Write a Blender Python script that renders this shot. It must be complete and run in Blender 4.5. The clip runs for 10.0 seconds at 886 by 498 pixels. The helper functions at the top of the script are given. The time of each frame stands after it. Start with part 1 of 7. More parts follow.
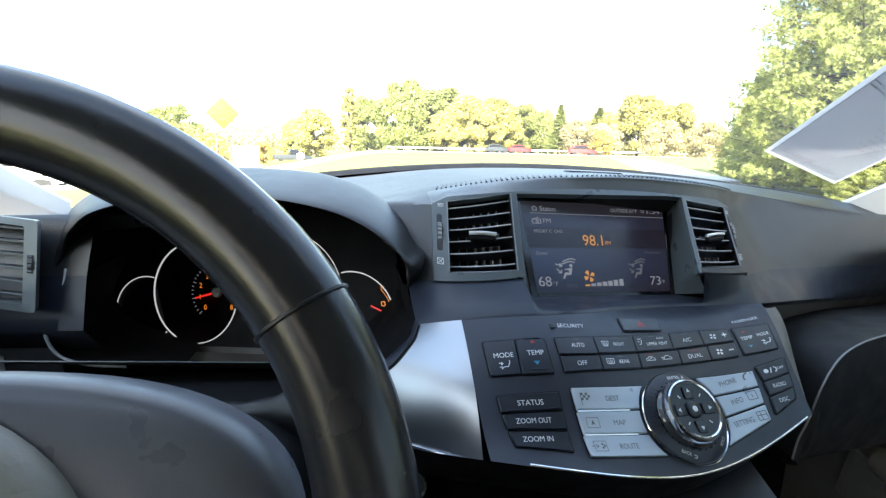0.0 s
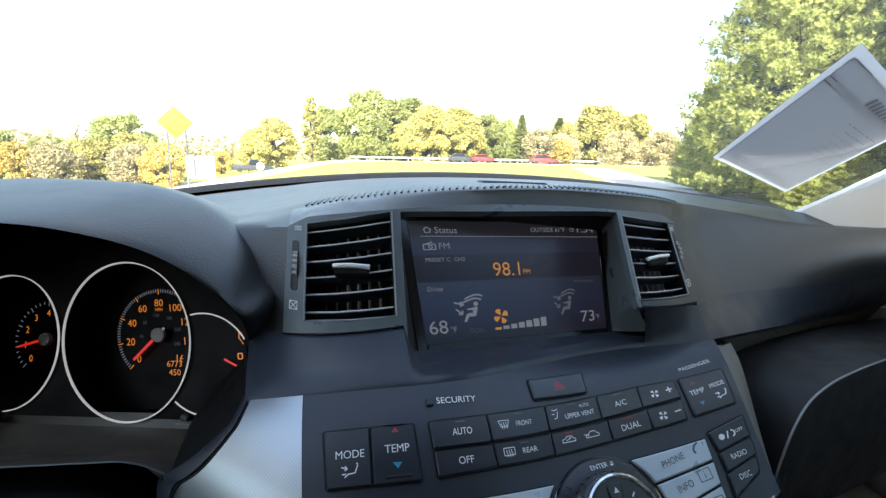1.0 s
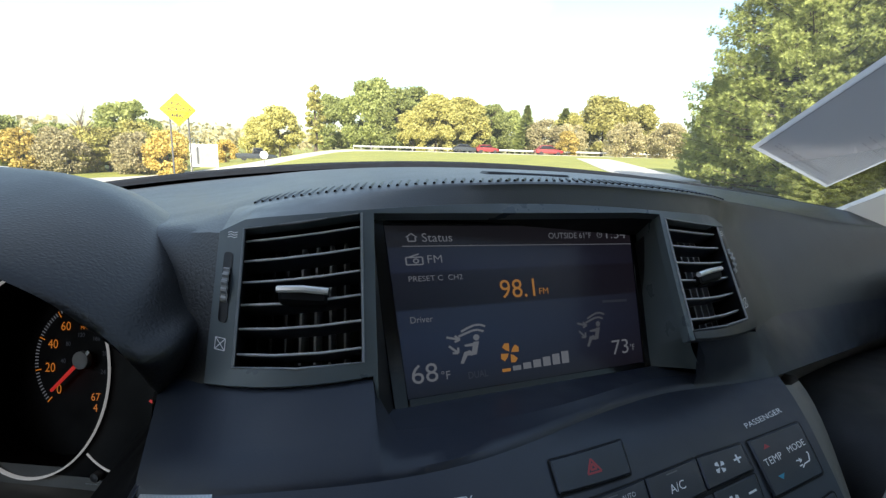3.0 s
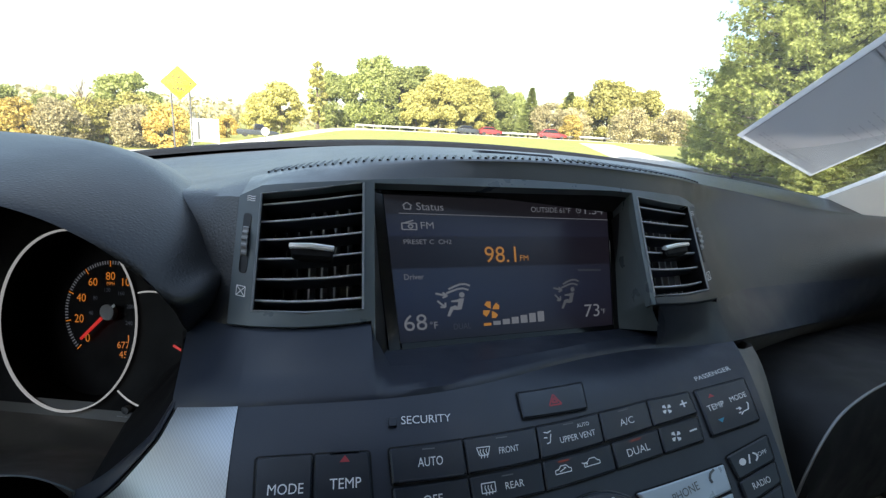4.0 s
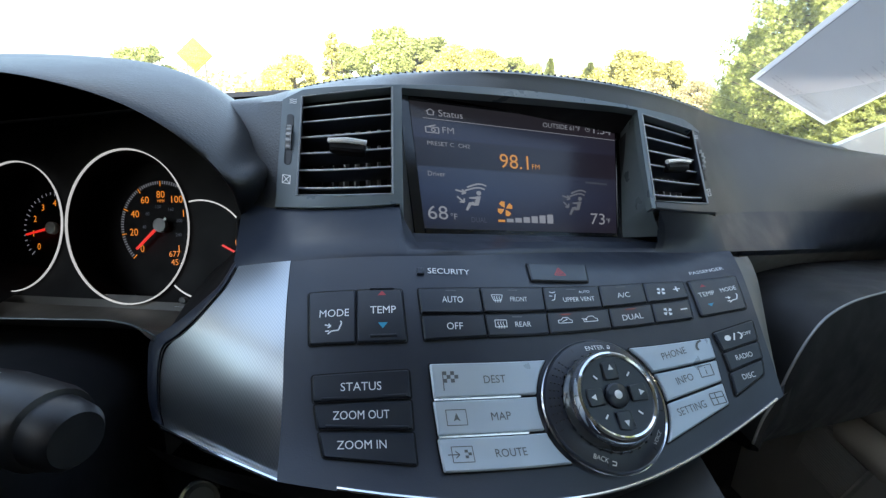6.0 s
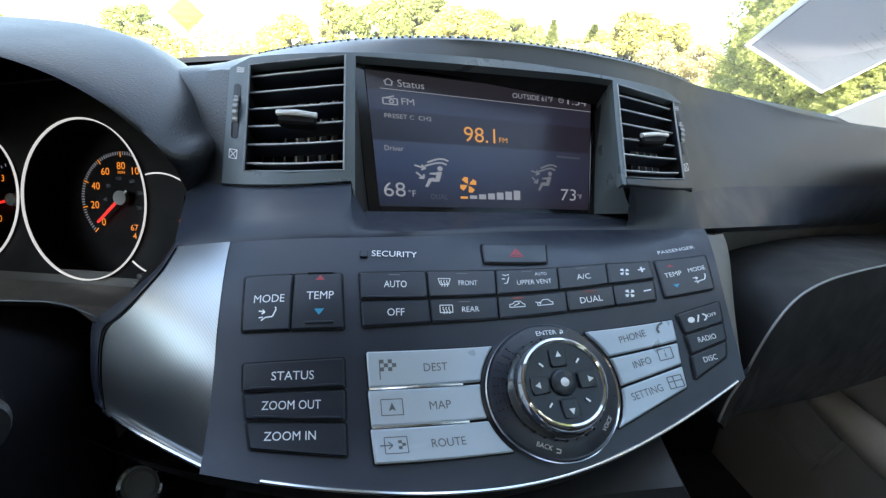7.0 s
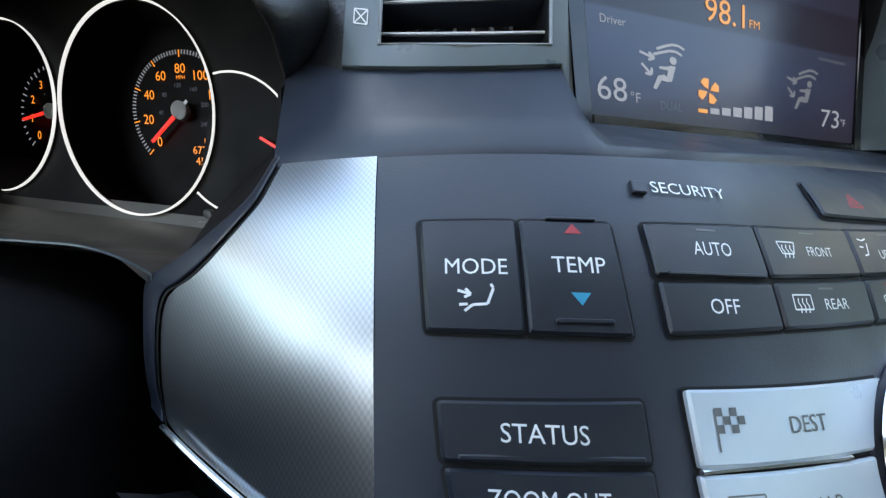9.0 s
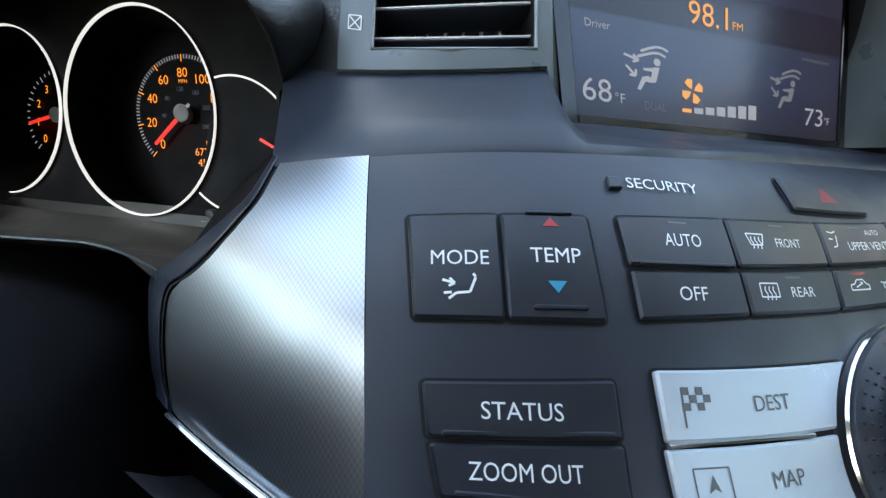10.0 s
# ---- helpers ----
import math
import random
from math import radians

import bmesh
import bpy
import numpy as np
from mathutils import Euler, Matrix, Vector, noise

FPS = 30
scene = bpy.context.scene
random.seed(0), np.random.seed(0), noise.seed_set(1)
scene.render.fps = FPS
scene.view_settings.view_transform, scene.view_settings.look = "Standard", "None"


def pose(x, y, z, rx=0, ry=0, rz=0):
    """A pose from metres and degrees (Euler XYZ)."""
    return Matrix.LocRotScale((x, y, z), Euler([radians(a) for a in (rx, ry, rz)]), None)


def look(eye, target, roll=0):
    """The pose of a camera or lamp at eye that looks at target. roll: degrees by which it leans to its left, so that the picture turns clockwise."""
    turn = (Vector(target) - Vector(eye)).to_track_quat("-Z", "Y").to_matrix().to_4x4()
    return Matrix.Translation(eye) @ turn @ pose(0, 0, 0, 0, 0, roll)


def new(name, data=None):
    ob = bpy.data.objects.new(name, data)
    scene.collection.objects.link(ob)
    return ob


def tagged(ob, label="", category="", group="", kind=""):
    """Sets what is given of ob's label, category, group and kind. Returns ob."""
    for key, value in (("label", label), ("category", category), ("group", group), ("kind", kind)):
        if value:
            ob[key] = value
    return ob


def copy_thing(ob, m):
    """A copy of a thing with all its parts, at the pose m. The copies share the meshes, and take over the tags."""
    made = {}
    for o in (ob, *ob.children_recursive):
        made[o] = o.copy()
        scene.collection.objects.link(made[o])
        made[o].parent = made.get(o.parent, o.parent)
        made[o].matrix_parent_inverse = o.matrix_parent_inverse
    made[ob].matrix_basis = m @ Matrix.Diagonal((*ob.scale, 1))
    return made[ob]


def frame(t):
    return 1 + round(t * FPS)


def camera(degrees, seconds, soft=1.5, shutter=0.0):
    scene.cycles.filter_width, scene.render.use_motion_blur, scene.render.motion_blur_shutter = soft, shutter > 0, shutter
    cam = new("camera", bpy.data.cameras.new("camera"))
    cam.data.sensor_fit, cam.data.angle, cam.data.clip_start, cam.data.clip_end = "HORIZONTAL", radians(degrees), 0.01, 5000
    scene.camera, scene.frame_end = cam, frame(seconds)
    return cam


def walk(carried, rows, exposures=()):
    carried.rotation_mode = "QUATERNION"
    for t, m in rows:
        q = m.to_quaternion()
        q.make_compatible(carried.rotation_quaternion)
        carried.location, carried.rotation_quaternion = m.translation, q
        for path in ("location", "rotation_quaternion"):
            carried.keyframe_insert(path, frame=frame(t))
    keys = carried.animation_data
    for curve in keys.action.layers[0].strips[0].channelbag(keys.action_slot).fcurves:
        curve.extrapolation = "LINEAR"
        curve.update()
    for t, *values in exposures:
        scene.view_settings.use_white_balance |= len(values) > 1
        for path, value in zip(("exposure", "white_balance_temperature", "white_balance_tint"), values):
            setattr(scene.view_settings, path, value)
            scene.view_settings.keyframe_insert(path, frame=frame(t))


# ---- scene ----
cam = camera(85.0, 10.0, soft=1.35)
PATH = [
    (0, (-0.2064, -0.2352, 1.2650), (0.0775, 1.7034, 0.8635), 1.37),
    (0.5, (-0.1460, -0.1849, 1.2685), (0.2173, 1.7512, 0.9229), 1.90),
    (1, (-0.1217, -0.1412, 1.2631), (0.3022, 1.7798, 0.9021), 1.16),
    (1.5, (-0.0997, -0.0895, 1.2666), (0.3460, 1.8246, 0.8960), 1.28),
    (2, (-0.0974, -0.0615, 1.2690), (0.3166, 1.8605, 0.9021), 2.64),
    (2.5, (-0.0967, -0.0497, 1.2639), (0.3112, 1.8690, 0.8736), 1.59),
    (3.8, (-0.0953, -0.0833, 1.2585), (0.3241, 1.8227, 0.8215), 2.30),
    (4, (-0.0981, -0.0923, 1.2588), (0.3111, 1.8074, 0.7860), 3.18),
    (4.5, (-0.1175, -0.1112, 1.2427), (0.2761, 1.7849, 0.7427), 5.00),
    (5, (-0.1233, -0.1265, 1.2323), (0.2350, 1.7568, 0.6624), 5.02),
    (5.5, (-0.1204, -0.1385, 1.2244), (0.2373, 1.7404, 0.6398), 4.29),
    (6, (-0.1078, -0.1381, 1.2205), (0.2406, 1.7450, 0.6438), 3.00),
    (6.2, (-0.0995, -0.1386, 1.2185), (0.2603, 1.7458, 0.6529), 2.61),
    (7.3, (-0.0794, -0.1170, 1.2272), (0.2583, 1.7116, 0.4910), 3.97),
    (7.5, (-0.0916, -0.0921, 1.2129), (0.1720, 1.7592, 0.5035), 4.48),
    (8, (-0.1195, -0.0475, 1.1822), (0.0573, 1.7537, 0.3309), 6.17),
    (8.5, (-0.1283, -0.0283, 1.1785), (0.0696, 1.7571, 0.2992), 5.39),
    (9, (-0.1353, -0.0238, 1.1773), (0.0538, 1.7537, 0.2803), 4.23),
    (9.5, (-0.1356, -0.0234, 1.1731), (0.0753, 1.7456, 0.2643), 4.68),
    (10, (-0.1322, -0.0315, 1.1789), (0.0484, 1.7490, 0.2860), 3.80),
]
EXPOSURES = [(0, 3.0, 6700, 10), (1.0, 2.45, 6700, 10), (2.0, 1.75, 6700, 10), (2.7, 1.68, 6700, 10), (3.8, 1.98, 6700, 10), (4.5, 2.25, 6700, 10), (5.0, 2.4, 6700, 10), (5.5, 2.75, 6700, 10), (6.2, 2.98, 6750, 10), (7.3, 3.3, 6800, 10), (8.0, 3.35, 6750, 9), (8.5, 3.55, 6800, 9), (9.2, 3.6, 6950, 9), (10.0, 3.6, 7000, 9)]
walk(cam, [(t, look(eye, target, roll)) for t, eye, target, roll in PATH], EXPOSURES)

from mathutils import geometry

# ---- world and sun ----
SUN_TO = Vector((-0.23, -0.83, 0.51)).normalized()
world = bpy.data.worlds.new("sky")
scene.world = world
world.use_nodes = True
wn = world.node_tree.nodes
sky = wn.new("ShaderNodeTexSky")
sky.sky_type = "NISHITA"
sky.sun_disc = False
sky.sun_elevation = math.asin(SUN_TO.z)
sky.sun_rotation = math.atan2(SUN_TO.x, SUN_TO.y)
sky.dust_density = 2.0
# thin white cloud over the blue
wco, wnoise, wramp, wmix = wn.new("ShaderNodeTexCoord"), wn.new("ShaderNodeTexNoise"), wn.new("ShaderNodeValToRGB"), wn.new("ShaderNodeMixRGB")
wmap = wn.new("ShaderNodeMapping")
wmap.inputs["Scale"].default_value = (1.0, 1.0, 3.2)
wnoise.inputs["Scale"].default_value, wnoise.inputs["Detail"].default_value, wnoise.inputs["Roughness"].default_value = 2.2, 7.0, 0.55
wramp.color_ramp.elements[0].position, wramp.color_ramp.elements[1].position = 0.50, 0.80
wl = world.node_tree.links
wl.new(wco.outputs["Generated"], wmap.inputs[0])
wl.new(wmap.outputs[0], wnoise.inputs["Vector"])
wl.new(wnoise.outputs["Fac"], wramp.inputs[0])
wl.new(wramp.outputs[0], wmix.inputs[0])
wl.new(sky.outputs[0], wmix.inputs[1])
wmix.inputs[2].default_value = (4.4, 4.5, 4.6, 1)
wl.new(wmix.outputs[0], wn["Background"].inputs[0])
wn["Background"].inputs[1].default_value = 0.14
sun_data = bpy.data.lights.new("sun", "SUN")
sun_data.energy, sun_data.angle, sun_data.color = 5.0, radians(0.5), (1.0, 0.95, 0.86)
sun = new("sun", sun_data)
sun.matrix_world = look((0, 0, 30), Vector((0, 0, 30)) - SUN_TO)


# ---- materials ----
class Nodes:
    """A small wrapper to write node materials in few lines."""

    def __init__(self, name):
        self.m = bpy.data.materials.new(name)
        self.m.use_nodes = True
        self.t = self.m.node_tree
        self.b = self.t.nodes["Principled BSDF"]

    def n(self, kind, **kw):
        node = self.t.nodes.new("ShaderNode" + kind)
        for k, v in kw.items():
            if k in node.inputs:
                node.inputs[k].default_value = v
        return node

    def l(self, a, b):
        self.t.links.new(a, b)

    def put(self, **kw):
        for k, v in kw.items():
            self.b.inputs[k.replace("_", " ")].default_value = v
        return self


def col(c):
    return (*c, 1.0)


def surface(name, c1, c2=None, rough=0.5, metal=0.0, big=6.0, fine=0.0, bump=0.0, cells=False, var_rough=0.08, **kw):
    """A surface with colour and gloss that vary at a large scale, and a fine relief."""
    k = Nodes(name)
    c2 = c2 or tuple(v * 0.8 for v in c1)
    k.put(Roughness=rough, Metallic=metal)
    for key, v in kw.items():
        k.b.inputs[key.replace("_", " ")].default_value = v
    co = k.n("TexCoord")
    n1 = k.n("TexNoise", Scale=big, Detail=6.0, Roughness=0.62)
    k.l(co.outputs["Object"], n1.inputs["Vector"])
    ramp = k.n("ValToRGB")
    ramp.color_ramp.elements[0].color, ramp.color_ramp.elements[1].color = col(c2), col(c1)
    ramp.color_ramp.elements[0].position, ramp.color_ramp.elements[1].position = 0.35, 0.65
    k.l(n1.outputs["Fac"], ramp.inputs[0])
    k.l(ramp.outputs[0], k.b.inputs["Base Color"])
    mr = k.n("MapRange")
    mr.inputs[1].default_value, mr.inputs[2].default_value = 0.3, 0.7
    mr.inputs[3].default_value, mr.inputs[4].default_value = max(rough - var_rough, 0.02), min(rough + var_rough, 1)
    n2 = k.n("TexNoise", Scale=big * 7, Detail=4.0)
    k.l(co.outputs["Object"], n2.inputs["Vector"])
    k.l(n2.outputs["Fac"], mr.inputs[0])
    k.l(mr.outputs[0], k.b.inputs["Roughness"])
    if bump:
        bp = k.n("Bump", Strength=bump, Distance=0.0004)
        if cells:
            tex = k.n("TexVoronoi", Scale=fine)
            tex.feature = "DISTANCE_TO_EDGE"
            k.l(co.outputs["Object"], tex.inputs["Vector"])
            k.l(tex.outputs["Distance"], bp.inputs["Height"])
        else:
            tex = k.n("TexNoise", Scale=fine, Detail=3.0)
            k.l(co.outputs["Object"], tex.inputs["Vector"])
            k.l(tex.outputs["Fac"], bp.inputs["Height"])
        k.l(bp.outputs[0], k.b.inputs["Normal"])
    return k.m


def glow(name, c, strength, base=(0.01, 0.01, 0.01)):
    k = Nodes(name)
    k.put(Base_Color=col(base), Roughness=0.4, Emission_Color=col(c), Emission_Strength=strength)
    return k.m


PAD = surface("soft_black_pad", (0.018, 0.019, 0.021), (0.015, 0.016, 0.018), 0.42, fine=430, bump=0.7, cells=True, var_rough=0.02, Specular_IOR_Level=0.9)
PLASTIC = surface("satin_dark_plastic", (0.0215, 0.0270, 0.0420), (0.0190, 0.0240, 0.0370), 0.40, fine=1500, bump=0.12)
KEY = surface("dark_key_plastic", (0.0172, 0.0220, 0.0325), (0.0153, 0.0196, 0.029), 0.36, fine=1800, bump=0.08)
BLACK = surface("black_plastic", (0.010, 0.010, 0.012), (0.007, 0.007, 0.009), 0.45, fine=900, bump=0.1)
SHROUD = surface("column_plastic", (0.009, 0.009, 0.010), (0.007, 0.007, 0.008), 0.55, fine=700, bump=0.4, cells=True, Specular_IOR_Level=0.35)
COVER = surface("satin_cover", (0.125, 0.132, 0.155), (0.112, 0.119, 0.140), 0.34, fine=900, bump=0.12)
HUB = surface("grained_hub_cover", (0.30, 0.285, 0.25), (0.265, 0.25, 0.22), 0.45, fine=420, bump=0.6, cells=True)
# Grey trim with the blue-green of reflected sky put into its base.
TRIM = surface("teal_tinted_trim", (0.108, 0.134, 0.148), (0.098, 0.122, 0.135), 0.34, metal=0.1, fine=2500, bump=0.05)
CHROME = surface("chrome", (0.85, 0.86, 0.88), (0.8, 0.81, 0.83), 0.12, metal=1.0, var_rough=0.05)
BAND = surface("grey_crest_band", (0.072, 0.077, 0.080), (0.064, 0.069, 0.072), 0.40, fine=900, bump=0.25, cells=True)
SILVER_KEY = surface("silver_key_paint", (0.52, 0.59, 0.66), (0.485, 0.55, 0.615), 0.35, metal=0.25, fine=3000, bump=0.05)
LEATHER = surface("black_leather", (0.016, 0.017, 0.021), (0.013, 0.0135, 0.016), 0.25, fine=420, bump=0.14, cells=True, var_rough=0.03, Specular_IOR_Level=0.6)
GLOSS = surface("gloss_black", (0.006, 0.006, 0.008), (0.005, 0.005, 0.006), 0.12, var_rough=0.04)
ACRYLIC = surface("smoked_acrylic", (0.045, 0.05, 0.055), (0.035, 0.04, 0.045), 0.08, var_rough=0.04, Coat_Weight=0.8, Coat_Roughness=0.03)
DIAL = surface("dial_black", (0.003, 0.003, 0.004), (0.002, 0.002, 0.003), 0.6, Specular_IOR_Level=0.15)
LEGEND = surface("white_print", (0.84, 0.86, 0.88), (0.80, 0.82, 0.84), 0.5)
# The pad's black taken darker: the shade on the hood is in the colour.
HOOD_PAD = surface("shaded_hood_pad", (0.0040, 0.0050, 0.0070), (0.0034, 0.0043, 0.0060), 0.42, fine=430, bump=0.6, cells=True, var_rough=0.02, Specular_IOR_Level=0.6)
GREY_PRINT = surface("grey_print", (0.14, 0.145, 0.15), (0.11, 0.115, 0.12), 0.5)
RED_PRINT = surface("red_print", (0.42, 0.04, 0.05), (0.36, 0.03, 0.04), 0.5)
BLUE_PRINT = surface("blue_print", (0.02, 0.30, 0.48), (0.02, 0.26, 0.42), 0.5)
# Pale trim raised to white: the sun on the pillars is in the colour.
SUNLIT_TRIM = surface("sunlit_grained_trim", (0.80, 0.79, 0.77), (0.76, 0.75, 0.73), 0.55, fine=700, bump=0.3, cells=True)
BEIGE = surface("pale_grey_fabric", (0.62, 0.60, 0.575), (0.58, 0.56, 0.535), 0.85, fine=1200, bump=0.3)
TAUPE = surface("taupe_plastic", (0.15, 0.143, 0.128), (0.134, 0.127, 0.113), 0.5, fine=600, bump=0.3, cells=True)
# Taupe made lighter, in place of window light missing low on the doors.
DOOR_TRIM = surface("lightened_door_trim", (0.30, 0.285, 0.26), (0.27, 0.257, 0.234), 0.5, fine=600, bump=0.3, cells=True)
ORANGE_LIT = glow("lit_orange", (1.0, 0.30, 0.03), 0.11)
RED_LIT = glow("lit_red", (1.0, 0.03, 0.02), 0.11)
WHITE_LIT = glow("lit_white", (0.78, 0.84, 1.0), 0.032)
# Rings taken as lit: a faint glow keeps them white in the well.
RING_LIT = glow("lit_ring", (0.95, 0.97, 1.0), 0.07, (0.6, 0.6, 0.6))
DIM_WHITE = glow("lit_faint_white", (0.78, 0.84, 1.0), 0.016)
DIM_LIT = glow("lit_dim", (0.6, 0.7, 1.0), 0.008)
AMBER_LIT = glow("lit_amber", (1.0, 0.42, 0.05), 0.07)
TAB_BRIGHT = surface("satin_chrome", (0.88, 0.89, 0.90), (0.84, 0.85, 0.86), 0.24, metal=0.35)
DULL_CHROME = surface("dull_chrome", (0.34, 0.34, 0.34), (0.28, 0.28, 0.28), 0.4, metal=0.6)
# Pale tone of the painted highlight round the vents, and of small print.
GLINT_AND_PRINT = surface("edge_glint_and_print", (0.26, 0.28, 0.30), (0.23, 0.25, 0.27), 0.4)
SLAT_EDGE = surface("pale_slat_edge", (0.62, 0.63, 0.65), (0.56, 0.57, 0.59), 0.35)
# Near-black: shade in the gauge well and round the column is in the colour.
NIGHT = surface("deep_matt_black", (0.004, 0.004, 0.005), (0.003, 0.003, 0.004), 0.75, fine=900, bump=0.1, Specular_IOR_Level=0.2)
# Pale grey of vanes that catch the light; the thumb wheels share it.
VANE = surface("lit_vane_grey", (0.30, 0.31, 0.32), (0.26, 0.27, 0.28), 0.4, fine=2500, bump=0.05)
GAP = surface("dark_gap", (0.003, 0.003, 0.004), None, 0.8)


def screen_glass():
    """The lit liquid-crystal panel: dark above, bluish below, behind glossy glass."""
    k = Nodes("display_panel")
    k.put(Base_Color=col((0.006, 0.006, 0.007)), Roughness=0.32, Specular_IOR_Level=0.25, Coat_Weight=0.12, Coat_Roughness=0.15)
    co = k.n("TexCoord")
    sep = k.n("SeparateXYZ")
    k.l(co.outputs["UV"], sep.inputs[0])
    ramp = k.n("ValToRGB")
    cr = ramp.color_ramp
    k.l(sep.outputs["Y"], ramp.inputs[0])
    cr.elements[0].position, cr.elements[0].color = 0.0, (0.004, 0.005, 0.011, 1)
    cr.elements[1].position, cr.elements[1].color = 0.99, (0.007, 0.007, 0.009, 1)
    for p, c in ((0.12, (0.006, 0.009, 0.022)), (0.30, (0.009, 0.015, 0.034)), (0.465, (0.011, 0.017, 0.034)), (0.48, (0.004, 0.005, 0.010)), (0.69, (0.005, 0.006, 0.012)), (0.705, (0.009, 0.012, 0.026)), (0.845, (0.009, 0.012, 0.022)), (0.86, (0.007, 0.007, 0.010))):
        e = cr.elements.new(p)
        e.color = col(c)
    fade, mix = k.n("MapRange"), k.n("MixRGB")
    fade.inputs[1].default_value, fade.inputs[2].default_value, fade.inputs[4].default_value = 0.25, 1.1, 0.75
    k.l(sep.outputs["X"], fade.inputs[0])
    k.l(fade.outputs[0], mix.inputs[0])
    k.l(ramp.outputs[0], mix.inputs[1])
    mix.inputs[2].default_value = (0.008, 0.006, 0.009, 1)
    k.l(mix.outputs[0], k.b.inputs["Emission Color"])
    k.b.inputs["Emission Strength"].default_value = 0.28
    return k.m


def dimpled_silver():
    """Aluminium-look trim with a net of tiny diamond dimples about a millimetre apart."""
    k = Nodes("dimpled_silver")
    k.put(Base_Color=col((0.52, 0.54, 0.56)), Metallic=0.95, Roughness=0.34)
    co = k.n("TexCoord")
    sep = k.n("SeparateXYZ")
    k.l(co.outputs["Object"], sep.inputs[0])

    def wave(cx, cs, period):
        dot = k.n("VectorMath")
        dot.operation = "DOT_PRODUCT"
        k.l(co.outputs["Object"], dot.inputs[0])
        dot.inputs[1].default_value = (cx, cs * 0.773, cs * 0.634)
        mul = k.n("Math")
        mul.operation = "MULTIPLY"
        mul.inputs[1].default_value = 2 * math.pi / period
        k.l(dot.outputs["Value"], mul.inputs[0])
        sn = k.n("Math")
        sn.operation = "SINE"
        k.l(mul.outputs[0], sn.inputs[0])
        return sn

    a, b = wave(1.0, 0.0, 0.0014), wave(0.0, 1.0, 0.0021)
    mx = k.n("Math")
    mx.operation = "MULTIPLY"
    k.l(a.outputs[0], mx.inputs[0])
    k.l(b.outputs[0], mx.inputs[1])
    bp = k.n("Bump", Strength=0.02, Distance=0.0003)
    k.l(mx.outputs[0], bp.inputs["Height"])
    k.l(bp.outputs[0], k.b.inputs["Normal"])
    mr = k.n("MapRange")
    mr.inputs[1].default_value, mr.inputs[2].default_value = -1.0, 1.0
    mr.inputs[3].default_value, mr.inputs[4].default_value = 0.32, 0.39
    k.l(mx.outputs[0], mr.inputs[0])
    dots = k.n("ValToRGB")
    dots.color_ramp.elements[0].color, dots.color_ramp.elements[1].color = (0.42, 0.435, 0.45, 1), (0.53, 0.545, 0.56, 1)
    half = k.n("MapRange")
    half.inputs[1].default_value, half.inputs[2].default_value = -0.6, 0.6
    k.l(mx.outputs[0], half.inputs[0])
    k.l(half.outputs[0], dots.inputs[0])
    k.l(dots.outputs[0], k.b.inputs["Base Color"])
    k.l(mr.outputs[0], k.b.inputs["Roughness"])
    return k.m


def clear_glass(name="clear_glass", tint=(0.95, 0.97, 0.96)):
    k = Nodes(name)
    out = k.t.nodes["Material Output"]
    tr, gl, mix, fr = k.n("BsdfTransparent"), k.n("BsdfGlossy", Roughness=0.02), k.n("MixShader"), k.n("Fresnel", IOR=1.3)
    tr.inputs[0].default_value = col(tint)
    k.l(fr.outputs[0], mix.inputs[0])
    k.l(tr.outputs[0], mix.inputs[1])
    k.l(gl.outputs[0], mix.inputs[2])
    k.l(mix.outputs[0], out.inputs["Surface"])
    return k.m


def dusty_glass():
    """The windscreen: clear glass with a thin white scatter added, to haze the view."""
    m = clear_glass("hazy_windscreen", (0.84, 0.87, 0.835))
    t = m.node_tree
    out = t.nodes["Material Output"]
    clear = out.inputs["Surface"].links[0].from_socket
    veil, mix, tex = t.nodes.new("ShaderNodeBsdfTranslucent"), t.nodes.new("ShaderNodeMixShader"), t.nodes.new("ShaderNodeTexNoise")
    veil.inputs[0].default_value = (0.9, 0.9, 0.86, 1)
    tex.inputs["Scale"].default_value, tex.inputs["Detail"].default_value = 5.0, 5.0
    mr = t.nodes.new("ShaderNodeMapRange")
    mr.inputs[3].default_value, mr.inputs[4].default_value = 0.028, 0.052
    t.links.new(tex.outputs["Fac"], mr.inputs[0])
    t.links.new(mr.outputs[0], mix.inputs[0])
    t.links.new(clear, mix.inputs[1])
    t.links.new(veil.outputs[0], mix.inputs[2])
    t.links.new(mix.outputs[0], out.inputs["Surface"])
    return m


def leaf(name, c1, c2, through_light=0.25):
    """Foliage whose clumps differ from one another and from tree to tree."""
    k = Nodes(name)
    geo, info = k.n("NewGeometry"), k.n("ObjectInfo")
    ramp = k.n("ValToRGB")
    ramp.color_ramp.elements[0].color, ramp.color_ramp.elements[1].color = col(c1), col(c2)
    k.l(geo.outputs["Random Per Island"], ramp.inputs[0])
    hsv = k.n("HueSaturation")
    mr = k.n("MapRange")
    mr.inputs[3].default_value, mr.inputs[4].default_value = 0.8, 1.2
    k.l(info.outputs["Random"], mr.inputs[0])
    k.l(mr.outputs[0], hsv.inputs["Value"])
    k.l(ramp.outputs[0], hsv.inputs["Color"])
    k.l(hsv.outputs[0], k.b.inputs["Base Color"])
    k.put(Roughness=0.6)
    tl, mix = k.n("BsdfTranslucent"), k.n("MixShader")
    k.l(hsv.outputs[0], tl.inputs[0])
    mix.inputs[0].default_value = through_light
    k.l(k.b.outputs[0], mix.inputs[1])
    k.l(tl.outputs[0], mix.inputs[2])
    k.l(mix.outputs[0], k.t.nodes["Material Output"].inputs["Surface"])
    return k.m


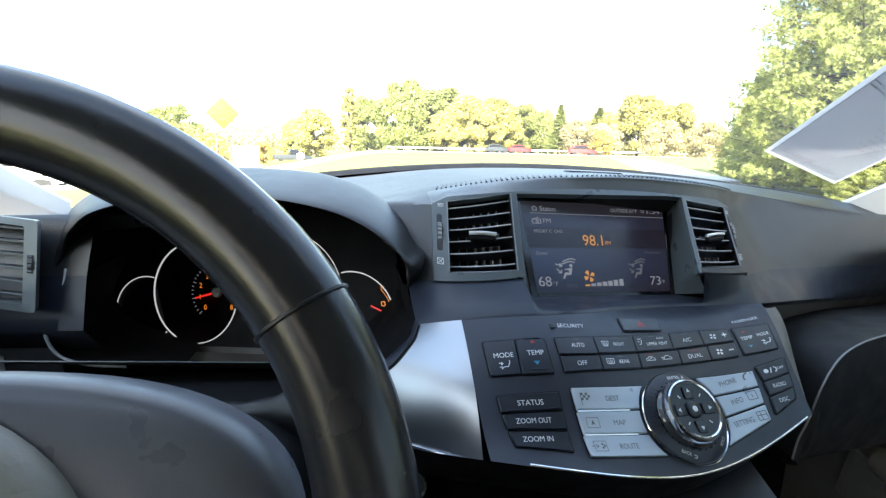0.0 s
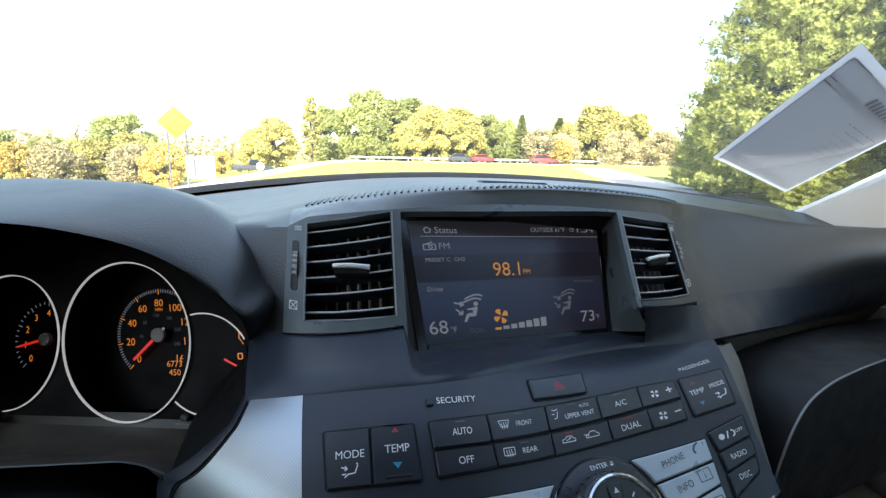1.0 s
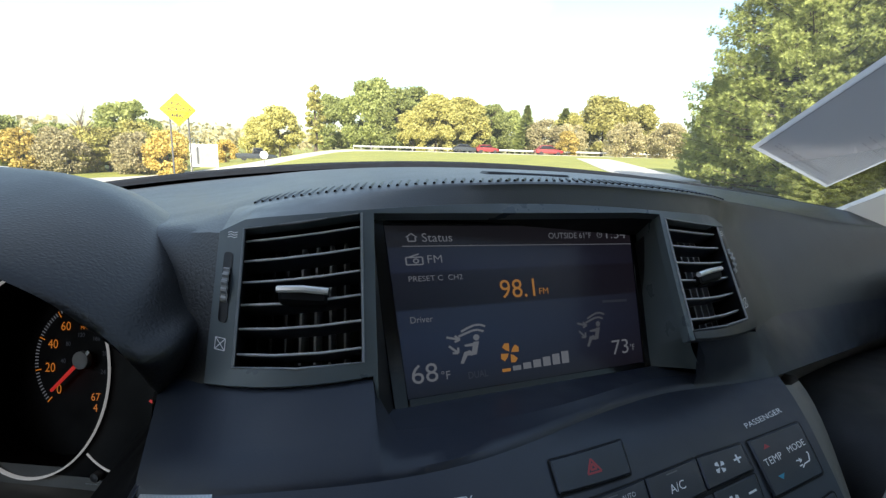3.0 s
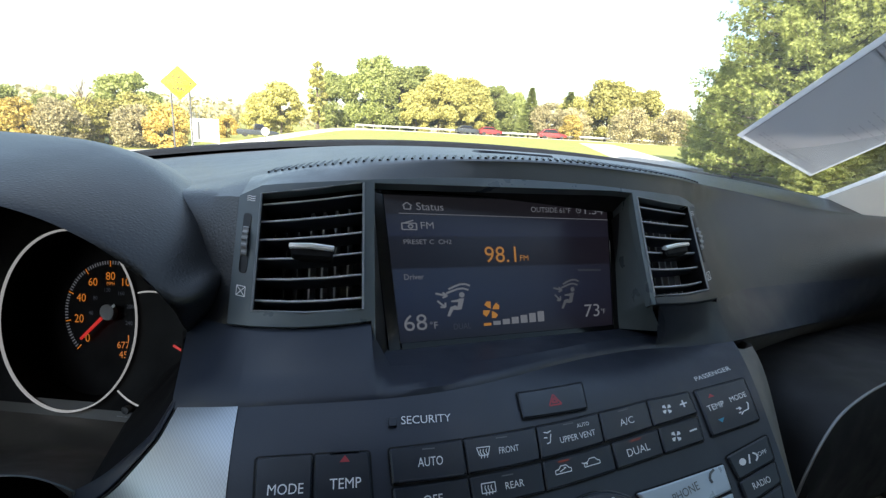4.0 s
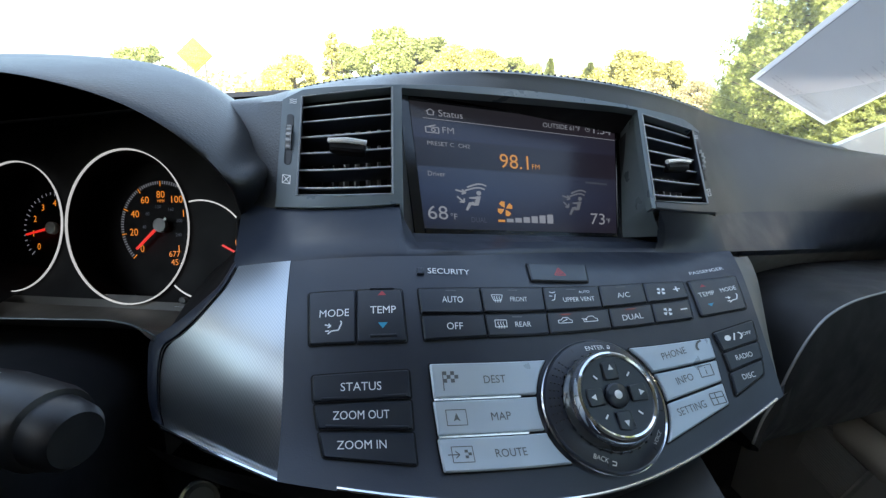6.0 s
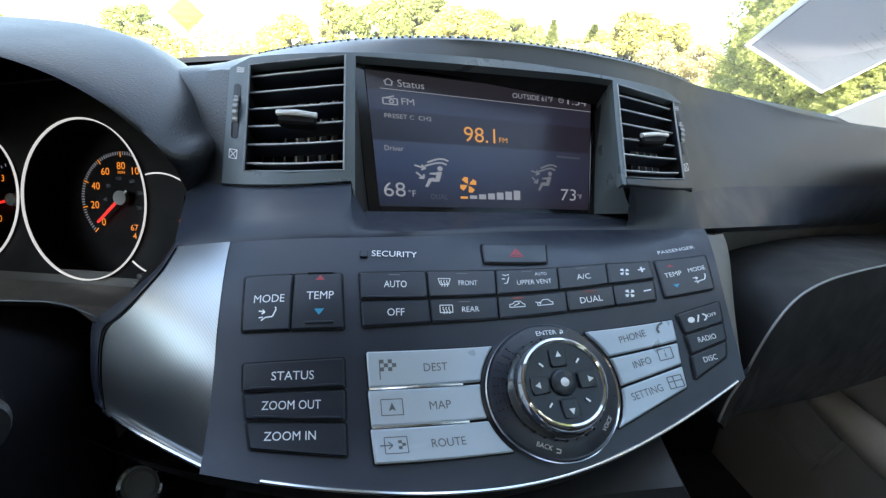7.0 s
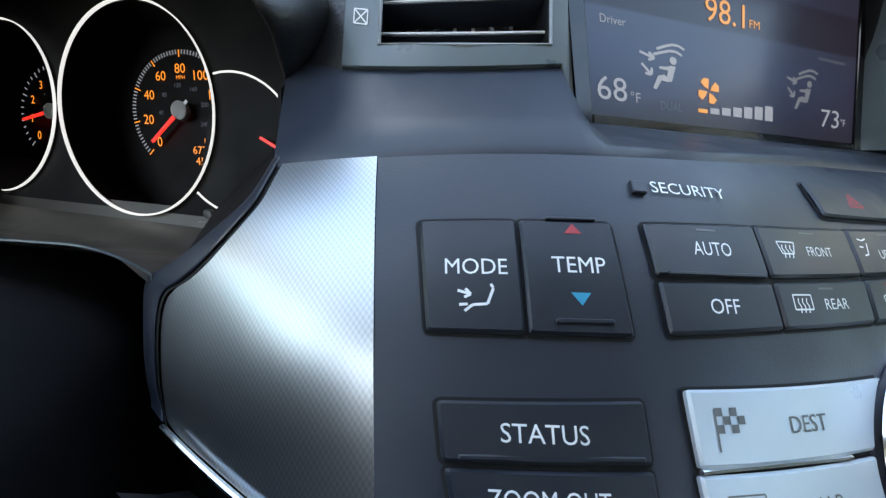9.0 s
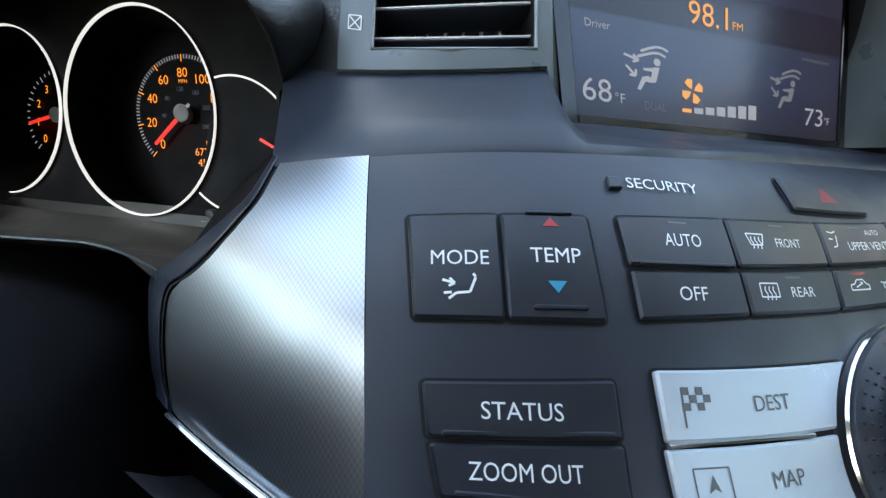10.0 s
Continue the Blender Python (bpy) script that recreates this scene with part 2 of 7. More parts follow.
DISPLAY, SILVER, DARK_GLASS = screen_glass(), dimpled_silver(), clear_glass("privacy_glass", (0.10, 0.105, 0.11))
WINDSCREEN_GLASS = dusty_glass()
CLEAR_DOOR_GLASS = clear_glass("clear_door_glass", (0.76, 0.78, 0.77))
# Darker than the driver's pane, to hold back light on the passenger's side.
DOOR_GLASS = clear_glass("darkened_door_glass", (0.52, 0.55, 0.54))
GREEN_LEAF = leaf("green_leaves", (0.215, 0.25, 0.08), (0.41, 0.435, 0.16), 0.55)
YELLOW_LEAF = leaf("yellow_green_leaves", (0.30, 0.29, 0.09), (0.54, 0.49, 0.17), 0.5)
ORANGE_LEAF = leaf("orange_leaves", (0.36, 0.27, 0.07), (0.56, 0.43, 0.12), 0.4)
BROWN_LEAF = leaf("brown_brush", (0.33, 0.28, 0.14), (0.47, 0.42, 0.24), 0.45)
PINE_LEAF = leaf("pine_needles", (0.165, 0.205, 0.055), (0.41, 0.435, 0.15), 0.55)
BARK = surface("bark", (0.12, 0.09, 0.065), (0.06, 0.045, 0.035), 0.9, big=3, fine=30, bump=0.8)
GRASS = surface("mown_grass", (0.24, 0.235, 0.045), (0.17, 0.185, 0.035), 0.9, big=0.35, fine=40, bump=0.6)
CONCRETE = surface("pale_concrete", (0.46, 0.44, 0.40), (0.38, 0.36, 0.33), 0.85, big=0.4, fine=25, bump=0.4)
SIGN_YELLOW = surface("sign_yellow", (0.75, 0.60, 0.01), (0.70, 0.55, 0.01), 0.5)
SIGN_BLACK = surface("sign_black", (0.02, 0.02, 0.02), None, 0.5)
STEEL = surface("dull_steel", (0.10, 0.10, 0.10), (0.07, 0.07, 0.07), 0.6, metal=0.3)
WHITE_PAINT = surface("white_paint", (0.78, 0.78, 0.76), (0.70, 0.70, 0.68), 0.5)
RED_PAINT = surface("red_car_paint", (0.20, 0.02, 0.02), (0.17, 0.018, 0.018), 0.3)
DARK_PAINT = surface("dark_car_paint", (0.03, 0.035, 0.04), (0.02, 0.025, 0.03), 0.3)
SILVER_PAINT = surface("silver_car_paint", (0.45, 0.46, 0.47), (0.40, 0.41, 0.42), 0.35, metal=0.3)
RUBBER = surface("rubber", (0.02, 0.02, 0.02), None, 0.8)
BRICK_RED = surface("red_roof", (0.28, 0.07, 0.05), (0.22, 0.05, 0.04), 0.8)
BRICK_WALL = surface("brown_brick_wall", (0.25, 0.15, 0.11), (0.2, 0.12, 0.09), 0.9, big=2)


# ---- mesh helpers ----
class Mb:
    """Collects vertices and faces of one mesh."""

    def __init__(self):
        self.v, self.f = [], []

    def add(self, vs, fs):
        o = len(self.v)
        self.v += [tuple(p) for p in vs]
        self.f += [tuple(i + o for i in q) for q in fs]
        return self

    def grid(self, rows, close_u=False, close_v=False):
        """rows: a list of equally long lists of points."""
        nu, nv = len(rows), len(rows[0])
        fs = []
        for i in range(nu if close_u else nu - 1):
            for j in range(nv if close_v else nv - 1):
                a, b = i * nv + j, ((i + 1) % nu) * nv + j
                c, d = ((i + 1) % nu) * nv + (j + 1) % nv, i * nv + (j + 1) % nv
                fs.append((a, b, c, d))
        return self.add([p for r in rows for p in r], fs)

    def prism(self, poly, h0, h1, bev, fn, fill=0):
        """A plate with the outline poly (counter-clockwise), from height h0 to h1, its upper edge bevelled, mapped by fn.
        fill: the spacing of points within the upper face, where it follows a bowed surface."""
        if fill:
            dense = []
            for p, q in zip(poly, list(poly[1:]) + [poly[0]]):
                m = max(int(math.dist(p, q) / fill + 0.7), 1)
                dense += [tuple(Vector(p).lerp(Vector(q), k / m)) for k in range(m)]
            poly = dense
        n = len(poly)
        inner = inset(poly, bev)
        vs = [fn(*p, h0) for p in poly] + [fn(*p, h1 - bev) for p in poly] + [fn(*p, h1) for p in inner]
        fs = []
        for r in range(2):
            for i in range(n):
                j = (i + 1) % n
                fs.append((r * n + i, r * n + j, (r + 1) * n + j, (r + 1) * n + i))
        if not fill:
            fs.append(tuple(range(2 * n, 3 * n)))
            return self.add(vs, fs)
        self.add(vs, fs)
        return self.sheet(inner, h1, fn, fill)

    def sheet(self, poly, h, fn, step):
        """The area within poly, in small triangles that follow fn."""
        pts = []
        for p, q in zip(poly, list(poly[1:]) + [poly[0]]):
            m = max(int(math.dist(p, q) / step + 0.7), 1)
            pts += [Vector(p).lerp(Vector(q), k / m) for k in range(m)]
        n = len(pts)
        x0, x1 = min(p.x for p in pts), max(p.x for p in pts)
        y0, y1 = min(p.y for p in pts), max(p.y for p in pts)
        for i in range(1, int((x1 - x0) / step) + 1):
            for j in range(1, int((y1 - y0) / step) + 1):
                q = Vector((x0 + i * step, y0 + j * step))
                within, near = False, 9.0
                for a, b in zip(pts[:n], pts[1:n] + pts[:1]):
                    if (a.y > q.y) != (b.y > q.y) and q.x < a.x + (b.x - a.x) * (q.y - a.y) / (b.y - a.y):
                        within = not within
                    near = min(near, (a - q).length)
                if within and near > 0.4 * step:
                    pts.append(q)
        vs, _, fs, *_ = geometry.delaunay_2d_cdt(pts, [(i, (i + 1) % n) for i in range(n)], [], 1, 1e-5)
        return self.add([fn(p.x, p.y, h) for p in vs], [tuple(f) for f in fs])

    def tube(self, pts, radii, segs=8, closed=False, cap=True):
        pts = [Vector(p) for p in pts]
        n = len(pts)
        rows = []
        ref = Vector((0, 0, 1))
        for i, p in enumerate(pts):
            a = pts[(i - 1) % n] if closed or i else pts[0]
            b = pts[(i + 1) % n] if closed or i < n - 1 else pts[-1]
            d = (b - a).normalized()
            if abs(d.dot(ref)) > 0.95:
                ref = Vector((1, 0, 0)) if abs(d.x) < 0.9 else Vector((0, 1, 0))
            s = d.cross(ref).normalized()
            u = s.cross(d)
            ref = u
            r = radii[i] if isinstance(radii, (list, tuple)) else radii
            rows.append([p + r * (math.cos(t) * s + math.sin(t) * u) for t in (2 * math.pi * k / segs for k in range(segs))])
        o = len(self.v)
        self.grid(rows, close_u=closed, close_v=True)
        if cap and not closed:
            self.f.append(tuple(o + k for k in range(segs)))
            self.f.append(tuple(o + (n - 1) * segs + k for k in reversed(range(segs))))
        return self

    def lathe(self, prof, fn, segs=40):
        """prof: (radius, height) from the rim inwards or outwards; fn(x, y, h) places it."""
        rows = [[fn(r * math.cos(2 * math.pi * k / segs), r * math.sin(2 * math.pi * k / segs), h) for k in range(segs)] for r, h in prof]
        return self.grid(rows, close_v=True)

    def box(self, lo, hi, bev=0.0):
        def fn(x, y, h):
            return (x, y, h)
        poly = rounded([(lo[0], lo[1]), (hi[0], lo[1]), (hi[0], hi[1]), (lo[0], hi[1])], bev)
        self.prism(poly, lo[2], hi[2], bev * 0.5, fn)
        self.f.append(tuple(reversed(range(len(self.v) - 3 * len(poly), len(self.v) - 2 * len(poly)))))
        return self


def inset(poly, d):
    if d == 0:
        return list(poly)
    n, out = len(poly), []
    for i in range(n):
        p0, p1, p2 = Vector(poly[i - 1]), Vector(poly[i]), Vector(poly[(i + 1) % n])
        e1, e2 = (p1 - p0), (p2 - p1)
        n1, n2 = Vector((-e1.y, e1.x)), Vector((-e2.y, e2.x))
        if n1.length < 1e-9 or n2.length < 1e-9:
            out.append(tuple(p1))
            continue
        n1.normalize(), n2.normalize()
        m = n1 + n2
        k = max(m.length_squared / 2, 0.35)
        out.append(tuple(p1 + m * (d / k)))
    return out


def rounded(poly, r, n=3):
    """The outline with its corners rounded."""
    if r <= 0:
        return list(poly)
    out, c = [], len(poly)
    for i in range(c):
        p0, p1, p2 = Vector(poly[i - 1]), Vector(poly[i]), Vector(poly[(i + 1) % c])
        a, b = (p0 - p1), (p2 - p1)
        k = min(r, a.length * 0.45, b.length * 0.45)
        a, b = p1 + a.normalized() * k, p1 + b.normalized() * k
        for j in range(n + 1):
            t = j / n
            out.append(tuple((1 - t) ** 2 * a + 2 * t * (1 - t) * p1 + t * t * b))
    return out


def part(name, mb, mat, parent=None, label="", smooth=True, angle=35):
    """One mesh object, under its thing or part where one is given."""
    me = bpy.data.meshes.new(name)
    me.from_pydata(mb.v, [], mb.f)
    me.materials.append(mat)
    if smooth:
        me.shade_smooth()
        me.set_sharp_from_angle(angle=radians(angle))
    me.update()
    ob = new(name, me)
    if parent is not None:
        ob.parent = parent
        ob.matrix_parent_inverse = parent_world(parent).inverted()
    if label:
        tagged(ob, label)
    return ob


def parent_world(ob):
    m = ob.matrix_parent_inverse @ ob.matrix_basis
    return parent_world(ob.parent) @ m if ob.parent else ob.matrix_basis


def thing(name, at, label, category, group="", kind=""):
    e = new(name)
    e.empty_display_size = 0.05
    e.location = at
    e.matrix_basis = Matrix.Translation(at)
    return tagged(e, label, category, group, kind)


TEXTS = []


def text(name, words, fn, cx, cy, height, mat, parent, h=0.0, width=None, turn=0.0, align="C"):
    """Lettering of that height on a mapped surface; made in one go at the end."""
    TEXTS.append((name, words, fn, cx, cy, height, mat, parent, h, width, turn, align))


def strokes(mb, lines, w, fn, h, cx=0.0, cy=0.0, k=1.0):
    """Flat bars along polylines, for symbols."""
    for line in lines:
        for (x0, y0), (x1, y1) in zip(line, line[1:]):
            d = Vector((x1 - x0, y1 - y0))
            if d.length == 0:
                continue
            s = Vector((-d.y, d.x)).normalized() * w / 2
            q = [(x0 + s.x, y0 + s.y), (x0 - s.x, y0 - s.y), (x1 - s.x, y1 - s.y), (x1 + s.x, y1 + s.y)]
            mb.add([fn(cx + k * x, cy + k * y, h) for x, y in q], [(0, 1, 2, 3)])
    return mb


def flat(mb, poly, fn, h):
    return mb.add([fn(x, y, h) for x, y in poly], [tuple(range(len(poly)))])


def lerp(a, b, t):
    return a + (b - a) * t


def curve(pts, n):
    """A smooth run of n points through pts (tuples of any length)."""
    out, m = [], len(pts) - 1
    for i in range(n):
        u = i / (n - 1) * m
        k = min(int(u), m - 1)
        t = u - k
        p = [pts[max(k - 1, 0)], pts[k], pts[k + 1], pts[min(k + 2, m)]]
        out.append(tuple(0.5 * (2 * b + (c - a) * t + (2 * a - 5 * b + 4 * c - d) * t * t + (3 * b - a - 3 * c + d) * t ** 3) for a, b, c, d in zip(*p)))
    return out


# ---- the shapes that the dashboard follows ----
def bowed(coeffs, a, b):
    """A gently bowed surface: the sum of the powers of a and b (in decimetres) with those weights."""
    a, b = a / 100, b / 100
    terms = (1, a, b, a * a, a * b, b * b, a ** 3, a * a * b, a * b * b, b ** 3)
    return tuple(sum(c * t for c, t in zip(row, terms)) for row in coeffs)


PANEL_BOW = ((0.00449, 0.01044, 0.00017, 0.02732, -0.00312, 0.0173, 0.01058, -0.00002, 0.01286, 0.00105),
             (0.03099, 0.03461, -0.01326, 0.01058, 0.0081, 0.01638, -0.00397, 0.00739, 0.00531, 0.024),
             (-0.00052, -0.01995, 0.00795, 0.00047, 0.00534, -0.01372, 0.0057, -0.00192, -0.01612, -0.02557))
TRIM_BOW = ((0.00118, -0.00167, -0.00128, 0.00534, -0.00151, 0.00088),
            (-0.00191, 0.01642, -0.00323, 0.00637, 0.00377, -0.00755),
            (0.00378, -0.0039, 0.00025, -0.00066, 0.00169, -0.00696))
SCREEN_BOW = ((0.0061, 0.00421, -0.00841, 0, 0.0141), (-0.01162, 0.03688, -0.00828, 0, 0.0086), (0.01488, -0.01157, -0.01008, 0, 0.0040))


def on_panel(a, b, h):
    """The control panel: millimetres across, up the slope, and proud of it."""
    x, s, k = (a - 0.04 * b) / 1000, (b + 0.04 * a) / 1000, h / 1000
    off = (0.258 if x < 0 else 0.5) * x * x + 2.5 * max(-x - 0.15, 0) ** 2
    dx, dy, dz = bowed(PANEL_BOW, a, b)
    return (x + dx, 0.0367 + 0.773 * s - 0.634 * k + off + dy, 1.1 + 0.634 * s + 0.773 * k + dz)


def side_off(x):
    x = abs(x)
    if x < 0.178:
        return 3 * max(x - 0.09, 0) ** 2
    return 0.0232 + 0.24 * (x - 0.178) + 0.0144 * (1 - math.exp(-(x - 0.178) / 0.05))


def flat_trim(x, v, h):
    x, v, h = x / 1000, v / 1000, h / 1000
    return (x, 0.150 + 0.6 * v - 0.8 * h + side_off(x), 1.150 + 0.8 * v + 0.6 * h)


def skew(x, v):
    """The passenger's vent leans outwards."""
    if x <= 60:
        return 0.0
    q, k = min(max(v / 90, -0.2), 1.1), min(max((x - 104) / 62, 0), 1.2)
    return min((x - 60) / 44, 1) * lerp(lerp(-8.5, -1, q), lerp(-4, 10, q), k)


def on_trim(x, v, h):
    """The fascia round the display and the middle vents: millimetres across, up, and proud."""
    x += skew(x, v)
    return tuple(p + d for p, d in zip(flat_trim(x, v, h), bowed(TRIM_BOW, min(max(x, -230), 230), v)))


def on_screen(u, w, h):
    """The display: millimetres from its lower left corner, 157 by 97."""
    d = lerp(-20, -7, w / 97)
    return tuple(p + q for p, q in zip(flat_trim(-73 + u, -8 + w, d + h), bowed(SCREEN_BOW, u, w)))


def panel_bottom(a):
    return -67.5 + (0.0010 if a < -32 else 0.0016) * (a + 32) ** 2


def panel_top(a):
    return 59 + 22 * math.exp(-((a - 50) / (88 if a < 50 else 55)) ** 2)


SEAM = []  # the crease between the fascia and the panel: across, back and up


def seam(x):
    if not SEAM:
        SEAM.extend(on_panel(a, panel_top(a), 0) for a in range(-198, 114, 3))
    if x >= SEAM[-1][0]:
        d = x - SEAM[-1][0]
        return SEAM[-1][1] + 0.45 * d, SEAM[-1][2] - 0.125 * d
    for p, q in zip(SEAM, SEAM[1:]):
        if x < q[0]:
            t = min(max((x - p[0]) / (q[0] - p[0]), 0), 1)
            return lerp(p[1], q[1], t), lerp(p[2], q[2], t)


def smooth(t):
    t = min(max(t, 0), 1)
    return t * t * (3 - 2 * t)


def lip(x):
    """The trim's lower edge, in millimetres: straight under the vents, lower under the display."""
    if x <= -90.4:
        return lerp(-4.5, 6.5, (x + 177) / 87)
    if x < -87:
        return lerp(6.5, -15.0, smooth((x + 90.4) / 2.6))
    if x < 109:
        return -17.0
    return lerp(-17.0, lerp(6.0, -2.5, (x - 110) / 65), smooth((x - 109) / 3))


def fold(x):
    """The soft fold in front of the display, from the trim on the driver's side into the fascia on the other."""
    p = Vector(on_trim(x, lip(x), 0))
    if x < -88 or x > 114:
        return p
    s, q = seam(p.x), on_screen(min(max(x, -80), 89) + 73, -4, 0.3)
    line = Vector((p.x, lerp(s[0], q[1], 0.40), lerp(s[1], q[2], 0.40) + 0.003))
    r = p.lerp(line, lerp(smooth((x + 88) / 185), min(max((x + 88) / 175, 0), 1), 0.6) * (1 - smooth((x - 109) / 3)))
    r.x += 0.018 * smooth((x - 70) / 40) * (1 - smooth((x - 110) / 2))
    return r


def crown(x):
    """The height of the dashboard's crest."""
    lean = 0.012 * min(max(x, -0.2), 0.2)
    x = abs(x)
    return 1.2435 + lean - (0.55 * x * x if x < 0.2 else 0.022 + 0.14 * (x - 0.2))


# ---- the car: shell ----
def wall_slab(mb, pts, thick):
    """A plate through four corners, with that thickness along its normal."""
    p = [Vector(q) for q in pts]
    n = (p[1] - p[0]).cross(p[3] - p[0]).normalized() * thick
    vs = p + [q + n for q in p]
    return mb.add(vs, [(3, 2, 1, 0), (4, 5, 6, 7), (0, 1, 5, 4), (1, 2, 6, 5), (2, 3, 7, 6), (3, 0, 4, 7)])


def glass_y(x):
    return 0.705 - 0.30 * x * x


def glass_z(x):
    return 1.2355 + 0.025 * x - 0.155 * x * x


def glass_point(x, k):
    """On the windscreen: across, and from its foot (0) to its head (1)."""
    y0, z0 = glass_y(x), glass_z(x)
    return (x * (1 + 0.10 * k - 0.28 * k * k), lerp(y0, -0.03 - 0.12 * x * x, k), lerp(z0, 1.60 - 0.09 * x * x, k) + 0.05 * math.sin(math.pi * k) * 0.5)


def build_shell():
    xs = [lerp(-0.72, 0.72, i / 24) for i in range(25)]
    ks = [j / 10 for j in range(11)]
    pane = Mb().grid([[glass_point(x * 1.05, k) for k in ks] for x in xs])
    ob = part("windscreen", pane, WINDSCREEN_GLASS)
    ob.visible_shadow = False
    tagged(ob, "clear curved windscreen over the dashboard", "windscreen", kind="structure")
    foot = Mb().grid([[(x, glass_y(x) - 0.035, glass_z(x) - 0.002), (x, glass_y(x) - 0.012, glass_z(x) + 0.002), (x, glass_y(x) + 0.01, glass_z(x) + 0.006), (x, glass_y(x) + 0.03, glass_z(x) - 0.004), (x, glass_y(x) + 0.04, glass_z(x) - 0.05)] for x in xs])
    tagged(part("windscreen_seal", foot, NIGHT), "black rubber seal along the foot of the windscreen", "seal", kind="structure")
    roof = Mb()
    for dz, rev in ((0.0, False), (0.03, True)):
        rows = [[(x * 0.875, lerp(-0.03 - 0.12 * x * x, -2.1, j / 8), 1.60 - 0.10 * x * x + dz + 0.04 * math.sin(math.pi * j / 8)) for j in range(9)] for x in xs]
        roof.grid(rows[::-1] if rev else rows)
    tagged(part("ceiling", roof, BEIGE), "pale grey fabric headliner of the car", "headliner", kind="structure")
    for side in (-1, 1):
        pillar = Mb()
        rows = []
        for j in range(17):
            k = j / 16
            p = Vector(glass_point(0.69, k))
            p.x = 0.685 + 0.30 * k - 0.425 * k * k
            wide = 1.0 - 0.45 * k
            row = []
            for a, c in ((-0.030, -0.012), (-0.022, 0.006), (0.01, 0.022), (0.05, 0.032), (0.10, 0.030), (0.14, 0.012), (0.15, -0.03)):
                row.append((side * (p.x + wide * (0.62 * a - 0.66 * c)), p.y - wide * (0.78 * a + 0.55 * c), p.z - 0.008 - 0.5 * wide * a * 0.2))
            rows.append(row)
        q = rows[0]
        rows.insert(0, [(x, y, z - 0.12) for x, y, z in q])
        pillar.grid(rows[::-1] if side > 0 else rows)
        tagged(part("windscreen_pillar", pillar, SUNLIT_TRIM), "pale pillar trim beside the windscreen, sunlight put into its white", "pillar", kind="structure")
        door = thing("car_door", (side * 0.76, -0.3, 0.4), "dark lower and pale upper trim of a car door", "door", kind="structure")
        body = Mb()
        wall_slab(body, [(side * 0.76, 0.74, 0.35), (side * 0.76, -2.1, 0.35), (side * 0.76, -2.1, 1.13), (side * 0.76, 0.74, 1.13)], 0.06 * -side)
        part("door_body", body, DOOR_TRIM, door)
        sill = Mb().tube([(side * 0.745, 0.60, 1.125), (side * 0.745, -0.6, 1.13), (side * 0.745, -2.1, 1.14)], 0.03, 10)
        part("window_ledge", sill, PAD, door)
        arm = Mb().tube([(side * 0.70, 0.435, 0.742), (side * 0.685, 0.41, 0.742), (side * 0.675, 0.30, 0.735), (side * 0.675, -0.3, 0.735), (side * 0.70, -0.6, 0.735)], [0.012, 0.026, 0.030, 0.035, 0.02], 12)
        part("armrest", arm, surface("tan_armrest", (0.42, 0.38, 0.32), (0.38, 0.34, 0.285), 0.45, fine=500, bump=0.3, cells=True), door, "tan padded armrest")
        plate = Mb()
        plate.prism(rounded([(0.362, 0.712), (0.396, 0.600), (0.490, 0.620), (0.474, 0.738)], 0.015), 0.0, 0.014, 0.003, lambda y, z, h: (side * (0.705 - h), y, z))
        part("speaker_plate", plate, DOOR_TRIM, door, "ribbed taupe speaker plate")
        for i in range(22):
            k = (i + 0.8) / 23
            a, c = (lerp(0.366, 0.398, k), lerp(0.706, 0.606, k)), (lerp(0.471, 0.486, k), lerp(0.730, 0.626, k))
            rib = Mb().tube([(side * 0.690, *a), (side * 0.690, *c)], 0.0013, 5)
            part("rib", rib, DOOR_TRIM, door)
        pane = Mb()
        wall_slab(pane, [(side * 0.745, 0.40, 1.14), (side * 0.745, -1.00, 1.13), (side * 0.62, -1.00, 1.55), (side * 0.60, -0.06, 1.56)], 0.004 * -side)
        tagged(part("door_window", pane, DOOR_GLASS if side > 0 else CLEAR_DOOR_GLASS), "front door glass, darkened to hold back light" if side > 0 else "clear glass of a front door", "window", kind="structure")
        post = Mb()
        wall_slab(post, [(side * 0.74, -0.99, 1.12), (side * 0.74, -1.15, 1.12), (side * 0.61, -1.13, 1.55), (side * 0.61, -1.00, 1.55)], 0.05 * -side)
        tagged(part("door_pillar", post, BEIGE), "pale grey pillar between the side windows", "pillar", kind="structure")
        pane = Mb()
        wall_slab(pane, [(side * 0.735, -1.14, 1.13), (side * 0.735, -2.1, 1.13), (side * 0.60, -2.1, 1.54), (side * 0.60, -1.12, 1.56)], 0.004 * -side)
        tagged(part("rear_side_window", pane, DARK_GLASS), "dark privacy glass of a rear side window", "window", kind="structure")
    back = Mb()
    wall_slab(back, [(-0.74, -2.1, 1.2), (0.74, -2.1, 1.2), (0.58, -2.08, 1.58), (-0.58, -2.08, 1.58)], -0.004)
    tagged(part("rear_window", back, DARK_GLASS), "dark privacy glass of the rear window", "window", kind="structure")
    tail = Mb()
    wall_slab(tail, [(-0.76, -2.1, 0.35), (0.76, -2.1, 0.35), (0.76, -2.1, 1.2), (-0.76, -2.1, 1.2)], -0.05)
    tagged(part("rear_wall", tail, TAUPE), "dark trim of the car's tailgate", "panel", kind="structure")
    floor = Mb()
    wall_slab(floor, [(-0.78, -2.1, 0.35), (0.78, -2.1, 0.35), (0.78, 1.1, 0.35), (-0.78, 1.1, 0.35)], 0.04)
